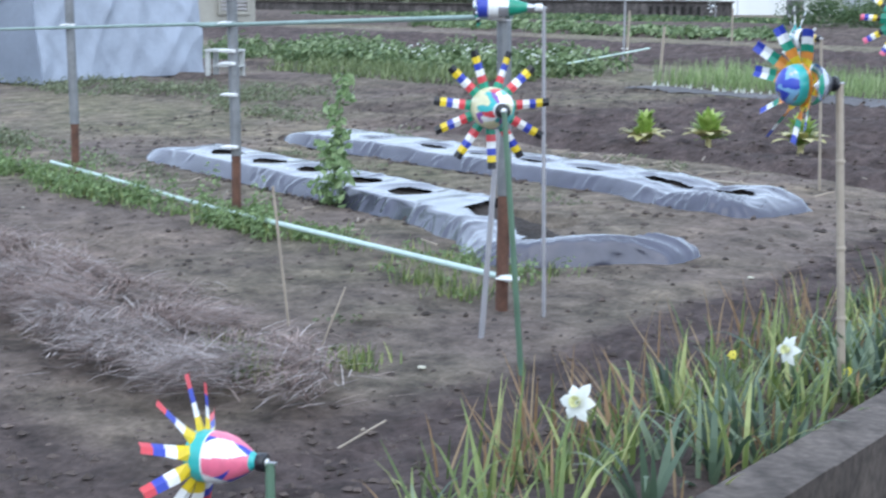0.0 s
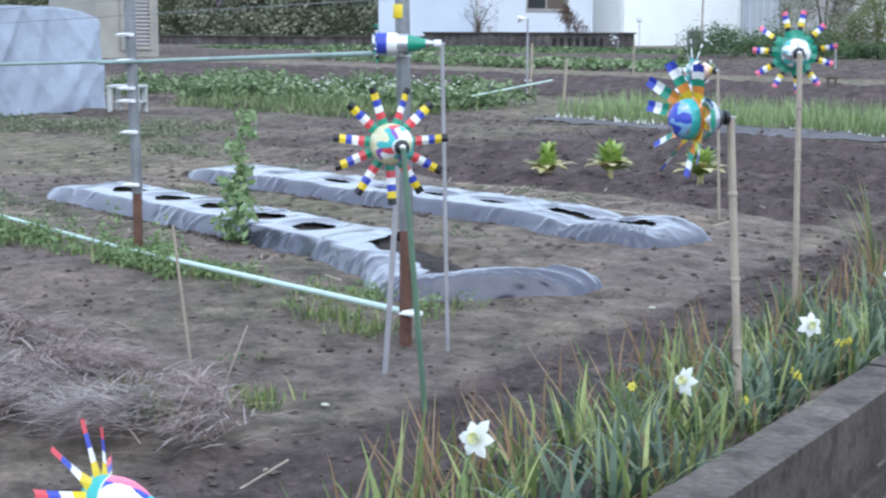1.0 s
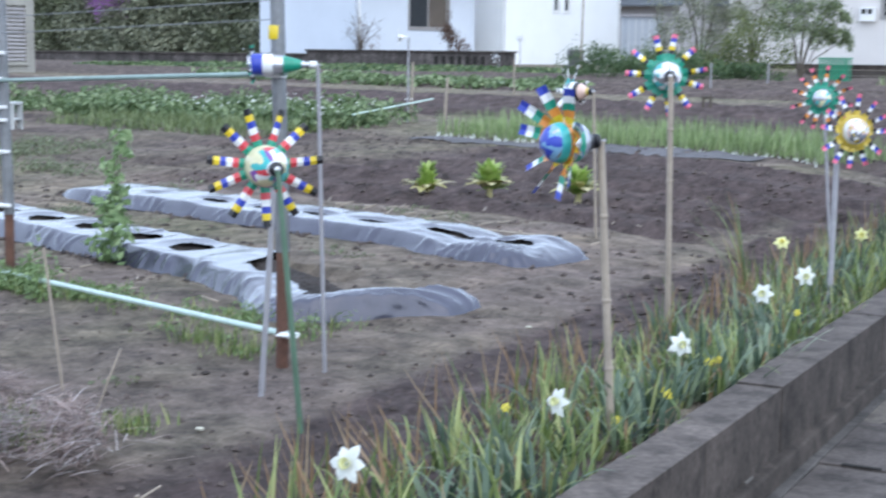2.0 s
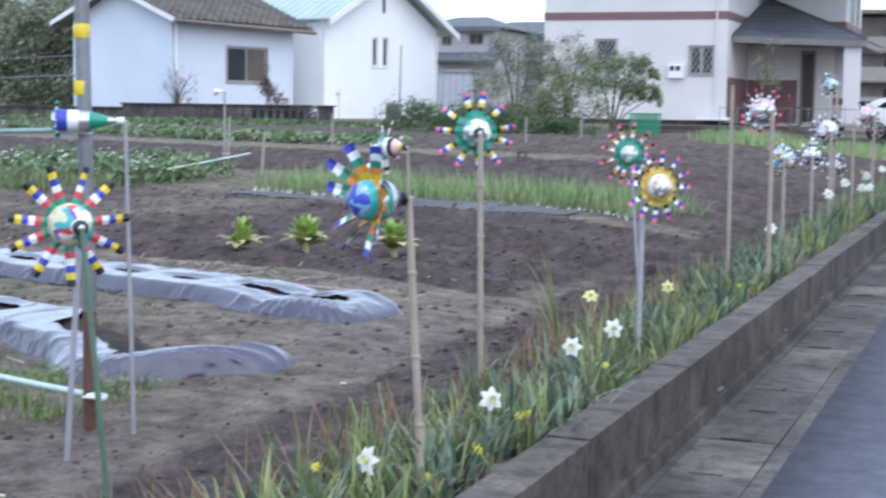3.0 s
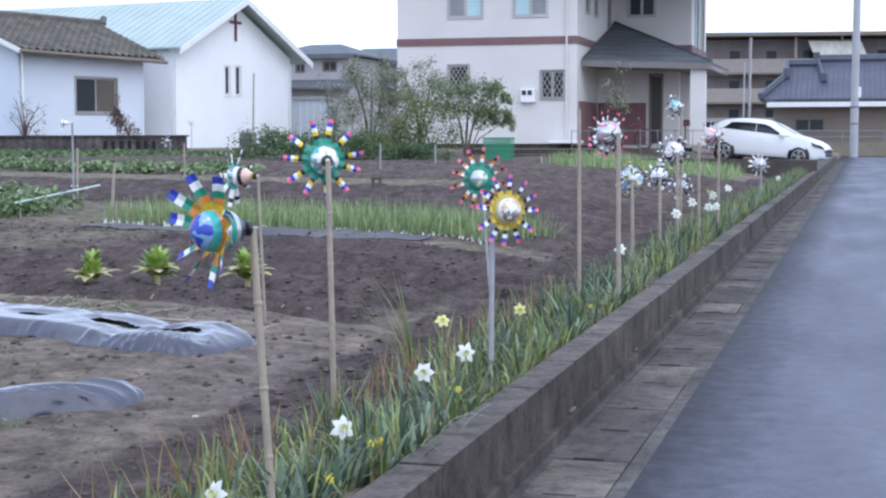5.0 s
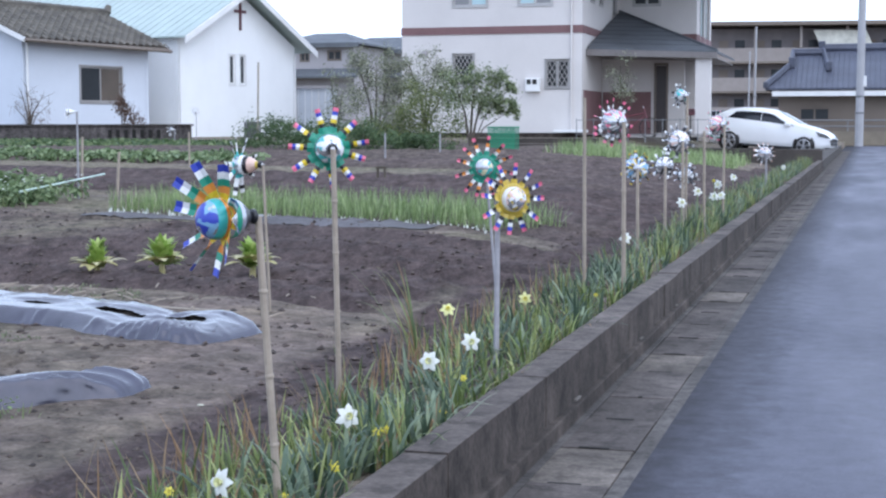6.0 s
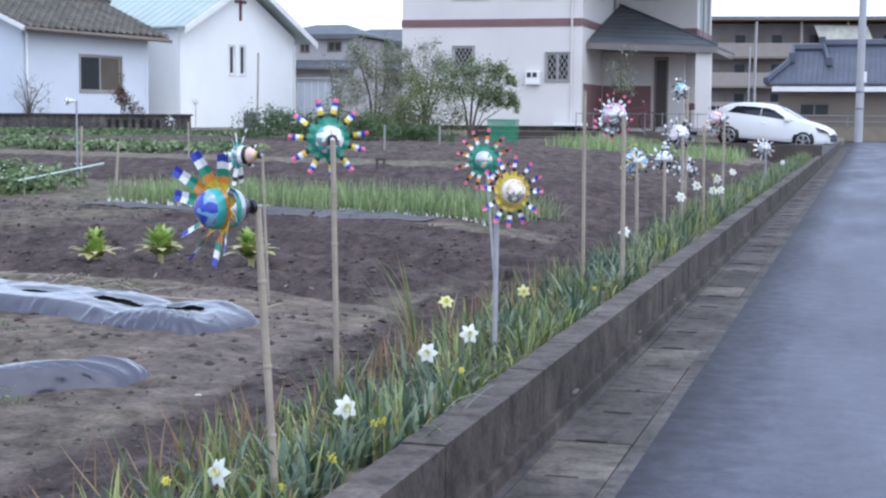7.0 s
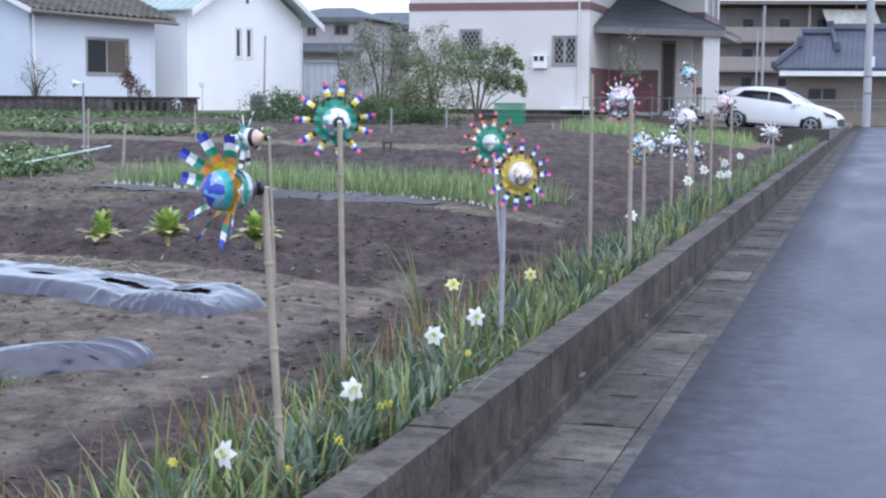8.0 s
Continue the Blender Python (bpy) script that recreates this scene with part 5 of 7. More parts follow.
    for k in range(n):
        bm = bmesh.new()
        twist = turn + jog.gauss(0, 90 * loose)
        mk = m @ Matrix.Rotation(2 * math.pi * (k + jog.gauss(0, loose * 0.5)) / n, 4, "Z") @ Matrix.Translation((rb * 0.96, 0, 0)) @ Matrix.Rotation(radians(lean + jog.gauss(0, 45 * loose)), 4, "Y")
        L = (R - rb * 0.96) * (1 + jog.gauss(0, 0.3 * loose))
        nb = len(petals)
        for i in range(nb):
            f0, f1 = i / nb, (i + 1) / nb
            qs = []
            for f in (f0, f1):
                ww = wid * (0.5 - 0.08 * f) * (flare if i < 2 else 0.8 if flare > 1 and petals[i] == "black" else 1.0)
                t = Matrix.Rotation(radians(twist * min(1, f * 3)), 4, "X")
                qs.append([mk @ (t @ Vector((L * f, s * ww, 0.004 * (1 - s * s) + hh))) for s in (-1, 0, 1) for hh in (0.0,)])
            A = [bm.verts.new(q) for q in qs[0]]
            B = [bm.verts.new(q) for q in qs[1]]
            for j in range(2):
                fc = bm.faces.new((A[j], A[j + 1], B[j + 1], B[j]))
                fc.material_index = i
        part("petal", bm, [COL[c] for c in petals], w)
    return w


CAMDIR = lambda x, y: Vector((-x, -y, 0)).normalized()
RIGHT = lambda x, y: Vector((y, -x, 0)).normalized()


def toward(x, y, deg, up=0.0):
    """A level direction turned by deg from facing the camera to the right of it, to fit its view."""
    c, q = CAMDIR(x, y), RIGHT(x, y)
    return c * math.cos(radians(deg)) + q * math.sin(radians(deg)) + Vector((0, 0, up))


STRIPE5 = ["green", "red", "white", "blue", "yellow", "black"]
pinwheel("pinwheel of a bottle with green, red, white, blue and yellow petals", (-2.24, 3.30, grounded(-2.24, 3.3)), (-2.245, 3.20, 0.735), toward(-2.3, 3.26, 14), 0.13, 0.056, 0.160, 11, STRIPE5,
         ["green", "cream", "cream", "cream", "silver", "teal", "white", "blue"], "black", GREEN_PIPE, 0.0085, 8, twist=12, fat=1.05, loose=0.1, patches=("red", "teal", "violet", "teal", "white", "cream"), bare=0.36)
pinwheel("pinwheel with orange, green, white and blue petals on bamboo", (-1.28, 3.15, grounded(-1.28, 3.15) - 0.01), (-1.318, 3.13, 0.848), toward(-1.39, 3.1, 122, 0.02), 0.09, 0.046, 0.138, 10, ["yellow", "orange", "green", "white", "blue"],
         ["orange", "silver", "green", "silver", "black", "black", "black", "black"], "black", BAMBOO, 0.0095, 8, fat=1.25, lean=22, loose=0.18, dome=("teal", "blue", "sky", "blue", "silver", "sky"), bulge=1.15)
pinwheel("green pinwheel with yellow, white, blue and pink petal tips", (-1.72, 4.78, grounded(-1.72, 4.78)), (-1.715, 4.72, 0.972), toward(-1.74, 4.7, 8), 0.10, 0.050, 0.138, 11, ["green", "green", "black", "yellow", "white", "blue", "pink"],
         ["peach", "silver", "silver", "teal", "teal", "white", "black", "black"], "black", BAMBOO, 0.010, 12, ring=(0.062, "green"), patches=("silver", "white"), fat=1.0, twist=12, flare=1.5)
pinwheel("pinwheel with yellow petals and white, blue and pink tips", (-1.34, 5.48, grounded(-1.34, 5.48)), (-1.355, 5.56, 0.775), toward(-1.3, 5.5, -152), 0.11, 0.047, 0.138, 12, ["gold", "gold", "black", "white", "blue", "pink"],
         ["white", "silver", "white", "gold", "gold", "white", "black", "black"], "black", GREY_PIPE, 0.011, 5, ring=(0.060, "gold"), dome=("white", "silver", "gold", "white", "silver", "peach"), bulge=1.1, fat=1.1, twist=10, flare=1.5)
pinwheel("pinwheel with green, white, orange and pink petals", (-1.735, 7.15, grounded(-1.735, 7.15)), (-1.815, 7.2, 0.846), toward(-1.8, 7.1, 176), 0.10, 0.045, 0.148, 12, ["green", "green", "white", "orange", "black", "pink"],
         ["white", "silver", "peach", "green", "gold", "white", "black", "black"], "white", GREY_PIPE, 0.007, 10, ring=(0.060, "green"), dome=("silver", "cream", "silver", "teal", "silver"), bulge=0.7, fat=1.05, twist=14, flare=1.5)
pinwheel("small black and white pinwheel with an orange bottle neck", (-2.97, 7.2, grounded(-2.97, 7.2)), (-2.99, 7.17, 0.85), toward(-3.0, 7.1, 58, 0.02), 0.14, 0.05, 0.16, 9, ["teal", "white", "white", "black", "white"],
         ["white", "silver", "white", "black", "peach", "peach", "gold", "black"], "black", BAMBOO, 0.0075, 15)
pinwheel("low pinwheel with yellow, blue and red petals, teal bottle", (-1.77, 1.78, grounded(-1.77, 1.78)), (-1.772, 1.78, 0.232), toward(-1.77, 1.78, 60, 0.02), 0.125, 0.046, 0.142, 10, ["yellow", "white", "blue", "red"],
         ["teal", "teal", "white", "white", "pink", "white", "teal", "teal"], "black", GREEN_PIPE, 0.009, 17, fat=1.2, lean=22, loose=0.1, patches=("pink", "white", "pink", "blue"), bare=0.2)
pinwheel("long bottle pinwheel in blue, white and green beside the pipe frame", (-2.57, 3.94, grounded(-2.57, 3.94)), (-2.59, 3.93, 1.0), toward(-2.6, 3.9, 85), 0.20, 0.033, 0.062, 10, ["white", "black", "green"],
         ["silver", "blue", "white", "silver", "green", "green", "silver", "silver"], "white", GREY_PIPE, 0.0065, 5)
for lab, pb, pt, ax, ln, rb_, R_, n_, pet, bod, pm_ in (
    ("pinwheel with white and pink petals on a silver bottle", (-1.22, 7.8), (-1.22, 7.77, 1.065), 32, 0.10, 0.064, 0.124, 14, ["silver", "white", "black", "pink"], ["silver", "violet", "peach", "silver", "sky"], BAMBOO),
    ("small blue pinwheel with white tips on bamboo", (-1.5, 10.19), (-1.5, 10.15, 0.755), 5, 0.08, 0.078, 0.115, 13, ["sky", "silver", "black", "gold"], ["sky", "silver", "sky", "blue", "sky"], BAMBOO),
    ("small grey pinwheel with white petals on bamboo", (-1.5, 11.62), (-1.5, 11.6, 0.735), 5, 0.08, 0.07, 0.112, 12, ["black", "silver", "white"], ["silver", "peach", "silver", "peach", "silver"], BAMBOO),
    ("pink and silver pinwheel high on bamboo", (-1.4, 11.9), (-1.4, 11.88, 0.92), 20, 0.1, 0.085, 0.14, 13, ["silver", "black", "silver", "white"], ["peach", "silver", "peach", "silver", "pink"], BAMBOO),
    ("small white and blue pinwheel low on bamboo", (-1.4, 12.12), (-1.4, 12.1, 0.64), 0, 0.07, 0.062, 0.105, 11, ["black", "silver", "white"], ["silver", "sky", "blue", "sky", "silver"], BAMBOO),
    ("pale teal and white pinwheel on a tall bamboo pole", (-1.4, 12.1), (-1.385, 12.02, 1.28), 35, 0.09, 0.052, 0.10, 10, ["silver", "black", "white"], ["teal", "silver", "teal", "silver", "silver"], BAMBOO),
    ("pinwheel with white, pink and yellow petals on bamboo", (-1.25, 13.72), (-1.24, 13.65, 1.05), 40, 0.1, 0.085, 0.14, 12, ["silver", "white", "green", "pink"], ["peach", "silver", "white", "silver", "white"], BAMBOO),
    ("faded silver pinwheel on a grey post", (-1.22, 19.2), (-1.22, 19.13, 0.69), 10, 0.1, 0.08, 0.14, 12, ["silver", "white", "peach"], ["silver", "peach", "silver", "white", "silver"], GREY_PIPE),
):
    pinwheel(lab, (*pb, grounded(*pb)), pt, toward(pb[0], pb[1], ax), ln, rb_, R_, n_, pet, bod + ["silver", "black", "black"], "silver", pm_, 0.012, 9, twist=50, loose=0.3, patches=("silver", "black", "white", bod[0], "silver", pet[-1]))

stake("stake", (-2.56, 3.57, grounded(-2.56, 3.57)), (-2.53, 3.60, 0.66), 0.009, GREY_PIPE, "thin grey metal stake in the soil", "thin stakes")
stake("bamboo_stake", (-1.5, 8.19, grounded(-1.5, 8.19)), (-1.5, 8.16, 1.2), 0.0105, BAMBOO, "bare upright bamboo stake behind the wall", "bamboo stakes")
stake("bamboo_stake", (-1.25, 12.1, grounded(-1.25, 12.1)), (-1.25, 12.02, 1.0), 0.012, BAMBOO, "bare upright bamboo stake behind the wall", "bamboo stakes")
stake("bamboo_stake", (-8.2, 14.58, grounded(-8.2, 14.58)), (-8.19, 14.6, 0.93), 0.015, BAMBOO, "bamboo stake beside the vegetable rows", "garden stakes")
stake("bamboo_stake", (-8.0, 15.0, grounded(-8, 15)), (-7.99, 15.05, 0.76), 0.017, BAMBOO, "bamboo stake beside the vegetable rows", "garden stakes")
stake("bamboo_stake", (-10.0, 21.07, grounded(-10, 21)), (-10.0, 21.07, 0.95), 0.014, BAMBOO, "bamboo stake in the far bed", "garden stakes")
stake("bamboo_stake", (-16.0, 38.0, 0.55), (-15.95, 38.0, 2.75), 0.025, BAMBOO, "tall crooked bamboo stake in front of the chapel", "garden stakes")
stake("bamboo_stake", (-7.8, 24, 0.4), (-7.8, 24, 0.92), 0.015, GREY_PIPE, "grey stake in the far bed", "garden stakes")
stake("bamboo_stake", (-7.41, 26, 0.45), (-7.41, 26, 0.9), 0.015, GREY_PIPE, "grey stake in the far bed", "garden stakes")
for fx_, fy_, fz_, ft, fd, fr_ in ((-18.75, 40.0, 0.6, 1.45, 10, 0.19), (-17.5, 36.0, 0.56, 0.95, 50, 0.19), (-8.22, 14.55, 0.22, 1.20, 82, 0.09)):
    pinwheel("small white flower-shaped pinwheel on a thin stake", (fx_, fy_, fz_), (fx_, fy_, ft), toward(fx_, fy_, fd), 0.1, 0.03, fr_, 9, ["silver", "white"], ["silver", "white", "silver", "white", "white", "white", "white", "white"], "white", GREY_PIPE, 0.012, 4)


# ---- garden plants and litter ----
def straw_row():
    """A row of dead tufts whose long blades arch from their crowns and hang down to the near side."""
    r = random.Random(31)
    grey, brown = ([], []), ([], [])
    mid = lambda u: 1.98 + 0.11 * max(0.0, -3.5 - u)
    nu, nv, heap_v = 160, 18, []
    for i in range(nu + 1):
        u = -7.4 + 4.2 * i / nu
        for j in range(nv + 1):
            q = -1 + 2 * j / nv
            p = garden(u, mid(u) + 0.24 * q)
            heap = (1 - q * q) * (1 - smooth(-3.45, -3.2, u))
            heap_v.append((p.x, p.y, grounded(p.x, p.y) - 0.02 + heap * (0.06 + 0.035 * mnoise.noise((u * 1.8, 3, 2)) + 0.02 * mnoise.noise((u * 9, q * 4, 2)))))
    heap_f = list((i * (nv + 1) + j, (i + 1) * (nv + 1) + j, (i + 1) * (nv + 1) + j + 1, i * (nv + 1) + j + 1) for i in range(nu) for j in range(nv))
    tufts = [(-3.12, 2.12, 1.0), (-3.2, 1.84, 1.15), (-3.02, 2.0, 0.8), (-3.36, 2.2, 0.8), (-3.3, 2.0, 1.0)]
    u = -3.5
    while u > -7.4:
        tufts.append((u + r.gauss(0, 0.03), mid(u) - 0.14 + r.gauss(0, 0.04), r.uniform(0.8, 1.1)))
        tufts.append((u + r.gauss(0, 0.05), mid(u) + 0.03 + r.gauss(0, 0.05), r.uniform(0.7, 1.0)))
        tufts.append((u + r.gauss(0, 0.05), mid(u) + 0.19 + r.gauss(0, 0.05), r.uniform(0.55, 0.85)))
        u -= 0.125
    for cu, cv, k in tufts:
        near = cv < mid(cu) + 0.03
        p = garden(cu, cv)
        g = grounded(p.x, p.y)
        dull = mnoise.noise((cu * 1.5, cv * 3, 6)) < (-0.12 if near else 0.2)
        main = -math.pi / 2 + r.gauss(0, 0.45) + (0.0 if near else r.choice((-0.5, 0.5, 2.2)))
        for _ in range(int(270 * k)):
            away = main + r.gauss(0, 0.42) if r.random() < 0.9 else r.uniform(0, 6.28)
            vs, fs = brown if (r.random() < (0.75 if dull else 0.25)) else grey
            lift = r.random()
            q = garden(r.gauss(0, 0.05), r.gauss(0, 0.035))
            blade(vs, fs, (p.x + q.x, p.y + q.y, g + 0.03 + 0.075 * k * lift), GA + away, r.uniform(0.07, 0.18) * k, r.uniform(0.0014, 0.0032), r.uniform(1.0, 1.5), 0.15 + 1.1 * lift * r.uniform(0.5, 1.0), 5)
        # matted litter between the crowns
        for _ in range(26):
            q = garden(cu + r.gauss(0, 0.1), cv + r.gauss(0, 0.08))
            vs, fs = brown if r.random() < 0.7 else grey
            blade(vs, fs, (q.x, q.y, grounded(q.x, q.y) + r.uniform(0.01, 0.07)), r.uniform(0, 6.28), r.uniform(0.05, 0.12), 0.0035, r.uniform(1.2, 1.8), r.uniform(-0.3, 0.5), 3)
    mesh_object("straw_mulch", *grey, STRAW, "grey dried straw hanging in tufts along a garden row", "straw")
    mesh_object("rotted_heap", heap_v, heap_f, CLOD, "dark rotted litter heaped under the straw", "litter")
    mesh_object("brown_straw", *brown, STRAW_BROWN, "brown rotting straw in the same garden row", "straw")


straw_row()


def weeds():
    r = random.Random(12)
    verts, faces, gv, gf, fv, ff = [], [], [], [], [], []
    # a strip of peas and weeds behind the lower rail
    for _ in range(420):
        u = r.uniform(-9.6, -3.8)
        v = (3.56 if u > -5.2 else 3.46) + 0.12 * r.gauss(0, 0.7) + 0.05 * math.sin(u * 3)
        dens = 0.42 + mnoise.noise((u * 1.4, 5, 0)) + (0.45 if u < -5 else -0.1)
        if r.random() > dens:
            continue
        p = garden(u, v)
        g = grounded(p.x, p.y)
        hgt = r.uniform(0.025, 0.07) * (1.2 + 2.6 * max(0.0, mnoise.noise((u * 2.3, 1.0, 6.0))) * smooth(3.4, 3.55, v) if u < -5.3 else 1.0)
        fine = u > -5.2
        clump(verts, faces, (p.x, p.y, g + hgt * 0.5), (0.065, 0.06, hgt), 24 if fine else 34, 0.022 if fine else 0.028, r, 0.2)
        for _ in range(12 if fine else 4):
            blade(gv, gf, (p.x + r.gauss(0, 0.06), p.y + r.gauss(0, 0.05), g), r.uniform(0, 6.28), r.uniform(0.02, 0.065) * (1.0 if fine else 1.5), 0.005, abs(r.gauss(0.4, 0.4)), r.uniform(0, 1.0), 3)
    # flat weeds in the paths and round the straw
    for _ in range(110):
        u, v = r.uniform(-8, -3.2), r.uniform(1.2, 2.7)
        p = garden(u, v)
        if mnoise.noise((u * 1.5, v * 1.5, 8)) > 0.15:
            clump(fv, ff, (p.x, p.y, grounded(p.x, p.y) + 0.008), (0.06, 0.06, 0.012), 15, 0.022, r, 0.1)
    for cx, cy, rad, n in ((-2.62, 3.05, 0.10, 40), (-2.75, 2.8, 0.1, 40), (-2.95, 4.04, 0.13, 60), (-3.0, 2.95, 0.12, 60), (-3.2, 4.14, 0.12, 50)):
        clump(verts, faces, (cx, cy, grounded(cx, cy) + 0.015), (rad, rad, 0.024), n // 2, 0.018, r, 0.1)
        for _ in range(n * 2):
            blade(gv, gf, (cx + r.gauss(0, rad * 0.5), cy + r.gauss(0, rad * 0.4), grounded(cx, cy)), r.uniform(0, 6.28), r.uniform(0.03, 0.08), 0.005, abs(r.gauss(0.3, 0.4)), r.uniform(0, 1.0), 3)
    # low faded weeds between the film rows and towards the tarpaulin hut
    for _ in range(1900):
        x, y = r.uniform(-12.5, -3.6), r.uniform(4.4, 10.3)
        p = Vector((x, y, 0))
        v = p.dot(V)
        if v < 3.9 or abs(v - 4.36 + 0.09 * (p.dot(U) + 5.0)) < 0.46 or 5.2 < v < 6.2 or (v > 6.6 and p.dot(U) > -10.8 and x > -8.8):
            continue
        far = smooth(5.5, 7.5, -x)
        k = mnoise.noise((x * 0.8, y * 1.7, 8)) + 0.15 * far
        if k > 0.08:
            w = 0.07 + 0.09 * far
            clump(fv, ff, (x, y, grounded(x, y) + 0.01 + 0.02 * far), (w, w * 0.9, 0.012 + 0.065 * far), 16 + int(26 * far), 0.02 + 0.016 * far, r, 0.1)
    mesh_object("weeds", verts, faces, WEED, "low green weeds and pea shoots on the soil", "weeds")
    mesh_object("weed_grass", gv, gf, GRASSY, "short yellow-green grass behind the lower rail", "grass")
    mesh_object("faded_weeds", fv, ff, FADED, "flat grey-green weeds spread over the paths", "weeds")


weeds()


def pea_plant():
    r = random.Random(3)
    x, y = -4.6, 5.33
    g = grounded(x, y)
    pl = thing("pea_plant", (x, y, g), "tall green pea plant climbing on a thin stick", "plant")
    bm = bmesh.new()
    pts = [Vector((0.02 * math.sin(k * 1.3), 0.02 * math.cos(k), 0.075 * k)) for k in range(10)]
    for a, b in zip(pts, pts[1:]):
        rod(bm, a, b, 0.004, 0.0035, 5)
    part("stem", bm, WEED, pl)
    verts, faces = [], []
    for k in range(10):
        z = 0.02 + 0.063 * k
        wide = 0.10 if k < 5 else 0.05
        clump(verts, faces, (r.gauss(0, 0.025) - (0.05 if k in (3, 4) else 0), r.gauss(0, 0.02), z), (wide, wide, 0.05), 60 if k < 6 else 20, 0.05, r, 0.1)
    mesh_object("leaves", verts, faces, PEA, "pale green pea leaves", "", kind="", parent=pl)


pea_plant()


def cabbage(x, y, size, seed, wide):
    r = random.Random(seed)
    g = grounded(x, y)
    cb = thing("cabbage", (x, y, g), "bolting cabbage with lime crown and yellowed lower leaves", "cabbage", "cabbages in the bed")
    verts, faces = [], []
    for k in range(95):
        f = r.random()
        hd = r.uniform(0, 6.28)
        out = size * 0.13 * (1 - 0.6 * f)
        blade(verts, faces, (out * math.cos(hd), out * math.sin(hd), size * (0.20 + wide[0] * f)), hd, size * r.uniform(0.22, 0.46) * wide[1], size * r.uniform(0.12, 0.24), r.uniform(0.3, 1.0) * (1.3 - 0.7 * f) * wide[1], r.uniform(0.4, 1.3), 4)
    mesh_object("crown", verts, faces, CABBAGE, "fresh lime green upper leaves", "", kind="", parent=cb)
    verts, faces = [], []
    for k in range(14):
        hd = k * 0.45 + r.gauss(0, 0.2)
        blade(verts, faces, (0.02 * math.cos(hd), 0.02 * math.sin(hd), size * r.uniform(0.26, 0.36)), hd, size * r.uniform(0.5, 0.75), size * r.uniform(0.32, 0.48), r.uniform(1.0, 1.3), r.uniform(1.0, 1.5), 6)
    mesh_object("outer_leaves", verts, faces, YELLOWLEAF, "yellowed drooping leaves", "", kind="", parent=cb)
    bm = bmesh.new()
    rod(bm, (0, 0, -0.01), (0, 0, size * 0.3), 0.022, 0.018, 8)
    part("stalk", bm, YELLOWLEAF, cb)
    return cb


cabbage(-4.56, 8.28, 0.25, 1, (0.5, 0.85))
cabbage(-4.21, 8.46, 0.27, 2, (0.36, 1.2))
cabbage(-3.62, 8.5, 0.27, 3, (0.38, 1.1))


def onions():
    r = random.Random(9)
    verts, faces, wv, wf = [], [], [], []
    for row in range(5):
        v = 10.92 + 0.26 * row
        u = -9.75
        while u < -5.62 + r.gauss(0, 0.05):
            p = garden(u, v + r.gauss(0, 0.03))
            g = grounded(p.x, p.y)
            for _ in range(12):
                blade(verts, faces, (p.x + r.gauss(0, 0.03), p.y + r.gauss(0, 0.02), g + 0.02), r.uniform(0, 6.28), r.uniform(0.10, 0.27), r.uniform(0.005, 0.010), abs(r.gauss(0, 0.32)), r.uniform(0, 1.1), 3)
            if row == 0:
                for _ in range(r.choice((1, 1, 2, 4))):
                    q = (p.x + r.gauss(0, 0.02), p.y - 0.05 + r.gauss(0, 0.03), g)
                    blade(wv, wf, q, r.uniform(0, 6.28), r.uniform(0.035, 0.07), 0.024, abs(r.gauss(0, 0.6)), 0.2, 2)
            u += r.uniform(0.055, 0.085)
    mesh_object("onion_leaves", verts, faces, ONION, "green onion leaves in dense rows", "onions")
    mesh_object("onion_stalks", wv, wf, PETAL_W, "white onion stalks at the edge of the bed", "onions")
    bm = bmesh.new()
    rows = []
    for k in range(61):
        u = -9.8 + 3.7 * k / 60
        line = []
        for v in (10.52, 10.63, 10.74, 10.84):
            p = garden(u, v + 0.02 * mnoise.noise((u * 3, v, 0)))
            line.append(bm.verts.new((p.x, p.y, grounded(p.x, p.y) + ground_relief(p.x, p.y, tilled_at(p.x, p.y)) + 0.008 + 0.003 * mnoise.noise((u * 6, v * 9, 2)))))
        rows.append(line)
    for a, b in zip(rows, rows[1:]):
        for j in range(3):
            bm.faces.new((a[j], b[j], b[j + 1], a[j + 1]))
    tagged(part("plastic_sheet", bm, surface("black_film", (0.115, 0.108, 0.116), 0.75, vary=0.3, bumps=0.5, depth=0.01)), "dark plastic sheet strip along the onion bed", "plastic sheet")


onions()


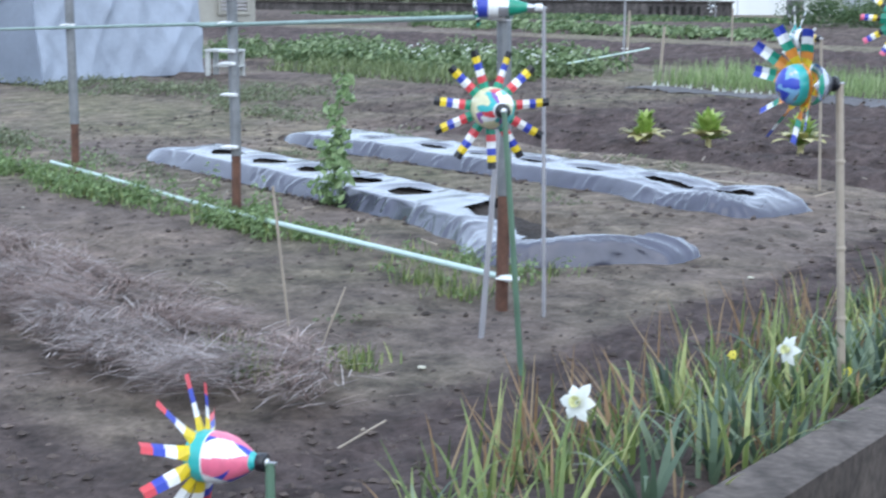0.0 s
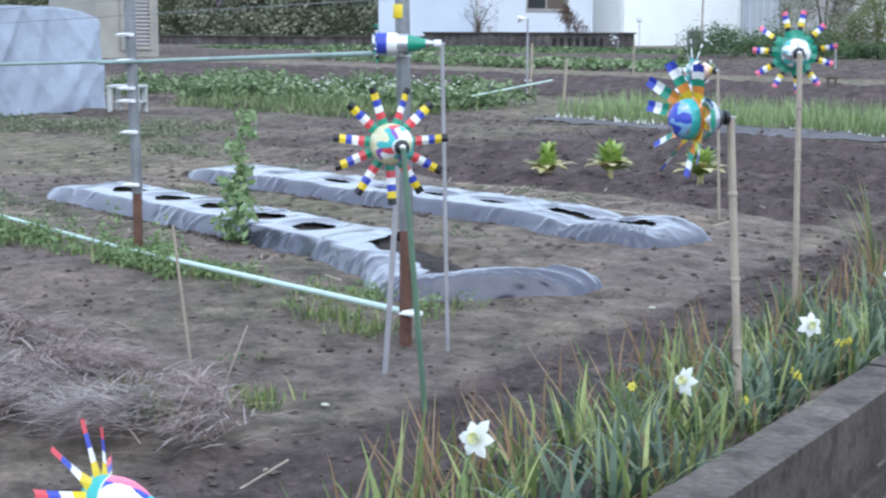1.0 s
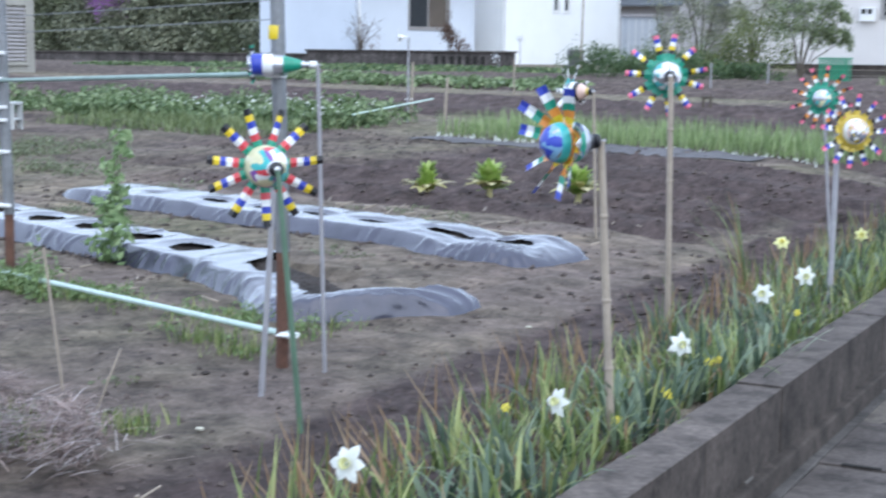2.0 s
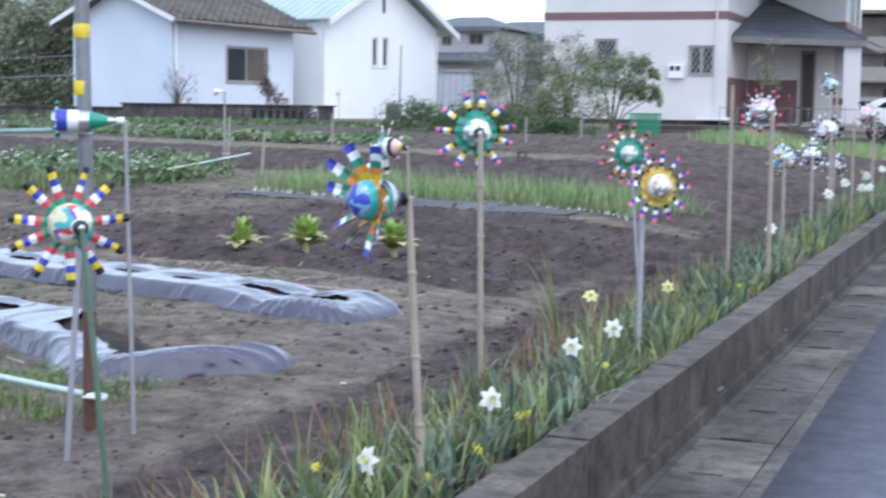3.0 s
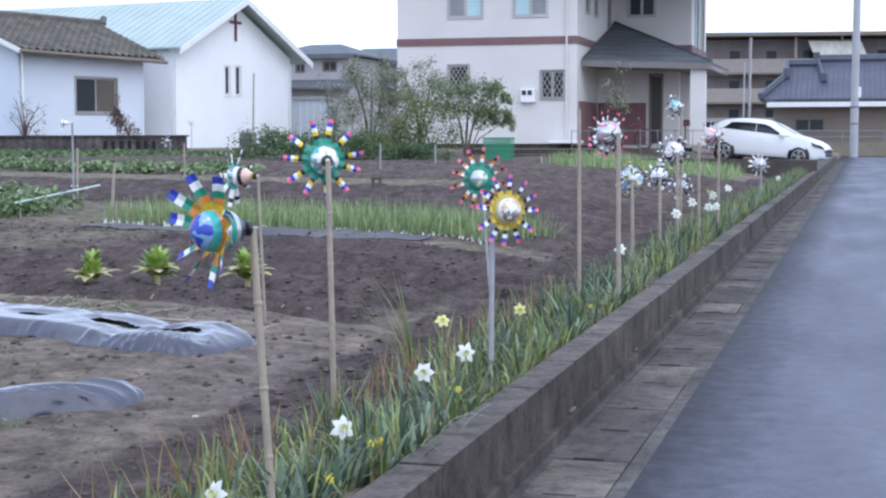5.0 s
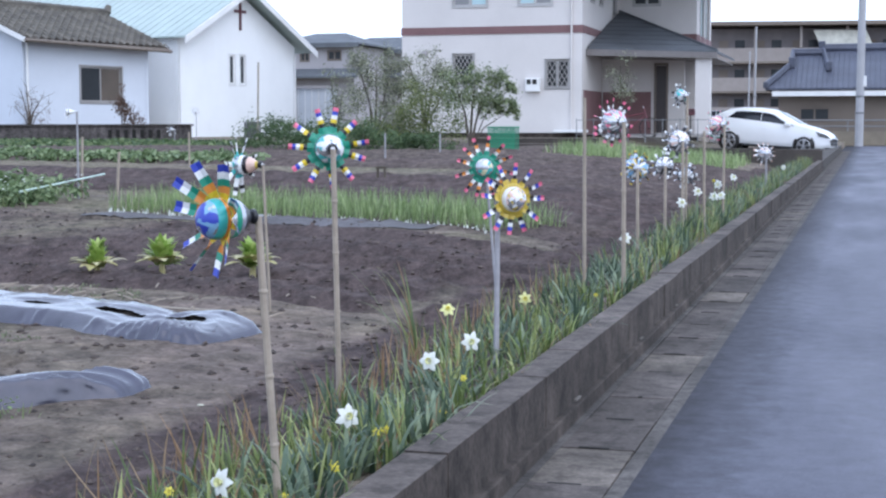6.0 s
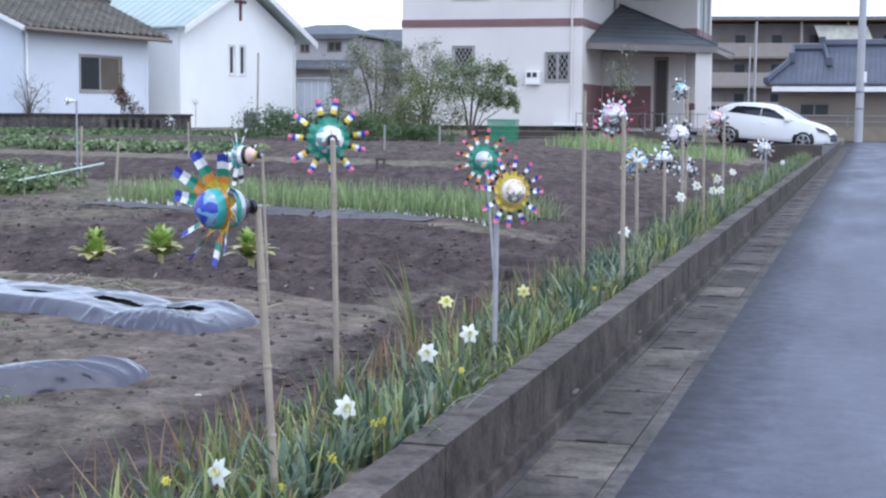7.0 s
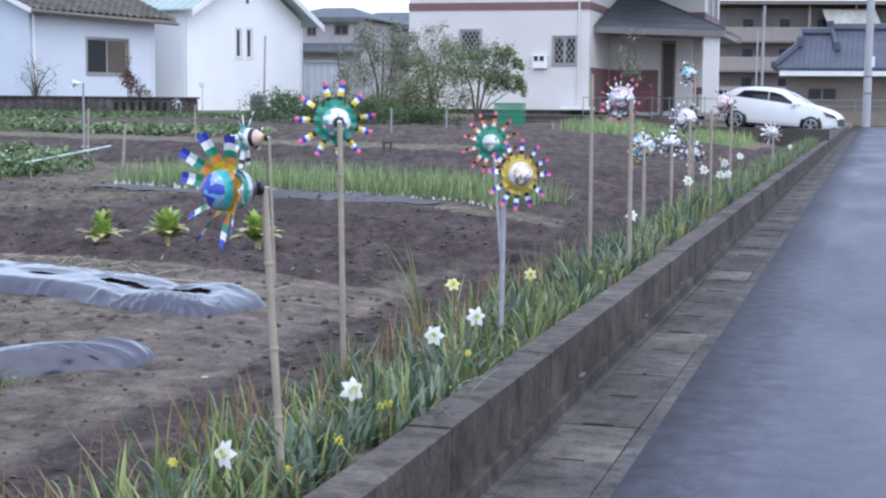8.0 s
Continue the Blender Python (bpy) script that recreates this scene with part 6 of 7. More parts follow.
def vegetable_rows():
    r = random.Random(17)
    verts, faces, wv, wf = [], [], [], []
    for _ in range(620):
        u = r.uniform(-17.5, -11.2)
        v = r.uniform(10.4, 12.4)
        p = garden(u, v)
        g = grounded(p.x, p.y)
        if r.random() > 0.75 + mnoise.noise((u, v, 0)):
            continue
        k = 0.8 + 0.9 * mnoise.noise((u * 1.1, v * 1.3, 9))
        clump(verts, faces, (p.x, p.y, g + 0.09 * k), (0.2, 0.16, 0.19 * k), 36, r.uniform(0.06, 0.11), r, 0.2)
        if r.random() < 0.09 and u > -14.0:
            for _ in range(7):
                leaf(wv, wf, (p.x + r.gauss(0, 0.1), p.y + r.gauss(0, 0.1), g + r.uniform(0.16, 0.26)), (0, -0.4, 1), 0.04, r, 0.8)
    for _ in range(420):
        u, v = r.uniform(-24, -14.6), r.uniform(19.5, 21)
        p = garden(u, v)
        k = 0.75 + 0.8 * mnoise.noise((u * 0.9, v * 1.4, 5)) - 0.45 * smooth(-17.0, -14.6, u)
        if k < 0.3:
            continue
        clump(verts, faces, (p.x, p.y, grounded(p.x, p.y) + 0.05 * k), (0.26, 0.22, 0.125 * k), 26, r.uniform(0.08, 0.17), r, 0.2)
    mesh_object("vegetable_leaves", verts, faces, VEG, "rows of leafy green vegetables", "vegetables")
    mesh_object("vegetable_blossom", wv, wf, PETAL_W, "small white blossoms over the vegetable rows", "blossom")
    # front edge: lighter weeds
    far_v, far_f = [], []
    for _ in range(1000):
        u, v = r.uniform(-37, -21.5), r.uniform(25.5, 33.0)
        p = garden(u, v)
        k = 0.75 + 0.9 * mnoise.noise((u * 0.8, v * 0.5, 15)) - 0.5 * smooth(-25.0, -21.5, u)
        if k > 0.3:
            clump(far_v, far_f, (p.x, p.y, grounded(p.x, p.y) + 0.03 * k), (0.34, 0.28, 0.075 * k), 20, r.uniform(0.12, 0.24), r, 0.2)
    mesh_object("far_vegetables", far_v, far_f, FARVEG, "broad-leaved green vegetables below the block wall", "vegetables")
    verts, faces = [], []
    for _ in range(5200):
        u, v = r.uniform(-14.6, -11.0), r.gauss(10.2, 0.3)
        if mnoise.noise((u * 1.4, v * 1.4, 31)) < -0.12 - 0.2 * smooth(-13.6, -12.4, u):
            continue
        p = garden(u, v)
        blade(verts, faces, (p.x, p.y, grounded(p.x, p.y) - 0.01), r.uniform(0, 6.28), r.uniform(0.05, 0.19), 0.013, abs(r.gauss(0.45, 0.5)), r.uniform(0.4, 1.6), 3)
    mesh_object("edge_weeds", verts, faces, YGRASS, "yellowish rough grass in front of the vegetable rows", "weeds")
    # rough grass by the far end of the lane side
    verts, faces = [], []
    for _ in range(2600):
        x, y = r.uniform(-6.4, -2.6), r.uniform(30, 35.6)
        blade(verts, faces, (x, y, grounded(x, y)), r.uniform(0, 6.28), r.uniform(0.12, 0.35), 0.02, abs(r.gauss(0, 0.4)), r.uniform(0, 0.9), 3)
    mesh_object("grass", verts, faces, ONION, "rough green grass at the garden's far end", "grass")


vegetable_rows()


def clods():
    r = random.Random(44)
    verts, faces = [], []
    shape = [(1, 0, 0.2), (0.3, 0.9, 0.1), (-0.9, 0.3, 0.2), (-0.2, -0.9, 0.15), (0.1, 0.1, 0.9), (0, 0, -0.5)]
    tri = [(0, 1, 4), (1, 2, 4), (2, 3, 4), (3, 0, 4), (1, 0, 5), (2, 1, 5), (3, 2, 5), (0, 3, 5)]
    n = 0
    while n < 15000:
        x, y = r.uniform(-8.5, -1.5), 1.4 + 11.6 * r.random() ** 1.3
        t = tilled_at(x, y)
        if r.random() > 0.22 + 0.78 * t or (Vector((x, y, 0)).dot(V) > 6.5 and r.random() < 0.55):
            continue
        s = r.choice((0.004, 0.005, 0.006, 0.008, 0.012, 0.016)) * (1.0 if y < 5 else 1.5)
        a = r.uniform(0, 6.28)
        z = grounded(x, y) + ground_relief(x, y, t)
        q = len(verts)
        for px, py, pz in shape:
            k = r.uniform(0.7, 1.3) * s
            verts.append((x + (px * math.cos(a) - py * math.sin(a)) * k, y + (px * math.sin(a) + py * math.cos(a)) * k, z + pz * k * 0.7))
        faces.extend(tuple(q + i for i in f) for f in tri)
        n += 1
    for k in range(1300):
        u = r.uniform(-8.0, -4.0)
        lane, edge = ((4.36 - 0.09 * (u + 5.0)), 0.31) if k % 2 else (5.68 - 0.03 * (u + 6.0), 0.31)
        if mnoise.noise((u * 2.1, k % 2, 4.0)) < 0.02:
            continue
        p = garden(u, lane - edge * (1 + 0.05 * mnoise.noise((u * 1.7, 3 if k % 2 else 6, 0))) + r.gauss(-0.02, 0.03))
        z0, s, a = grounded(p.x, p.y) + 0.002, r.uniform(0.004, 0.013), r.uniform(0, 6.28)
        q = len(verts)
        for px, py, pz in shape:
            k2 = r.uniform(0.7, 1.3) * s
            verts.append((p.x + (px * math.cos(a) - py * math.sin(a)) * k2, p.y + (px * math.sin(a) + py * math.cos(a)) * k2, z0 + pz * k2 * 0.8))
        faces.extend(tuple(q + i for i in f) for f in tri)
    mesh_object("soil_clods", verts, faces, CLOD, "crumbled clods lying on the garden soil", "soil")
    # dry stalks and pale chips lying about
    bm = bmesh.new()
    for k in range(70):
        u, v = r.uniform(-8.5, -4.2), r.uniform(5.9, 7.0) if k < 45 else r.uniform(3.6, 4.0)
        p = garden(u, v)
        if k < 26:
            p = Vector((r.uniform(-5.0, -3.6), 7.65 - 0.35 * r.random(), 0))
            p.y -= (p.x + 4.4) * 0.3
        a, ln = r.uniform(0, 3.14), r.uniform(0.03, 0.13)
        z = grounded(p.x, p.y) + 0.012
        rod(bm, (p.x, p.y, z), (p.x + ln * math.cos(a), p.y + ln * math.sin(a), z + r.uniform(0, 0.02)), 0.0045, 0.003, 5)
    tagged(part("dry_stalks", bm, BAMBOO), "dry plant stalks scattered on the soil", "dry stalks", kind="stuff")


clods()


def loose_sticks():
    for a, b, rad, mat, lab in (
        # raised to the film's height so that it shows in the camera's view
        (Vector((-3.44, 6.83, 0.158)), Vector((-2.98, 6.70, 0.146)), 0.0075, BAMBOO, "thin pale stick across the back of the film-covered row"),
        (Vector((-2.19, 2.46, 0.035)), Vector((-2.17, 2.61, 0.05)), 0.003, BAMBOO, "pale dry twig lying on the bank"),
        (Vector((-3.09, 3.31, 0.01)), Vector((-3.13, 3.28, 0.46)), 0.0045, BAMBOO, "thin leaning cane stuck in the soil"),
        (Vector((-2.89, 3.21, 0.01)), Vector((-2.83, 3.26, 0.19)), 0.0035, BAMBOO, "thin leaning cane stuck in the soil"),
        (Vector((-8.3, 13.5, 0.40)), Vector((-7.93, 14.6, 0.53)), 0.011, MINT, "pale green hoop rod lying over the vegetables"),
    ):
        stake("stick", a, b, rad, mat, lab)
    r = random.Random(2)
    for k, (x, y) in enumerate(((-2.46, 3.14), (-2.31, 4.93), (-5.73, 4.41), (-7.28, 8.62), (-6.61, 8.45), (-5.2, 3.9))):
        bm = bmesh.new()
        bmesh.ops.create_icosphere(bm, subdivisions=1, radius=0.006 + 0.005 * r.random(), matrix=Matrix.Diagonal((1.5, 1, 0.5, 1)))
        st = part("pebble", bm, PEBBLE, None, "small white pebble lying on the soil", "", "pebble", "pale pebbles")
        st.location = (x, y, grounded(x, y) + 0.008)


loose_sticks()


# ---- tarpaulin hut, stool and the plot behind ----
def tarp_hut():
    h = thing("tarpaulin_hut", (0, 0, 0), "garden hut wrapped in a creased silver-blue tarpaulin", "hut")
    bm = bmesh.new()
    A, B = Vector((-11.85, 9.5, 0)), Vector((-12.05, 11.95, 0))
    d = (B - A).normalized()
    nrm = Vector((d.y, -d.x, 0))
    n, mrow = 70, 30
    z0, z1 = 0.17, 1.30
    grid = []
    for i in range(n + 1):
        f = i / n
        line = []
        for j in range(mrow + 1):
            g = j / mrow
            p = A + (B - A) * f
            slant = f * 4.2 - g * 1.5
            crease = (1 - abs(mnoise.noise((slant * 0.9, g * 0.7, 3.0))) * 2) ** 3 + 0.5 * (1 - abs(mnoise.noise((f * 4.5 + g * 1.6, g * 0.9, 9.0))) * 2) ** 5
            wob = 0.03 * mnoise.noise((f * 3, g * 1.6, 0)) + 0.034 * crease + 0.016 * mnoise.noise((f * 14, g * 5, 4))
            lean = -0.12 * g
            p = p + nrm * (wob + lean)
            z = z0 + (z1 - z0) * g - (0.12 * max(0, g - 0.85) / 0.15 * (abs(f - 0.5) * 2) ** 4)
            line.append(bm.verts.new((p.x, p.y, z)))
        grid.append(line)
    for i in range(n):
        for j in range(mrow):
            bm.faces.new((grid[i][j], grid[i + 1][j], grid[i + 1][j + 1], grid[i][j + 1]))
    C, D = B - nrm * 2.4, A - nrm * 2.4
    # the top and the far sides
    tops = [grid[i][mrow] for i in range(n + 1)]
    e0, e1 = bm.verts.new((D.x, D.y, z1 - 0.1)), bm.verts.new((C.x, C.y, z1 - 0.1))
    bm.faces.new([*tops, e1, e0])
    g0, g1 = bm.verts.new((D.x, D.y, z0)), bm.verts.new((C.x, C.y, z0))
    bm.faces.new([grid[n][j] for j in range(mrow + 1)] + [e1, g1])
    bm.faces.new([e0] + [grid[0][j] for j in range(mrow, -1, -1)] + [g0])
    bm.faces.new((g0, g1, e1, e0))
    part("tarpaulin", bm, TARP, h, "creased silver-blue sheet", smooth=True)
    # near-black base: the shaded gap below the sheet is put into its colour
    bm = bmesh.new()
    box(bm, (A + B) / 2 - nrm * 1.1 + Vector((0, 0, 0.14)), (2.3, 2.35, 0.1), math.degrees(math.atan2(nrm.y, nrm.x)))
    part("base", bm, SLOT, h)


tarp_hut()


def stool():
    x, y = -11.3, 11.5
    st = thing("stool", (x, y, grounded(x, y)), "small white plastic stool beside the tarpaulin hut", "stool", rz=20)
    bm = bmesh.new()
    box(bm, (0, 0, 0.28), (0.36, 0.26, 0.03), bevel=0.008)
    part("seat", bm, STOOL, st)
    bm = bmesh.new()
    box(bm, (0.04, 0, 0.12), (0.3, 0.2, 0.02), bevel=0.006)
    part("shelf", bm, STOOL, st)
    for sx in (-0.15, 0.15):
        for sy in (-0.1, 0.1):
            bm = bmesh.new()
            box(bm, (sx, sy, 0.133), (0.05, 0.04, 0.266), bevel=0.006)
            part("leg", bm, STOOL, st)


stool()


def louvred_shed():
    o = Vector((-24.25, 23.9, 0))
    sh = thing("shed", (0, 0, 0), "beige shed with a louvred panel behind the hut", "shed")
    paint = surface("dull_beige_sheet", (0.34, 0.325, 0.29), 0.7, vary=0.2, big=1.5)
    g = grounded(o.x, o.y)
    a, b = o - U * 2.0, o + U * 0.0
    up, foot = Vector((0, 0, 2.3)), Vector((0, 0, g - 0.1))
    bm = bmesh.new()
    slab(bm, [a + foot, b + foot, b + up, a + up], V * 1.6)
    part("body", bm, paint, sh)
    for k in range(14):
        bm = bmesh.new()
        box(bm, b + V * 1.0 + U * 0.03 + Vector((0, 0, 0.78 + 0.085 * k)), (0.05, 0.7, 0.045), math.degrees(GA))
        part("louvre", bm, GREYWALL, sh)
    bm = bmesh.new()
    for dv, w, z, hh in ((0.62, 0.07, 1.35, 1.4), (1.38, 0.07, 1.35, 1.4), (1.0, 0.7, 0.69, 0.07), (1.0, 0.7, 2.0, 0.07)):
        box(bm, b + V * dv + U * 0.035 + Vector((0, 0, z)), (0.07, w, hh), math.degrees(GA))
    part("louvre_frame", bm, paint, sh)


louvred_shed()


# ---- trees and shrubs ----
def tree(name, at, label, limbs, clumps, size, mat, seed, count=120, trunk=0.05):
    """limbs: (to, radius) from the base; clumps: (centre, radii). All relative to the base."""
    r = random.Random(seed)
    t = thing(name, at, label, "tree" if "tree" in name else "shrub")
    bm = bmesh.new()
    for to, rad in limbs:
        to = Vector(to)
        mid = Vector((to.x * 0.35, to.y * 0.35, to.z * 0.5)) + Vector((r.gauss(0, 0.03), r.gauss(0, 0.03), 0))
        rod(bm, (r.gauss(0, trunk * 0.5), r.gauss(0, trunk * 0.5), -0.05), mid, rad, rad * 0.75, 7)
        rod(bm, mid, to, rad * 0.75, rad * 0.25, 6)
        for _ in range(4):
            f = r.uniform(0.45, 0.95)
            q = mid + (to - mid) * f
            rod(bm, q, q + Vector((r.gauss(0, 0.22), r.gauss(0, 0.2), r.uniform(0.1, 0.35))), rad * 0.28, rad * 0.1, 5)
    part("trunk", bm, BARK, t)
    verts, faces = [], []
    for c, rad in clumps:
        for _ in range(11):
            # a spray of leaves, thinning outwards
            d = Vector([max(-1.1, min(1.1, r.gauss(0, 0.5))) * q for q in rad])
            tilt = Vector((r.gauss(0, 0.5), r.gauss(0, 0.5), 0.8)).normalized() * 0.26 * max(rad)
            for _ in range(count // 11):
                off = tilt * r.uniform(-1, 1) + Vector([r.gauss(0, 0.23) * q for q in rad])
                leaf(verts, faces, Vector(c) + d + off, off.normalized() + Vector((r.gauss(0, 0.7), r.gauss(0, 0.7), 0.5 + r.gauss(0, 0.5))), size * r.uniform(0.6, 1.3), r)
    mesh_object("crown", verts, faces, mat, "", "", kind="", parent=t)
    return t


tree("olive_tree", (-12.0, 36.0, 0.56), "loose grey-green young tree with several stems", [((-0.45, 0, 2.1), 0.03), ((0.05, 0.1, 2.0), 0.03), ((0.5, -0.1, 1.9), 0.025), ((-0.2, 0, 1.5), 0.025), ((0.75, 0, 1.3), 0.02)],
     [((-0.5, 0, 2.1), (0.3, 0.3, 0.35)), ((-0.15, 0, 1.9), (0.4, 0.3, 0.4)), ((0.35, 0, 1.9), (0.45, 0.3, 0.45)), ((-0.5, 0, 1.5), (0.45, 0.3, 0.4)), ((0.15, 0, 1.5), (0.5, 0.3, 0.45)), ((0.6, 0, 1.4), (0.35, 0.3, 0.4)), ((-0.35, 0, 1.05), (0.45, 0.3, 0.3)), ((0.4, 0, 1.0), (0.4, 0.3, 0.3))], 0.055, OLIVE, 1, 760)
tree("thin_tree", (-13.2, 36.6, 0.56), "thin young tree before the far houses", [((-0.15, 0, 1.7), 0.02), ((0.15, 0, 1.3), 0.018)],
     [((-0.12, 0, 1.55), (0.25, 0.3, 0.4)), ((0.1, 0, 1.1), (0.3, 0.3, 0.35)), ((-0.05, 0, 0.75), (0.3, 0.3, 0.25))], 0.055, OLIVE, 11, 420)
tree("olive_tree", (-10.75, 36.3, 0.56), "loose grey-green tree beside a round bush", [((-0.4, 0, 2.0), 0.035), ((0.3, 0.1, 2.0), 0.03), ((0.1, -0.1, 1.6), 0.03), ((0.6, 0, 1.5), 0.025)],
     [((-0.45, 0, 1.95), (0.35, 0.3, 0.4)), ((0.35, 0, 1.9), (0.4, 0.3, 0.4)), ((-0.05, 0, 1.6), (0.5, 0.3, 0.45)), ((0.5, 0, 1.5), (0.35, 0.3, 0.4)), ((-0.4, 0, 1.3), (0.45, 0.3, 0.4)), ((0.15, 0, 1.1), (0.5, 0.3, 0.35))], 0.055, OLIVE, 2, 900)
tree("round_bush", (-10.3, 34.6, 0.56), "dense green bush in front of the house", [((0, 0, 0.5), 0.03)],
     [((-0.35, 0, 0.35), (0.7, 0.5, 0.5)), ((0.3, 0, 0.35), (0.7, 0.5, 0.5)), ((0, 0, 0.7), (0.7, 0.5, 0.5)), ((0.05, 0, 1.05), (0.5, 0.5, 0.4)), ((-0.85, 0, 0.3), (0.6, 0.4, 0.4))], 0.05, SHRUB, 3, 2000)
tree("low_bush", (-12.1, 35.4, 0.56), "low green bush under the olive tree", [((0, 0, 0.3), 0.02)],
     [((-0.9, 0, 0.25), (0.6, 0.4, 0.35)), ((-0.3, 0, 0.3), (0.6, 0.4, 0.35)), ((0.4, 0, 0.3), (0.6, 0.4, 0.35)), ((-1.5, 0, 0.2), (0.5, 0.4, 0.3))], 0.065, FARVEG, 13, 900)
tree("low_hedge", (-9.9, 28.0, 0.55), "low dark green hedge in front of the young trees", [((-1.2, 0, 0.2), 0.02), ((0.4, 0, 0.2), 0.02), ((-0.4, 0, 0.2), 0.02)],
     [((-2.0 + 0.4 * k, 0.1 * math.sin(k * 2.0), 0.19 - 0.008 * k), (0.38, 0.3, 0.36 - 0.014 * k + 0.05 * math.sin(k * 1.3))) for k in range(11)], 0.06, HEDGE, 14, 760)
tree("citrus_tree", (-8.95, 34.0, 0.56), "small dense tree with bare lower stems", [((-0.4, 0, 1.5), 0.03), ((0.1, 0, 1.5), 0.035), ((0.6, 0, 1.5), 0.03), ((0.98, 0, 0.85), 0.018), ((0.3, 0, 1.2), 0.025), ((0.95, 0, 1.35), 0.016)],
     [((-0.42, 0, 1.5), (0.38, 0.3, 0.36)), ((-0.35, 0, 1.1), (0.32, 0.3, 0.34)), ((0.08, 0, 1.25), (0.36, 0.3, 0.38)), ((0.28, 0, 1.58), (0.24, 0.25, 0.26)), ((0.62, 0, 1.6), (0.22, 0.25, 0.28)), ((0.55, 0, 1.2), (0.42, 0.3, 0.34)), ((0.25, 0, 0.9), (0.5, 0.3, 0.24)), ((0.75, 0, 0.95), (0.26, 0.25, 0.2)), ((1.0, 0, 0.9), (0.14, 0.15, 0.22)), ((0.98, 0, 1.38), (0.12, 0.12, 0.14))], 0.06, BUSH, 4, 760)
tree("hedge_bush", (-14.6, 38.0, 0.56), "low green hedge beside the chapel", [((0, 0, 0.3), 0.03)],
     [((-1.0, 0, 0.25), (0.55, 0.4, 0.26)), ((-0.2, 0, 0.3), (0.6, 0.4, 0.28)), ((0.7, 0, 0.28), (0.6, 0.4, 0.26)), ((1.5, 0, 0.2), (0.6, 0.4, 0.22))], 0.08, HEDGE, 5, 420)
tree("bare_shrub", (-25.2, 41.7, 0.95), "thin half-bare brown shrub against the white wall", [((-0.3, 0, 1.2), 0.028), ((-0.1, 0, 1.35), 0.028), ((0.5, 0, 1.05), 0.026), ((-0.55, 0, 0.7), 0.022), ((0.3, 0, 0.8), 0.022), ((0.75, 0, 0.8), 0.02), ((0.1, 0, 0.95), 0.022)],
     [((-0.1, 0, 0.7), (0.45, 0.2, 0.4)), ((0.2, 0, 0.4), (0.4, 0.2, 0.3))], 0.05, BROWNLEAF, 6, 260)
tree("brown_shrub", (-21.9, 41.5, 0.95), "withered brown shrub below the window", [((-0.1, 0, 1.1), 0.02), ((0.3, 0, 0.7), 0.018)],
     [((-0.05, 0, 0.85), (0.16, 0.15, 0.35)), ((0.1, 0, 0.5), (0.26, 0.2, 0.35)), ((0.3, 0, 0.22), (0.32, 0.2, 0.22))], 0.07, BROWNLEAF, 7, 460)
tree("small_tree", (-7.9, 49.4, 0.6), "thin young tree by the porch", [((0.0, 0, 2.4), 0.03), ((0.3, 0, 2.1), 0.02), ((-0.3, 0, 1.9), 0.02)],
     [((0, 0, 2.1), (0.5, 0.3, 0.5)), ((0.1, 0, 1.4), (0.4, 0.3, 0.3))], 0.08, OLIVE, 8, 300)


def back_hedge():
    """The overgrown shrubs that stand behind the dark wall."""
    r = random.Random(77)
    for k in range(32):
        u = -78 + 1.2 * k
        p = garden(u + r.gauss(0, 0.3), 37.2 + r.uniform(0, 2.5))
        hgt = r.uniform(3.2, 4.6)
        tree("hedge_shrub", (p.x, p.y, 0.6), "overgrown grey-green shrub behind the dark wall", [((r.gauss(0, 0.4), 0, hgt * 0.8), 0.05), ((r.gauss(0, 0.6), 0, hgt * 0.7), 0.04), ((r.gauss(0, 0.6), 0, hgt * 0.9), 0.04)],
             [((r.gauss(0, 0.5), 0, hgt * f), (1.4, 0.8, hgt * 0.17)) for f in (0.12, 0.28, 0.44, 0.6, 0.76, 0.92)], 0.17, OLIVE if k % 3 else FADED, 100 + k, 1350)
    for k in range(14):
        p = garden(-78 + 2.1 * k, 40.6 + r.uniform(0, 1.0))
        hgt = r.uniform(4.2, 5.2)
        tree("hedge_shrub", (p.x, p.y, 0.6), "tall dark shrub in the back row of the hedge", [((0, 0, hgt * 0.8), 0.05)],
             [((r.gauss(0, 0.4), 0, hgt * f), (1.7, 0.7, hgt * 0.2)) for f in (0.15, 0.35, 0.55, 0.75, 0.92)], 0.36, FADED, 300 + k, 420)
    p = garden(-49.5, 36.6)
    tree("blossom_shrub", (p.x, p.y, 1.4), "shrub with purple blossom above the dark wall", [((0, 0, 1.5), 0.04)], [((0, 0, 1.7), (1.1, 0.5, 0.6)), ((-0.8, 0, 1.4), (0.8, 0.5, 0.5))], 0.09, PURPLE, 55, 700)


back_hedge()


# ---- things in the far garden ----
def seat_block():
    st = thing("wooden_stool", (-6.0, 18.3, grounded(-6.0, 18.3)), "tiny brown wooden stool standing on the soil", "stool", rz=15)
    bm = bmesh.new()
    box(bm, (0, 0, 0.17), (0.14, 0.12, 0.03), bevel=0.006)
    part("seat", bm, BARK, st)
    for sx in (-0.045, 0.045):
        bm = bmesh.new()
        box(bm, (sx, 0, 0.075), (0.03, 0.1, 0.16), bevel=0.004)
        part("leg", bm, BARK, st)


seat_block()


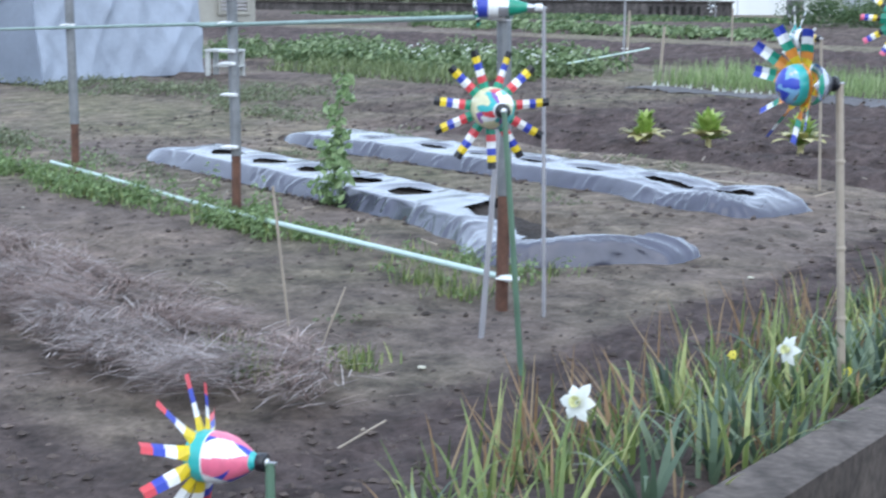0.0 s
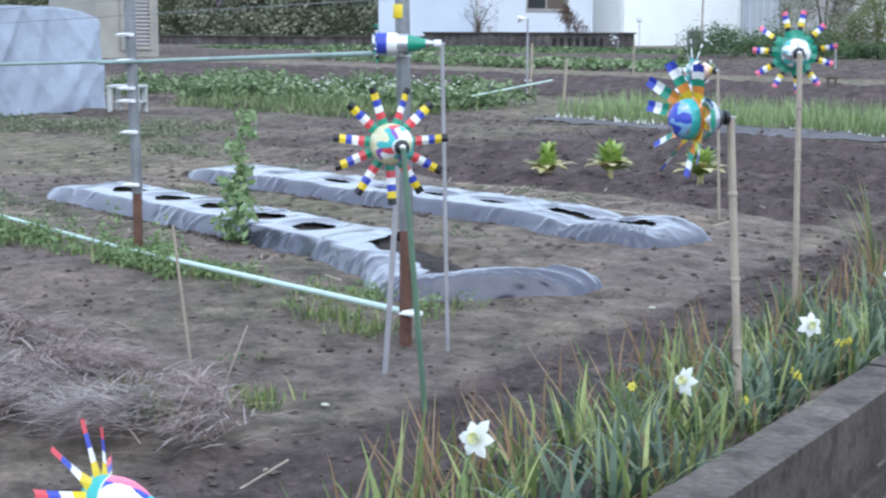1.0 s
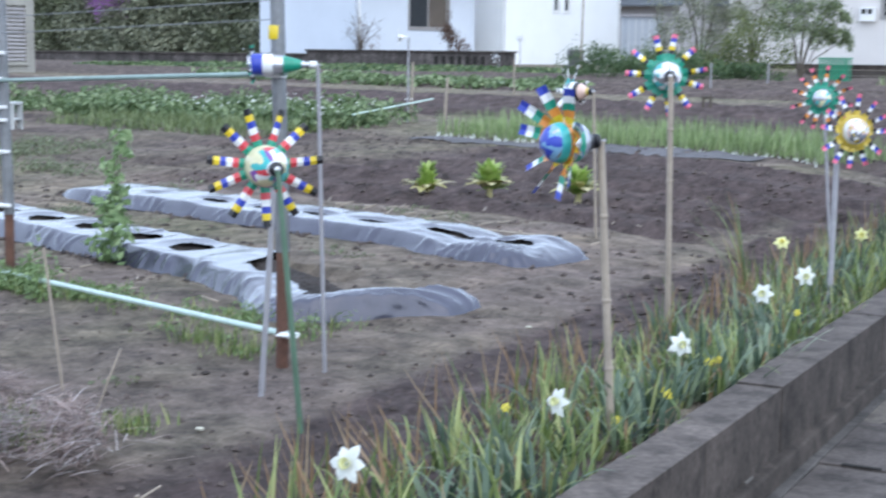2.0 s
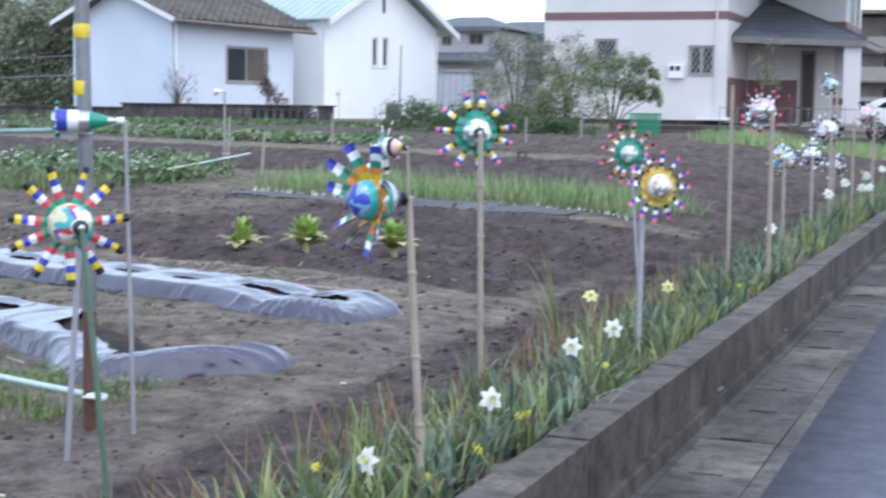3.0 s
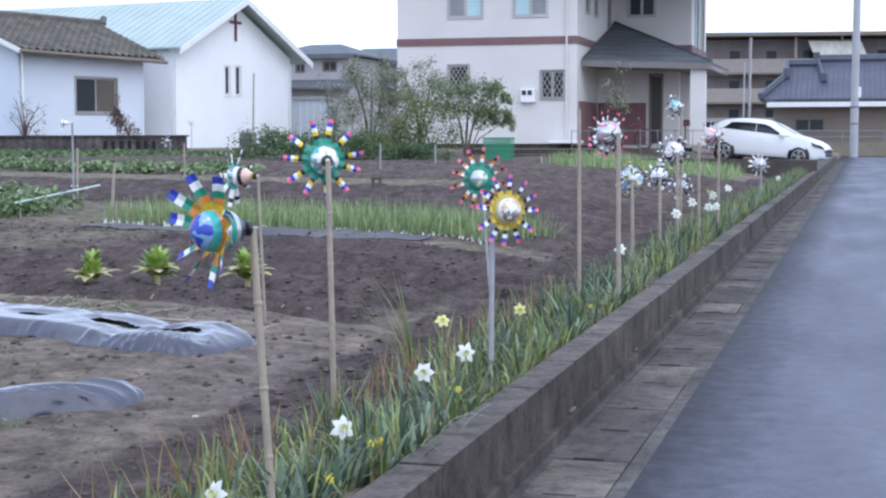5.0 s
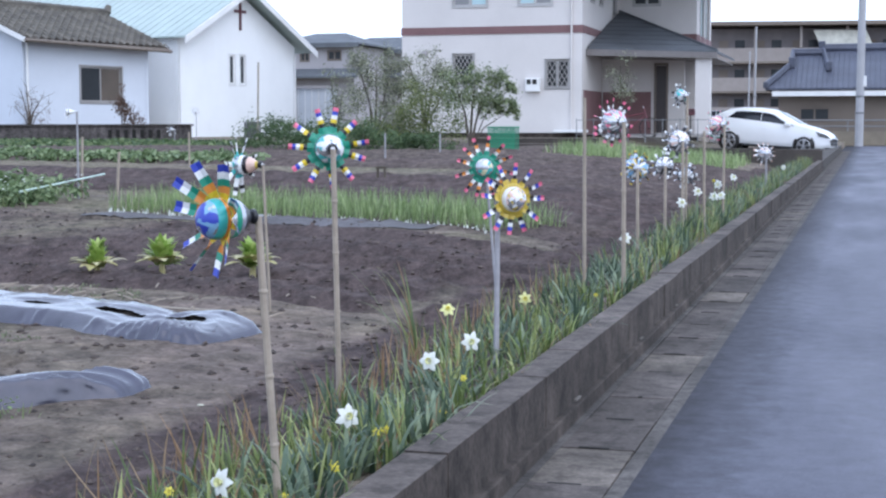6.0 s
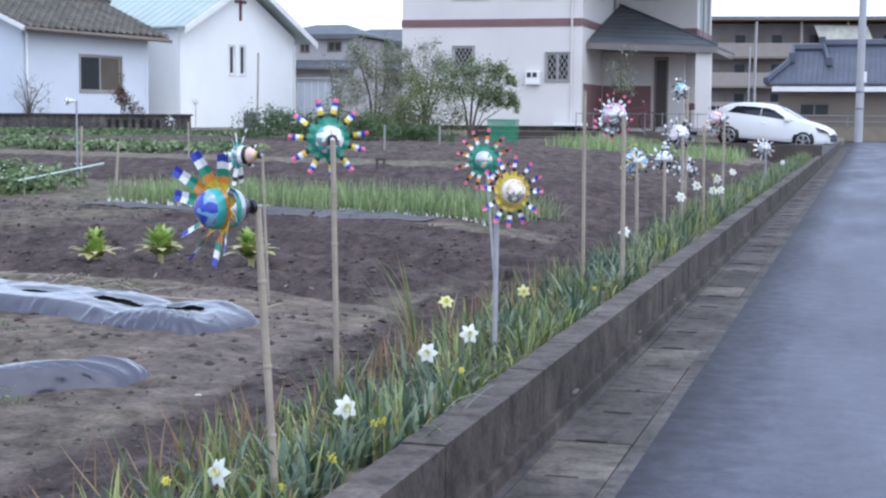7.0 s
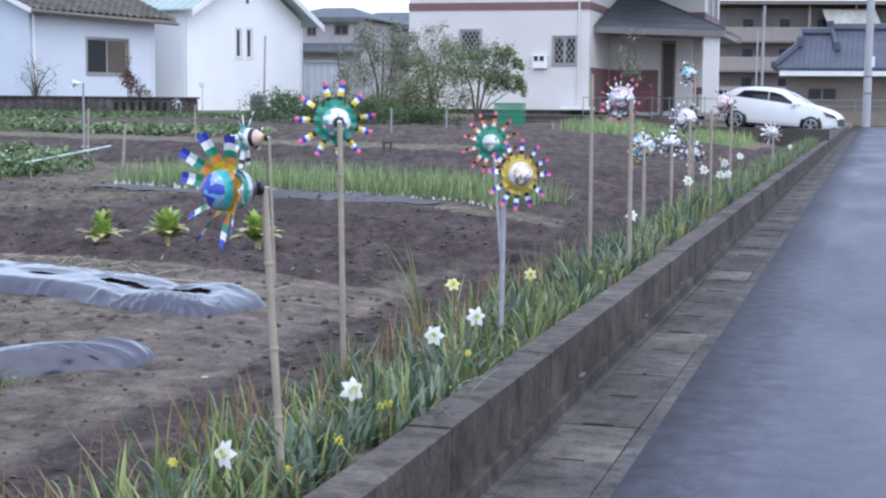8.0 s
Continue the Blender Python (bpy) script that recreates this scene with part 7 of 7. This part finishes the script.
def net_bin():
    nb = thing("net_basket", (-7.2, 30.0, 0.55), "green mesh basket standing in the far bed", "basket")
    bm = bmesh.new()
    for k in range(17):
        x = -0.27 + 0.54 * k / 16
        box(bm, (x, -0.2, 0.22), (0.012, 0.012, 0.44))
        box(bm, (x, 0.2, 0.22), (0.012, 0.012, 0.44))
    for k in range(12):
        z = 0.02 + 0.42 * k / 11
        box(bm, (0, -0.2, z), (0.56, 0.014, 0.016))
        box(bm, (0, 0.2, z), (0.56, 0.014, 0.016))
        box(bm, (-0.27, 0, z), (0.014, 0.4, 0.016))
        box(bm, (0.27, 0, z), (0.014, 0.4, 0.016))
    tagged(part("mesh_side", bm, NET, nb), kind="stuff")
    bm = bmesh.new()
    box(bm, (0, 0, 0.45), (0.58, 0.44, 0.035), bevel=0.01)
    part("rim", bm, NET, nb)


net_bin()


def condenser():
    ac = thing("air_conditioner", (-18.95, 44.6, 0.62), "grey outdoor air conditioner beside the chapel wall", "air conditioner", rz=38)
    bm = bmesh.new()
    box(bm, (0, 0, 0.28), (0.50, 0.24, 0.54), bevel=0.02)
    part("casing", bm, surface("grey_casing", (0.19, 0.19, 0.20), 0.6), ac)
    bm = bmesh.new()
    for k in range(7):
        box(bm, (-0.03, -0.126, 0.08 + 0.065 * k), (0.36, 0.012, 0.03))
    part("grille", bm, BLACK, ac)


condenser()


def low_fence():
    f = thing("fence", (0, 0, 0), "low grey metal fence in front of the porch", "fence")
    n = 9
    for k in range(n):
        bm = bmesh.new()
        rod(bm, (-9.0 + 0.55 * k, 47.5, 0.5), (-9.0 + 0.55 * k, 47.5, 1.25), 0.014, n=6)
        part("post", bm, GALV, f)
    for z in (0.75, 1.2):
        bm = bmesh.new()
        rod(bm, (-9.0, 47.5, z), (-4.6, 47.5, z), 0.011, n=6)
        part("rail", bm, GALV, f)


low_fence()


def sleepers():
    w = thing("sleeper_edge", (0, 0, 0), "two dark wooden sleepers edging the yard of the beige house", "edging", kind="structure")
    for k, z in enumerate((0.52, 0.66)):
        bm = bmesh.new()
        box(bm, (-7.9 + 0.03 * k, 36.4, z), (3.1, 0.18, 0.125), bevel=0.012)
        part("sleeper", bm, DARKWALL, w)


sleepers()


def bicycle():
    b = thing("bicycle", (-7.35, 48.6, 0.62), "dark red bicycle leaning before the porch", "bicycle", rz=6)
    red = surface("dark_red_frame", (0.16, 0.03, 0.045), 0.4, vary=0.15)
    for x in (-0.52, 0.52):
        bm = bmesh.new()
        M = Matrix.Translation((x, 0, 0.33)) @ Matrix.Rotation(radians(90), 4, "X")
        lathe(bm, [(0.30, -0.018), (0.33, -0.012), (0.33, 0.012), (0.30, 0.018), (0.30, -0.018)], M, 24)
        for k in range(8):
            a = math.pi * k / 8
            rod(bm, (x - 0.3 * math.cos(a), 0, 0.33 - 0.3 * math.sin(a)), (x + 0.3 * math.cos(a), 0, 0.33 + 0.3 * math.sin(a)), 0.003, n=4)
        part("wheel", bm, RUBBER, b)
    bm = bmesh.new()
    for p, q in (((-0.52, 0, 0.33), (-0.12, 0, 0.3)), ((-0.52, 0, 0.33), (-0.2, 0, 0.75)), ((-0.12, 0, 0.3), (-0.24, 0, 0.85)), ((-0.12, 0, 0.3), (0.36, 0, 0.72)), ((-0.2, 0, 0.7), (0.36, 0, 0.8)), ((0.52, 0, 0.33), (0.34, 0, 0.98))):
        rod(bm, p, q, 0.018, n=6)
    part("frame", bm, red, b)
    bm = bmesh.new()
    box(bm, (-0.25, 0, 0.9), (0.24, 0.14, 0.06), bevel=0.02)
    part("saddle", bm, BLACK, b)
    bm = bmesh.new()
    rod(bm, (0.33, -0.26, 1.0), (0.33, 0.26, 1.0), 0.014, n=6)
    rod(bm, (0.33, 0, 0.95), (0.33, 0, 1.0), 0.014, n=6)
    part("handlebar", bm, STEEL, b)


bicycle()


def letter_box():
    b = thing("letter_box", (-5.62, 49.6, 0.6), "small dark red letter box on a thin post", "letter box")
    bm = bmesh.new()
    rod(bm, (0, 0, -0.05), (0, 0, 0.75), 0.02, n=8)
    part("post", bm, BLACK, b)
    bm = bmesh.new()
    box(bm, (0, 0, 0.86), (0.3, 0.2, 0.22), bevel=0.03)
    body = part("box_body", bm, surface("dark_red_box", (0.10, 0.025, 0.035), 0.5), b)
    bm = bmesh.new()
    box(bm, (0, -0.104, 0.9), (0.2, 0.012, 0.03))
    part("slot", bm, BLACK, body)


letter_box()


# ---- car ----
def car():
    c = thing("car", (-3.1, 54.6, 0.22), "white three-door hatchback parked at the lane's end", "car")
    c.matrix_basis = pose(-3.32, 54.6, 0.05, 0, 4.2, -9) @ Matrix.Diagonal((1.02, 1.03, 1.09, 1))
    tops = [(-2.04, 0.70), (-1.99, 0.92), (-1.88, 1.08), (-1.68, 1.23), (-1.4, 1.35), (-1.0, 1.41), (-0.5, 1.43), (-0.05, 1.41), (0.3, 1.33), (0.7, 1.16), (1.06, 0.99), (1.35, 0.94), (1.75, 0.85), (2.0, 0.74), (2.12, 0.60)]

    def top(x):
        for (xa, za), (xb, zb) in zip(tops, tops[1:]):
            if x <= xb:
                return za + (zb - za) * max(0.0, (x - xa) / (xb - xa))
        return tops[-1][1]

    def wide(x):
        return 1.0 - 0.22 * smooth(1.25, 2.15, x) ** 2 - 0.14 * smooth(1.5, 2.05, -x)

    def belt(x):
        return min(0.96 - 0.055 * x, top(x) - 0.05)

    def section(x):
        """Half of the cross-section at x, from the floor to the roof's middle."""
        t, w, b = top(x), wide(x), belt(x)
        rail = t - 0.03 - 0.04 * smooth(0.1, 0.4, t - b)
        lean = 0.20 * smooth(0.05, 0.5, t - b)
        low = 0.20 + 0.10 * smooth(1.7, 2.12, x)
        return [(0.0, low), (0.74 * w, low), (0.83 * w, low + 0.05), (0.865 * w, 0.42), (0.885 * w, 0.58), (0.89 * w, min(0.72, b - 0.02)), (0.86 * w, b),
                ((0.86 - lean * 0.45) * w, b + (rail - b) * 0.5), ((0.86 - lean) * w, rail), ((0.62 - lean * 0.3) * w, t - 0.008), (0.3 * w, t), (0.0, t + 0.004)]

    xs = [-2.04 + 4.16 * k / 60 for k in range(61)]
    bm = bmesh.new()
    rings = []
    for x in xs:
        half = section(x)
        full = [(-y, z) for y, z in half[1:-1]][::-1]
        rings.append([bm.verts.new((x, y, z)) for y, z in half + full])
    m = len(rings[0])
    for a, b in zip(rings, rings[1:]):
        for i in range(m):
            bm.faces.new((a[i], a[(i + 1) % m], b[(i + 1) % m], b[i]))
    bm.faces.new(rings[0])
    bm.faces.new(rings[-1][::-1])
    bmesh.ops.recalc_face_normals(bm, faces=bm.faces[:])
    part("body", bm, CARWHITE, c, "glossy white bodywork", smooth=True)

    def glass(name, side, edges, n=10):
        """A side window on the cabin's flank; edges gives its ends at the belt and at the rail."""
        (b0, b1), (r0, r1) = edges
        bm = bmesh.new()
        rows = []
        for j in range(6):
            f = j / 5
            line = []
            for i in range(n + 1):
                x = (b0 + (r0 - b0) * f) + ((b1 + (r1 - b1) * f) - (b0 + (r0 - b0) * f)) * i / n
                q = section(x)
                g = 0.10 + 0.74 * f
                lo, hi = (q[6], q[7]) if g < 0.5 else (q[7], q[8])
                h = g * 2 if g < 0.5 else g * 2 - 1
                line.append(bm.verts.new((x, side * (lo[0] + (hi[0] - lo[0]) * h + 0.006), lo[1] + (hi[1] - lo[1]) * h)))
            rows.append(line)
        for a, b in zip(rows, rows[1:]):
            for i in range(n):
                bm.faces.new((a[i], a[i + 1], b[i + 1], b[i]))
        part(name, bm, CARGLASS, c, "dark tinted glass")

    for side in (-1, 1):
        glass("rear_side_window", side, ((-1.42, -0.275), (-1.16, -0.275)))
        glass("door_window", side, ((-0.255, 0.93), (-0.255, 0.16)))
        bm = bmesh.new()
        box(bm, (0.68, side * 0.95, 0.97), (0.2, 0.17, 0.12), bevel=0.04)
        part("mirror", bm, CARWHITE, c)
        bm = bmesh.new()
        slab(bm, [(1.62, side * 0.835, 0.79), (1.98, side * 0.75, 0.70), (2.10, side * 0.69, 0.60), (1.74, side * 0.84, 0.66)], (0.02, side * 0.03, 0.01))
        part("headlight", bm, CARGLASS, c, "dark clear headlight")
        bm = bmesh.new()
        slab(bm, [(-1.93, side * 0.70, 0.98), (-1.72, side * 0.83, 0.96), (-1.74, side * 0.84, 0.82), (-2.0, side * 0.74, 0.82)], (0, side * 0.025, 0))
        part("tail_light", bm, COL["red"], c)
        bm = bmesh.new()
        box(bm, (-0.12, side * 0.895, 0.80), (0.17, 0.03, 0.03), bevel=0.01)
        part("door_handle", bm, CARWHITE, c)
        bm = bmesh.new()
        box(bm, (0.0, side * 0.855, 0.225), (1.9, 0.05, 0.08), bevel=0.02)
        part("sill", bm, BLACK, c)
        for wx in (-1.31, 1.27):
            w = tagged(new("wheel"), "dark tyre on alloy rim")
            w.parent = c
            w.location = (wx, side * 0.80, 0.31)
            bm = bmesh.new()
            M = Matrix.Rotation(radians(90), 4, "X")
            lathe(bm, [(0.2, -0.1), (0.3, -0.105), (0.32, -0.07), (0.32, 0.07), (0.3, 0.105), (0.2, 0.1)], M, 28)
            part("tyre", bm, RUBBER, w)
            bm = bmesh.new()
            for k in range(5):
                for d in (-0.16, 0.16):
                    a = 2 * math.pi * k / 5 + 0.3
                    rod(bm, (0.04 * math.cos(a), side * 0.1, 0.04 * math.sin(a)), (0.215 * math.cos(a + d), side * 0.1, 0.215 * math.sin(a + d)), 0.022, n=5)
            rod(bm, (0, side * 0.07, 0), (0, side * 0.115, 0), 0.055, n=12)
            lathe(bm, [(0.205, -0.1), (0.235, -0.108), (0.235, 0.108), (0.205, 0.1)], M, 24)
            part("rim", bm, STEEL, w, "bright alloy rim")
            # no arch is cut: a black disc stands in for its shaded hollow
            bm = bmesh.new()
            lathe(bm, [(0.02, 0.0), (0.355, 0.0), (0.375, 0.012), (0.375, 0.02), (0.02, 0.02)], Matrix.Translation((wx, side * 0.868 + 0.01, 0.33)) @ M, 28)
            part("wheel_arch", bm, BLACK, c)
    for name, xa, xb, ya, yb in (("windscreen", 0.2, 1.02, 0.58, 0.70), ("rear_window", -1.80, -1.42, 0.62, 0.56)):
        bm = bmesh.new()
        rows = []
        for i in range(7):
            f = i / 6
            x, y = xa + (xb - xa) * f, ya + (yb - ya) * f
            rows.append([bm.verts.new((x, y * s, top(x) + 0.012 - 0.03 * abs(s) ** 3)) for s in (-1, -0.5, 0, 0.5, 1)])
        for a, b in zip(rows, rows[1:]):
            for i in range(4):
                bm.faces.new((a[i], a[i + 1], b[i + 1], b[i]))
        part(name, bm, CARGLASS, c, "dark tinted glass")
    bm = bmesh.new()
    box(bm, (2.11, 0, 0.42), (0.05, 1.15, 0.10), bevel=0.02)
    box(bm, (2.10, 0, 0.58), (0.05, 0.8, 0.05), bevel=0.015)
    part("grille", bm, BLACK, c)
    bm = bmesh.new()
    box(bm, (2.0, 0, 0.285), (0.28, 1.36, 0.05), bevel=0.015)
    part("bumper_lip", bm, BLACK, c)
    return c


car()


# ---- the far street ----
def far_house(o, width, depth, eave, ridge, wall, roof, label, mid_roof=None, windows=(), rz=0.0):
    h = thing("house", o, label, "house", rz=rz)
    holes = list(windows)
    bm = bmesh.new()
    wall_with_holes(bm, (0, 0), (1, 0, 0), width, 0, eave, holes, 0.2)
    part("wall", bm, wall, h)
    bm = bmesh.new()
    box(bm, (width / 2, depth / 2 + 0.25, eave / 2), (width - 0.1, depth - 0.1, eave - 0.02))
    part("core", bm, wall, h)
    for w in holes:
        window(h, (0, 0), (1, 0, 0), w, 2, frame_mat=BROWNWALL)
    bm = bmesh.new()
    q = 0.5
    e = [(-q, -q, eave), (width + q, -q, eave), (width + q, depth + q, eave), (-q, depth + q, eave)]
    r0, r1 = (width * 0.3, depth / 2, ridge), (width * 0.7, depth / 2, ridge)
    slab(bm, [e[0], e[1], r1, r0], (0, 0, 0.12))
    slab(bm, [e[1], e[2], r1], (0, 0, 0.12))
    slab(bm, [e[2], e[3], r0, r1], (0, 0, 0.12))
    slab(bm, [e[3], e[0], r0], (0, 0, 0.12))
    part("roof", bm, roof, h)
    bm = bmesh.new()
    box(bm, (width / 2, -q - 0.03, eave - 0.06), (width + 2 * q, 0.05, 0.24))
    part("fascia", bm, WHITE if roof is BLUEROOF else roof, h)
    if mid_roof:
        bm = bmesh.new()
        slab(bm, [(-0.6, -1.2, mid_roof), (width + 0.6, -1.2, mid_roof), (width + 0.6, -0.01, mid_roof + 0.5), (-0.6, -0.01, mid_roof + 0.5)], (0, 0, 0.12))
        part("lean_to_roof", bm, roof, h)
    return h


far_house((-36.5, 90, 0.6), 5.2, 6, 5.5, 6.3, GREYWALL, SLATE, "grey two-storey house with hipped slate roof far behind", 3.4, [(1.6, 2.2, 4.5, 5.1), (3.45, 4.35, 4.55, 5.15)])
far_house((-35.4, 97, 0.6), 6, 6, 5.4, 6.4, GREYWALL, SLATE, "grey house with slate roof behind the trees", 3.6, [(2.0, 3.0, 4.4, 5.1)])


def tiled_house():
    h = thing("house", (0, 82, 0), "low brown house with ridged blue-grey tiled roof", "house")
    hole = (1.1, 2.65, 1.26, 1.92)
    bm = bmesh.new()
    wall_with_holes(bm, (-4.65, 0), (1, 0, 0), 14, -0.05, 2.9, [hole], 0.2)
    part("wall", bm, BROWNWALL, h)
    window(h, (-4.65, 0), (1, 0, 0), hole, 2, frame_mat=BROWNWALL)
    bm = bmesh.new()
    box(bm, (2.35, 3.8, 1.42), (13.9, 6.8, 2.95))
    part("core", bm, BROWNWALL, h)
    bm = bmesh.new()
    box(bm, (2.2, -0.78, 2.66), (14.3, 0.05, 0.26))
    part("fascia", bm, WHITE, h, "white metal eaves gutter")
    slope = lambda x, y: Vector((x, y, 2.95 + 0.5 * (y + 0.8)))
    bm = bmesh.new()
    slab(bm, [slope(-5.3, -0.8), slope(9.5, -0.8), slope(9.5, 3.5), slope(-2.5, 3.5), slope(-2.5, 3.0), slope(-4.1, 3.0), slope(-4.1, 1.6)], (0, 0, -0.1))
    slab(bm, [(-5.3, -0.8, 2.95), (-4.1, 1.6, 4.15), (-4.1, 7.0, 4.15), (-5.3, 7.0, 2.95)], (0, 0, -0.1))
    slab(bm, [(-4.1, 1.6, 4.1), (-4.1, 3.0, 4.8), (-4.1, 5.0, 4.1)], (0.1, 0, 0))
    slab(bm, [slope(-2.5, 3.5), slope(9.5, 3.5), (9.5, 8, 2.9), (-2.5, 8, 2.9)], (0, 0, -0.1))
    roof = part("roof", bm, BLUEROOF, h, "blue-grey glazed roof tiles")
    x = -5.1
    while x < 9.4:
        y1 = min(3.5 if x > -2.5 else 3.0, -0.8 + (x + 5.3) * 2.0 if x < -4.1 else 3.5)
        bm = bmesh.new()
        rod(bm, slope(x, -0.82) + Vector((0, 0, 0.02)), slope(x, y1) + Vector((0, 0, 0.0)), 0.026, n=6)
        part("tile_roll", bm, BLUEROOF, roof)
        x += 0.27
    for a, b, wd in ((slope(-5.3, -0.8), slope(-4.05, 1.7), 0.13), (slope(-4.15, 3.0), slope(-2.5, 3.0), 0.15), (slope(-2.55, 3.5), slope(9.5, 3.5), 0.17), (slope(-2.15, 1.3), slope(-2.5, 3.4), 0.13), (slope(-4.0, 1.5), slope(-4.1, 3.0), 0.13)):
        bm = bmesh.new()
        rod(bm, a + Vector((0, 0, 0.1)), b + Vector((0, 0, 0.1)), wd, n=8)
        rod(bm, a + Vector((0, 0, 0.24)), b + Vector((0, 0, 0.24)), wd * 0.7, n=8)
        part("ridge", bm, BLUEROOF, roof)
    for p, wd, hh in ((slope(-4.05, 1.5), 0.36, 0.62), (slope(-2.1, 1.15), 0.34, 0.5), (slope(-5.25, -0.75), 0.3, 0.34), (slope(-2.55, 3.4), 0.36, 0.6)):
        bm = bmesh.new()
        box(bm, p + Vector((0, -0.1, hh * 0.42)), (wd, 0.16, hh), bevel=0.05)
        rod(bm, p + Vector((0, -0.22, hh * 0.2)), p + Vector((0, 0.1, hh * 0.2)), wd * 0.28, n=10)
        part("ridge_end_tile", bm, BLUEROOF, roof)


tiled_house()


def white_shed():
    sh = thing("shed", (-22.62, 58.0, 0.6), "pale blue-white flat shed beside the chapel", "shed")
    bm = bmesh.new()
    box(bm, (0.62, 0.6, 0.98), (1.3, 1.2, 1.96))
    part("body", bm, surface("pale_shed_paint", (0.55, 0.58, 0.63), 0.6, vary=0.1), sh)
    bm = bmesh.new()
    box(bm, (0.62, 0.55, 2.0), (1.45, 1.4, 0.1), bevel=0.01)
    part("roof", bm, GREYWALL, sh)
    bm = bmesh.new()
    for k in range(5):
        box(bm, (0.03 + 0.295 * k, -0.01, 0.97), (0.02, 0.03, 1.8))
    part("rib", bm, WHITE, sh)


white_shed()


def apartment_block():
    a = thing("apartment_building", (-14.6, 143, 0), "brown three-storey apartment block with open galleries", "apartment building", rz=9)
    L = 44.0
    tan = surface("tan_parapet", (0.30, 0.265, 0.25), 0.8, vary=0.1)
    # lifted brown: the haze over the far galleries is put into this colour
    dark = surface("hazed_brown_render", (0.20, 0.178, 0.18), 0.8, vary=0.15)
    bm = bmesh.new()
    box(bm, (L / 2, 5.0, 5.0), (L, 7.0, 10.1))
    part("wall", bm, dark, a)
    for k in range(3):
        z = 1.32 + 2.75 * k
        bm = bmesh.new()
        box(bm, (L / 2, 0.75, z), (L, 1.5, 0.18))
        part("gallery_floor", bm, BROWNWALL, a)
        bm = bmesh.new()
        box(bm, (L / 2, 0.05, z + 0.72), (L, 0.12, 1.26))
        part("parapet", bm, tan, a)
        for q in range(13):
            bm = bmesh.new()
            box(bm, (1.5 + 3.4 * q, 1.48, z + 1.15), (0.85, 0.06, 1.95))
            part("door", bm, BROWNWALL, a)
            bm = bmesh.new()
            box(bm, (3.0 + 3.4 * q, 1.47, z + 1.75), (0.9, 0.06, 0.8))
            part("window", bm, GLASS, a)
    bm = bmesh.new()
    box(bm, (L / 2, 3.6, 10.4), (L + 0.6, 9.2, 0.34))
    part("roof", bm, BROWNWALL, a)
    for q in range(11):
        bm = bmesh.new()
        box(bm, (0.1 + 4.2 * q, 0.14, 5.1), (0.2, 0.3, 10.2))
        part("pillar", bm, tan, a)
    bm = bmesh.new()
    slab(bm, [(10.2, -0.5, 8.2), (15.0, -0.5, 8.15), (14.4, 0.0, 9.75), (9.6, 0.0, 9.8)], (0, 0.1, 0))
    part("awning", bm, surface("cream_awning", (0.55, 0.54, 0.48), 0.8), a)
    bm = bmesh.new()
    box(bm, (L / 2 - 4, -0.6, 0.7), (L, 0.2, 1.4))
    part("yard_wall", bm, dark, a)


apartment_block()


POLE = surface("pale_concrete_pole", (0.40, 0.40, 0.42), 0.8, vary=0.12)


def utility_pole(x, y, top, rad, label, cabinet=True):
    p = thing("utility_pole", (x, y, 0), label, "utility pole")
    bm = bmesh.new()
    rod(bm, (0, 0, -0.1), (0.05, 0, top), rad, rad * 0.8, 14)
    part("shaft", bm, POLE, p)
    for z in (1.6, 2.4):
        bm = bmesh.new()
        lathe(bm, [(rad * 1.0, z - 0.05), (rad * 1.05, z - 0.04), (rad * 1.05, z + 0.04), (rad * 1.0, z + 0.05)], None, 14)
        part("strap", bm, GALV, p)
    if cabinet:
        bm = bmesh.new()
        box(bm, (rad, 0, 3.1), (0.2, 0.22, 0.5), bevel=0.02)
        part("meter_cabinet", bm, WHITE, p)


utility_pole(-0.44, 75.0, 11, 0.2, "grey concrete utility pole at the end of the lane")
utility_pole(-5.4, 75.0, 5.8, 0.05, "thin grey steel pole beyond the car", False)
utility_pole(-5.7, 75.0, 4.6, 0.045, "thin grey steel pole beyond the car", False)


def street_fence():
    f = thing("fence", (0, 0, 0), "low block wall with a dark rail along the far street", "fence")
    bm = bmesh.new()
    box(bm, (4, 77.0, 0.35), (22, 0.2, 0.7))
    part("base_wall", bm, surface("tan_block", (0.24, 0.205, 0.16), 0.85, vary=0.2), f)
    for z in (0.95, 1.25):
        bm = bmesh.new()
        rod(bm, (-7, 77.0, z), (15, 77.0, z), 0.03, n=6)
        part("rail", bm, GALV, f)
    for k in range(12):
        bm = bmesh.new()
        rod(bm, (-7 + 2 * k, 77, 0.7), (-7 + 2 * k, 77, 1.28), 0.035, n=6)
        part("post", bm, GALV, f)


street_fence()


def dark_car():
    c = thing("car", (-6.3, 66, 0.2), "dark parked car half hidden behind the house", "car")
    bm = bmesh.new()
    for (x0, x1, z0, z1, hw) in ((-1.9, 1.9, 0.3, 0.9, 0.8), (-1.3, 0.9, 0.85, 1.45, 0.68)):
        box(bm, ((x0 + x1) / 2, 0, (z0 + z1) / 2), (x1 - x0, hw * 2, z1 - z0), bevel=0.18)
    part("body", bm, surface("dark_car_paint", (0.03, 0.03, 0.04), 0.25, vary=0.1), c)
    for wx in (-1.2, 1.2):
        for sy in (-0.72, 0.72):
            bm = bmesh.new()
            lathe(bm, [(0.05, -0.1), (0.3, -0.1), (0.3, 0.1), (0.05, 0.1)], Matrix.Translation((wx, sy, 0.3)) @ Matrix.Rotation(radians(90), 4, "X"), 18)
            part("wheel", bm, RUBBER, c)


dark_car()
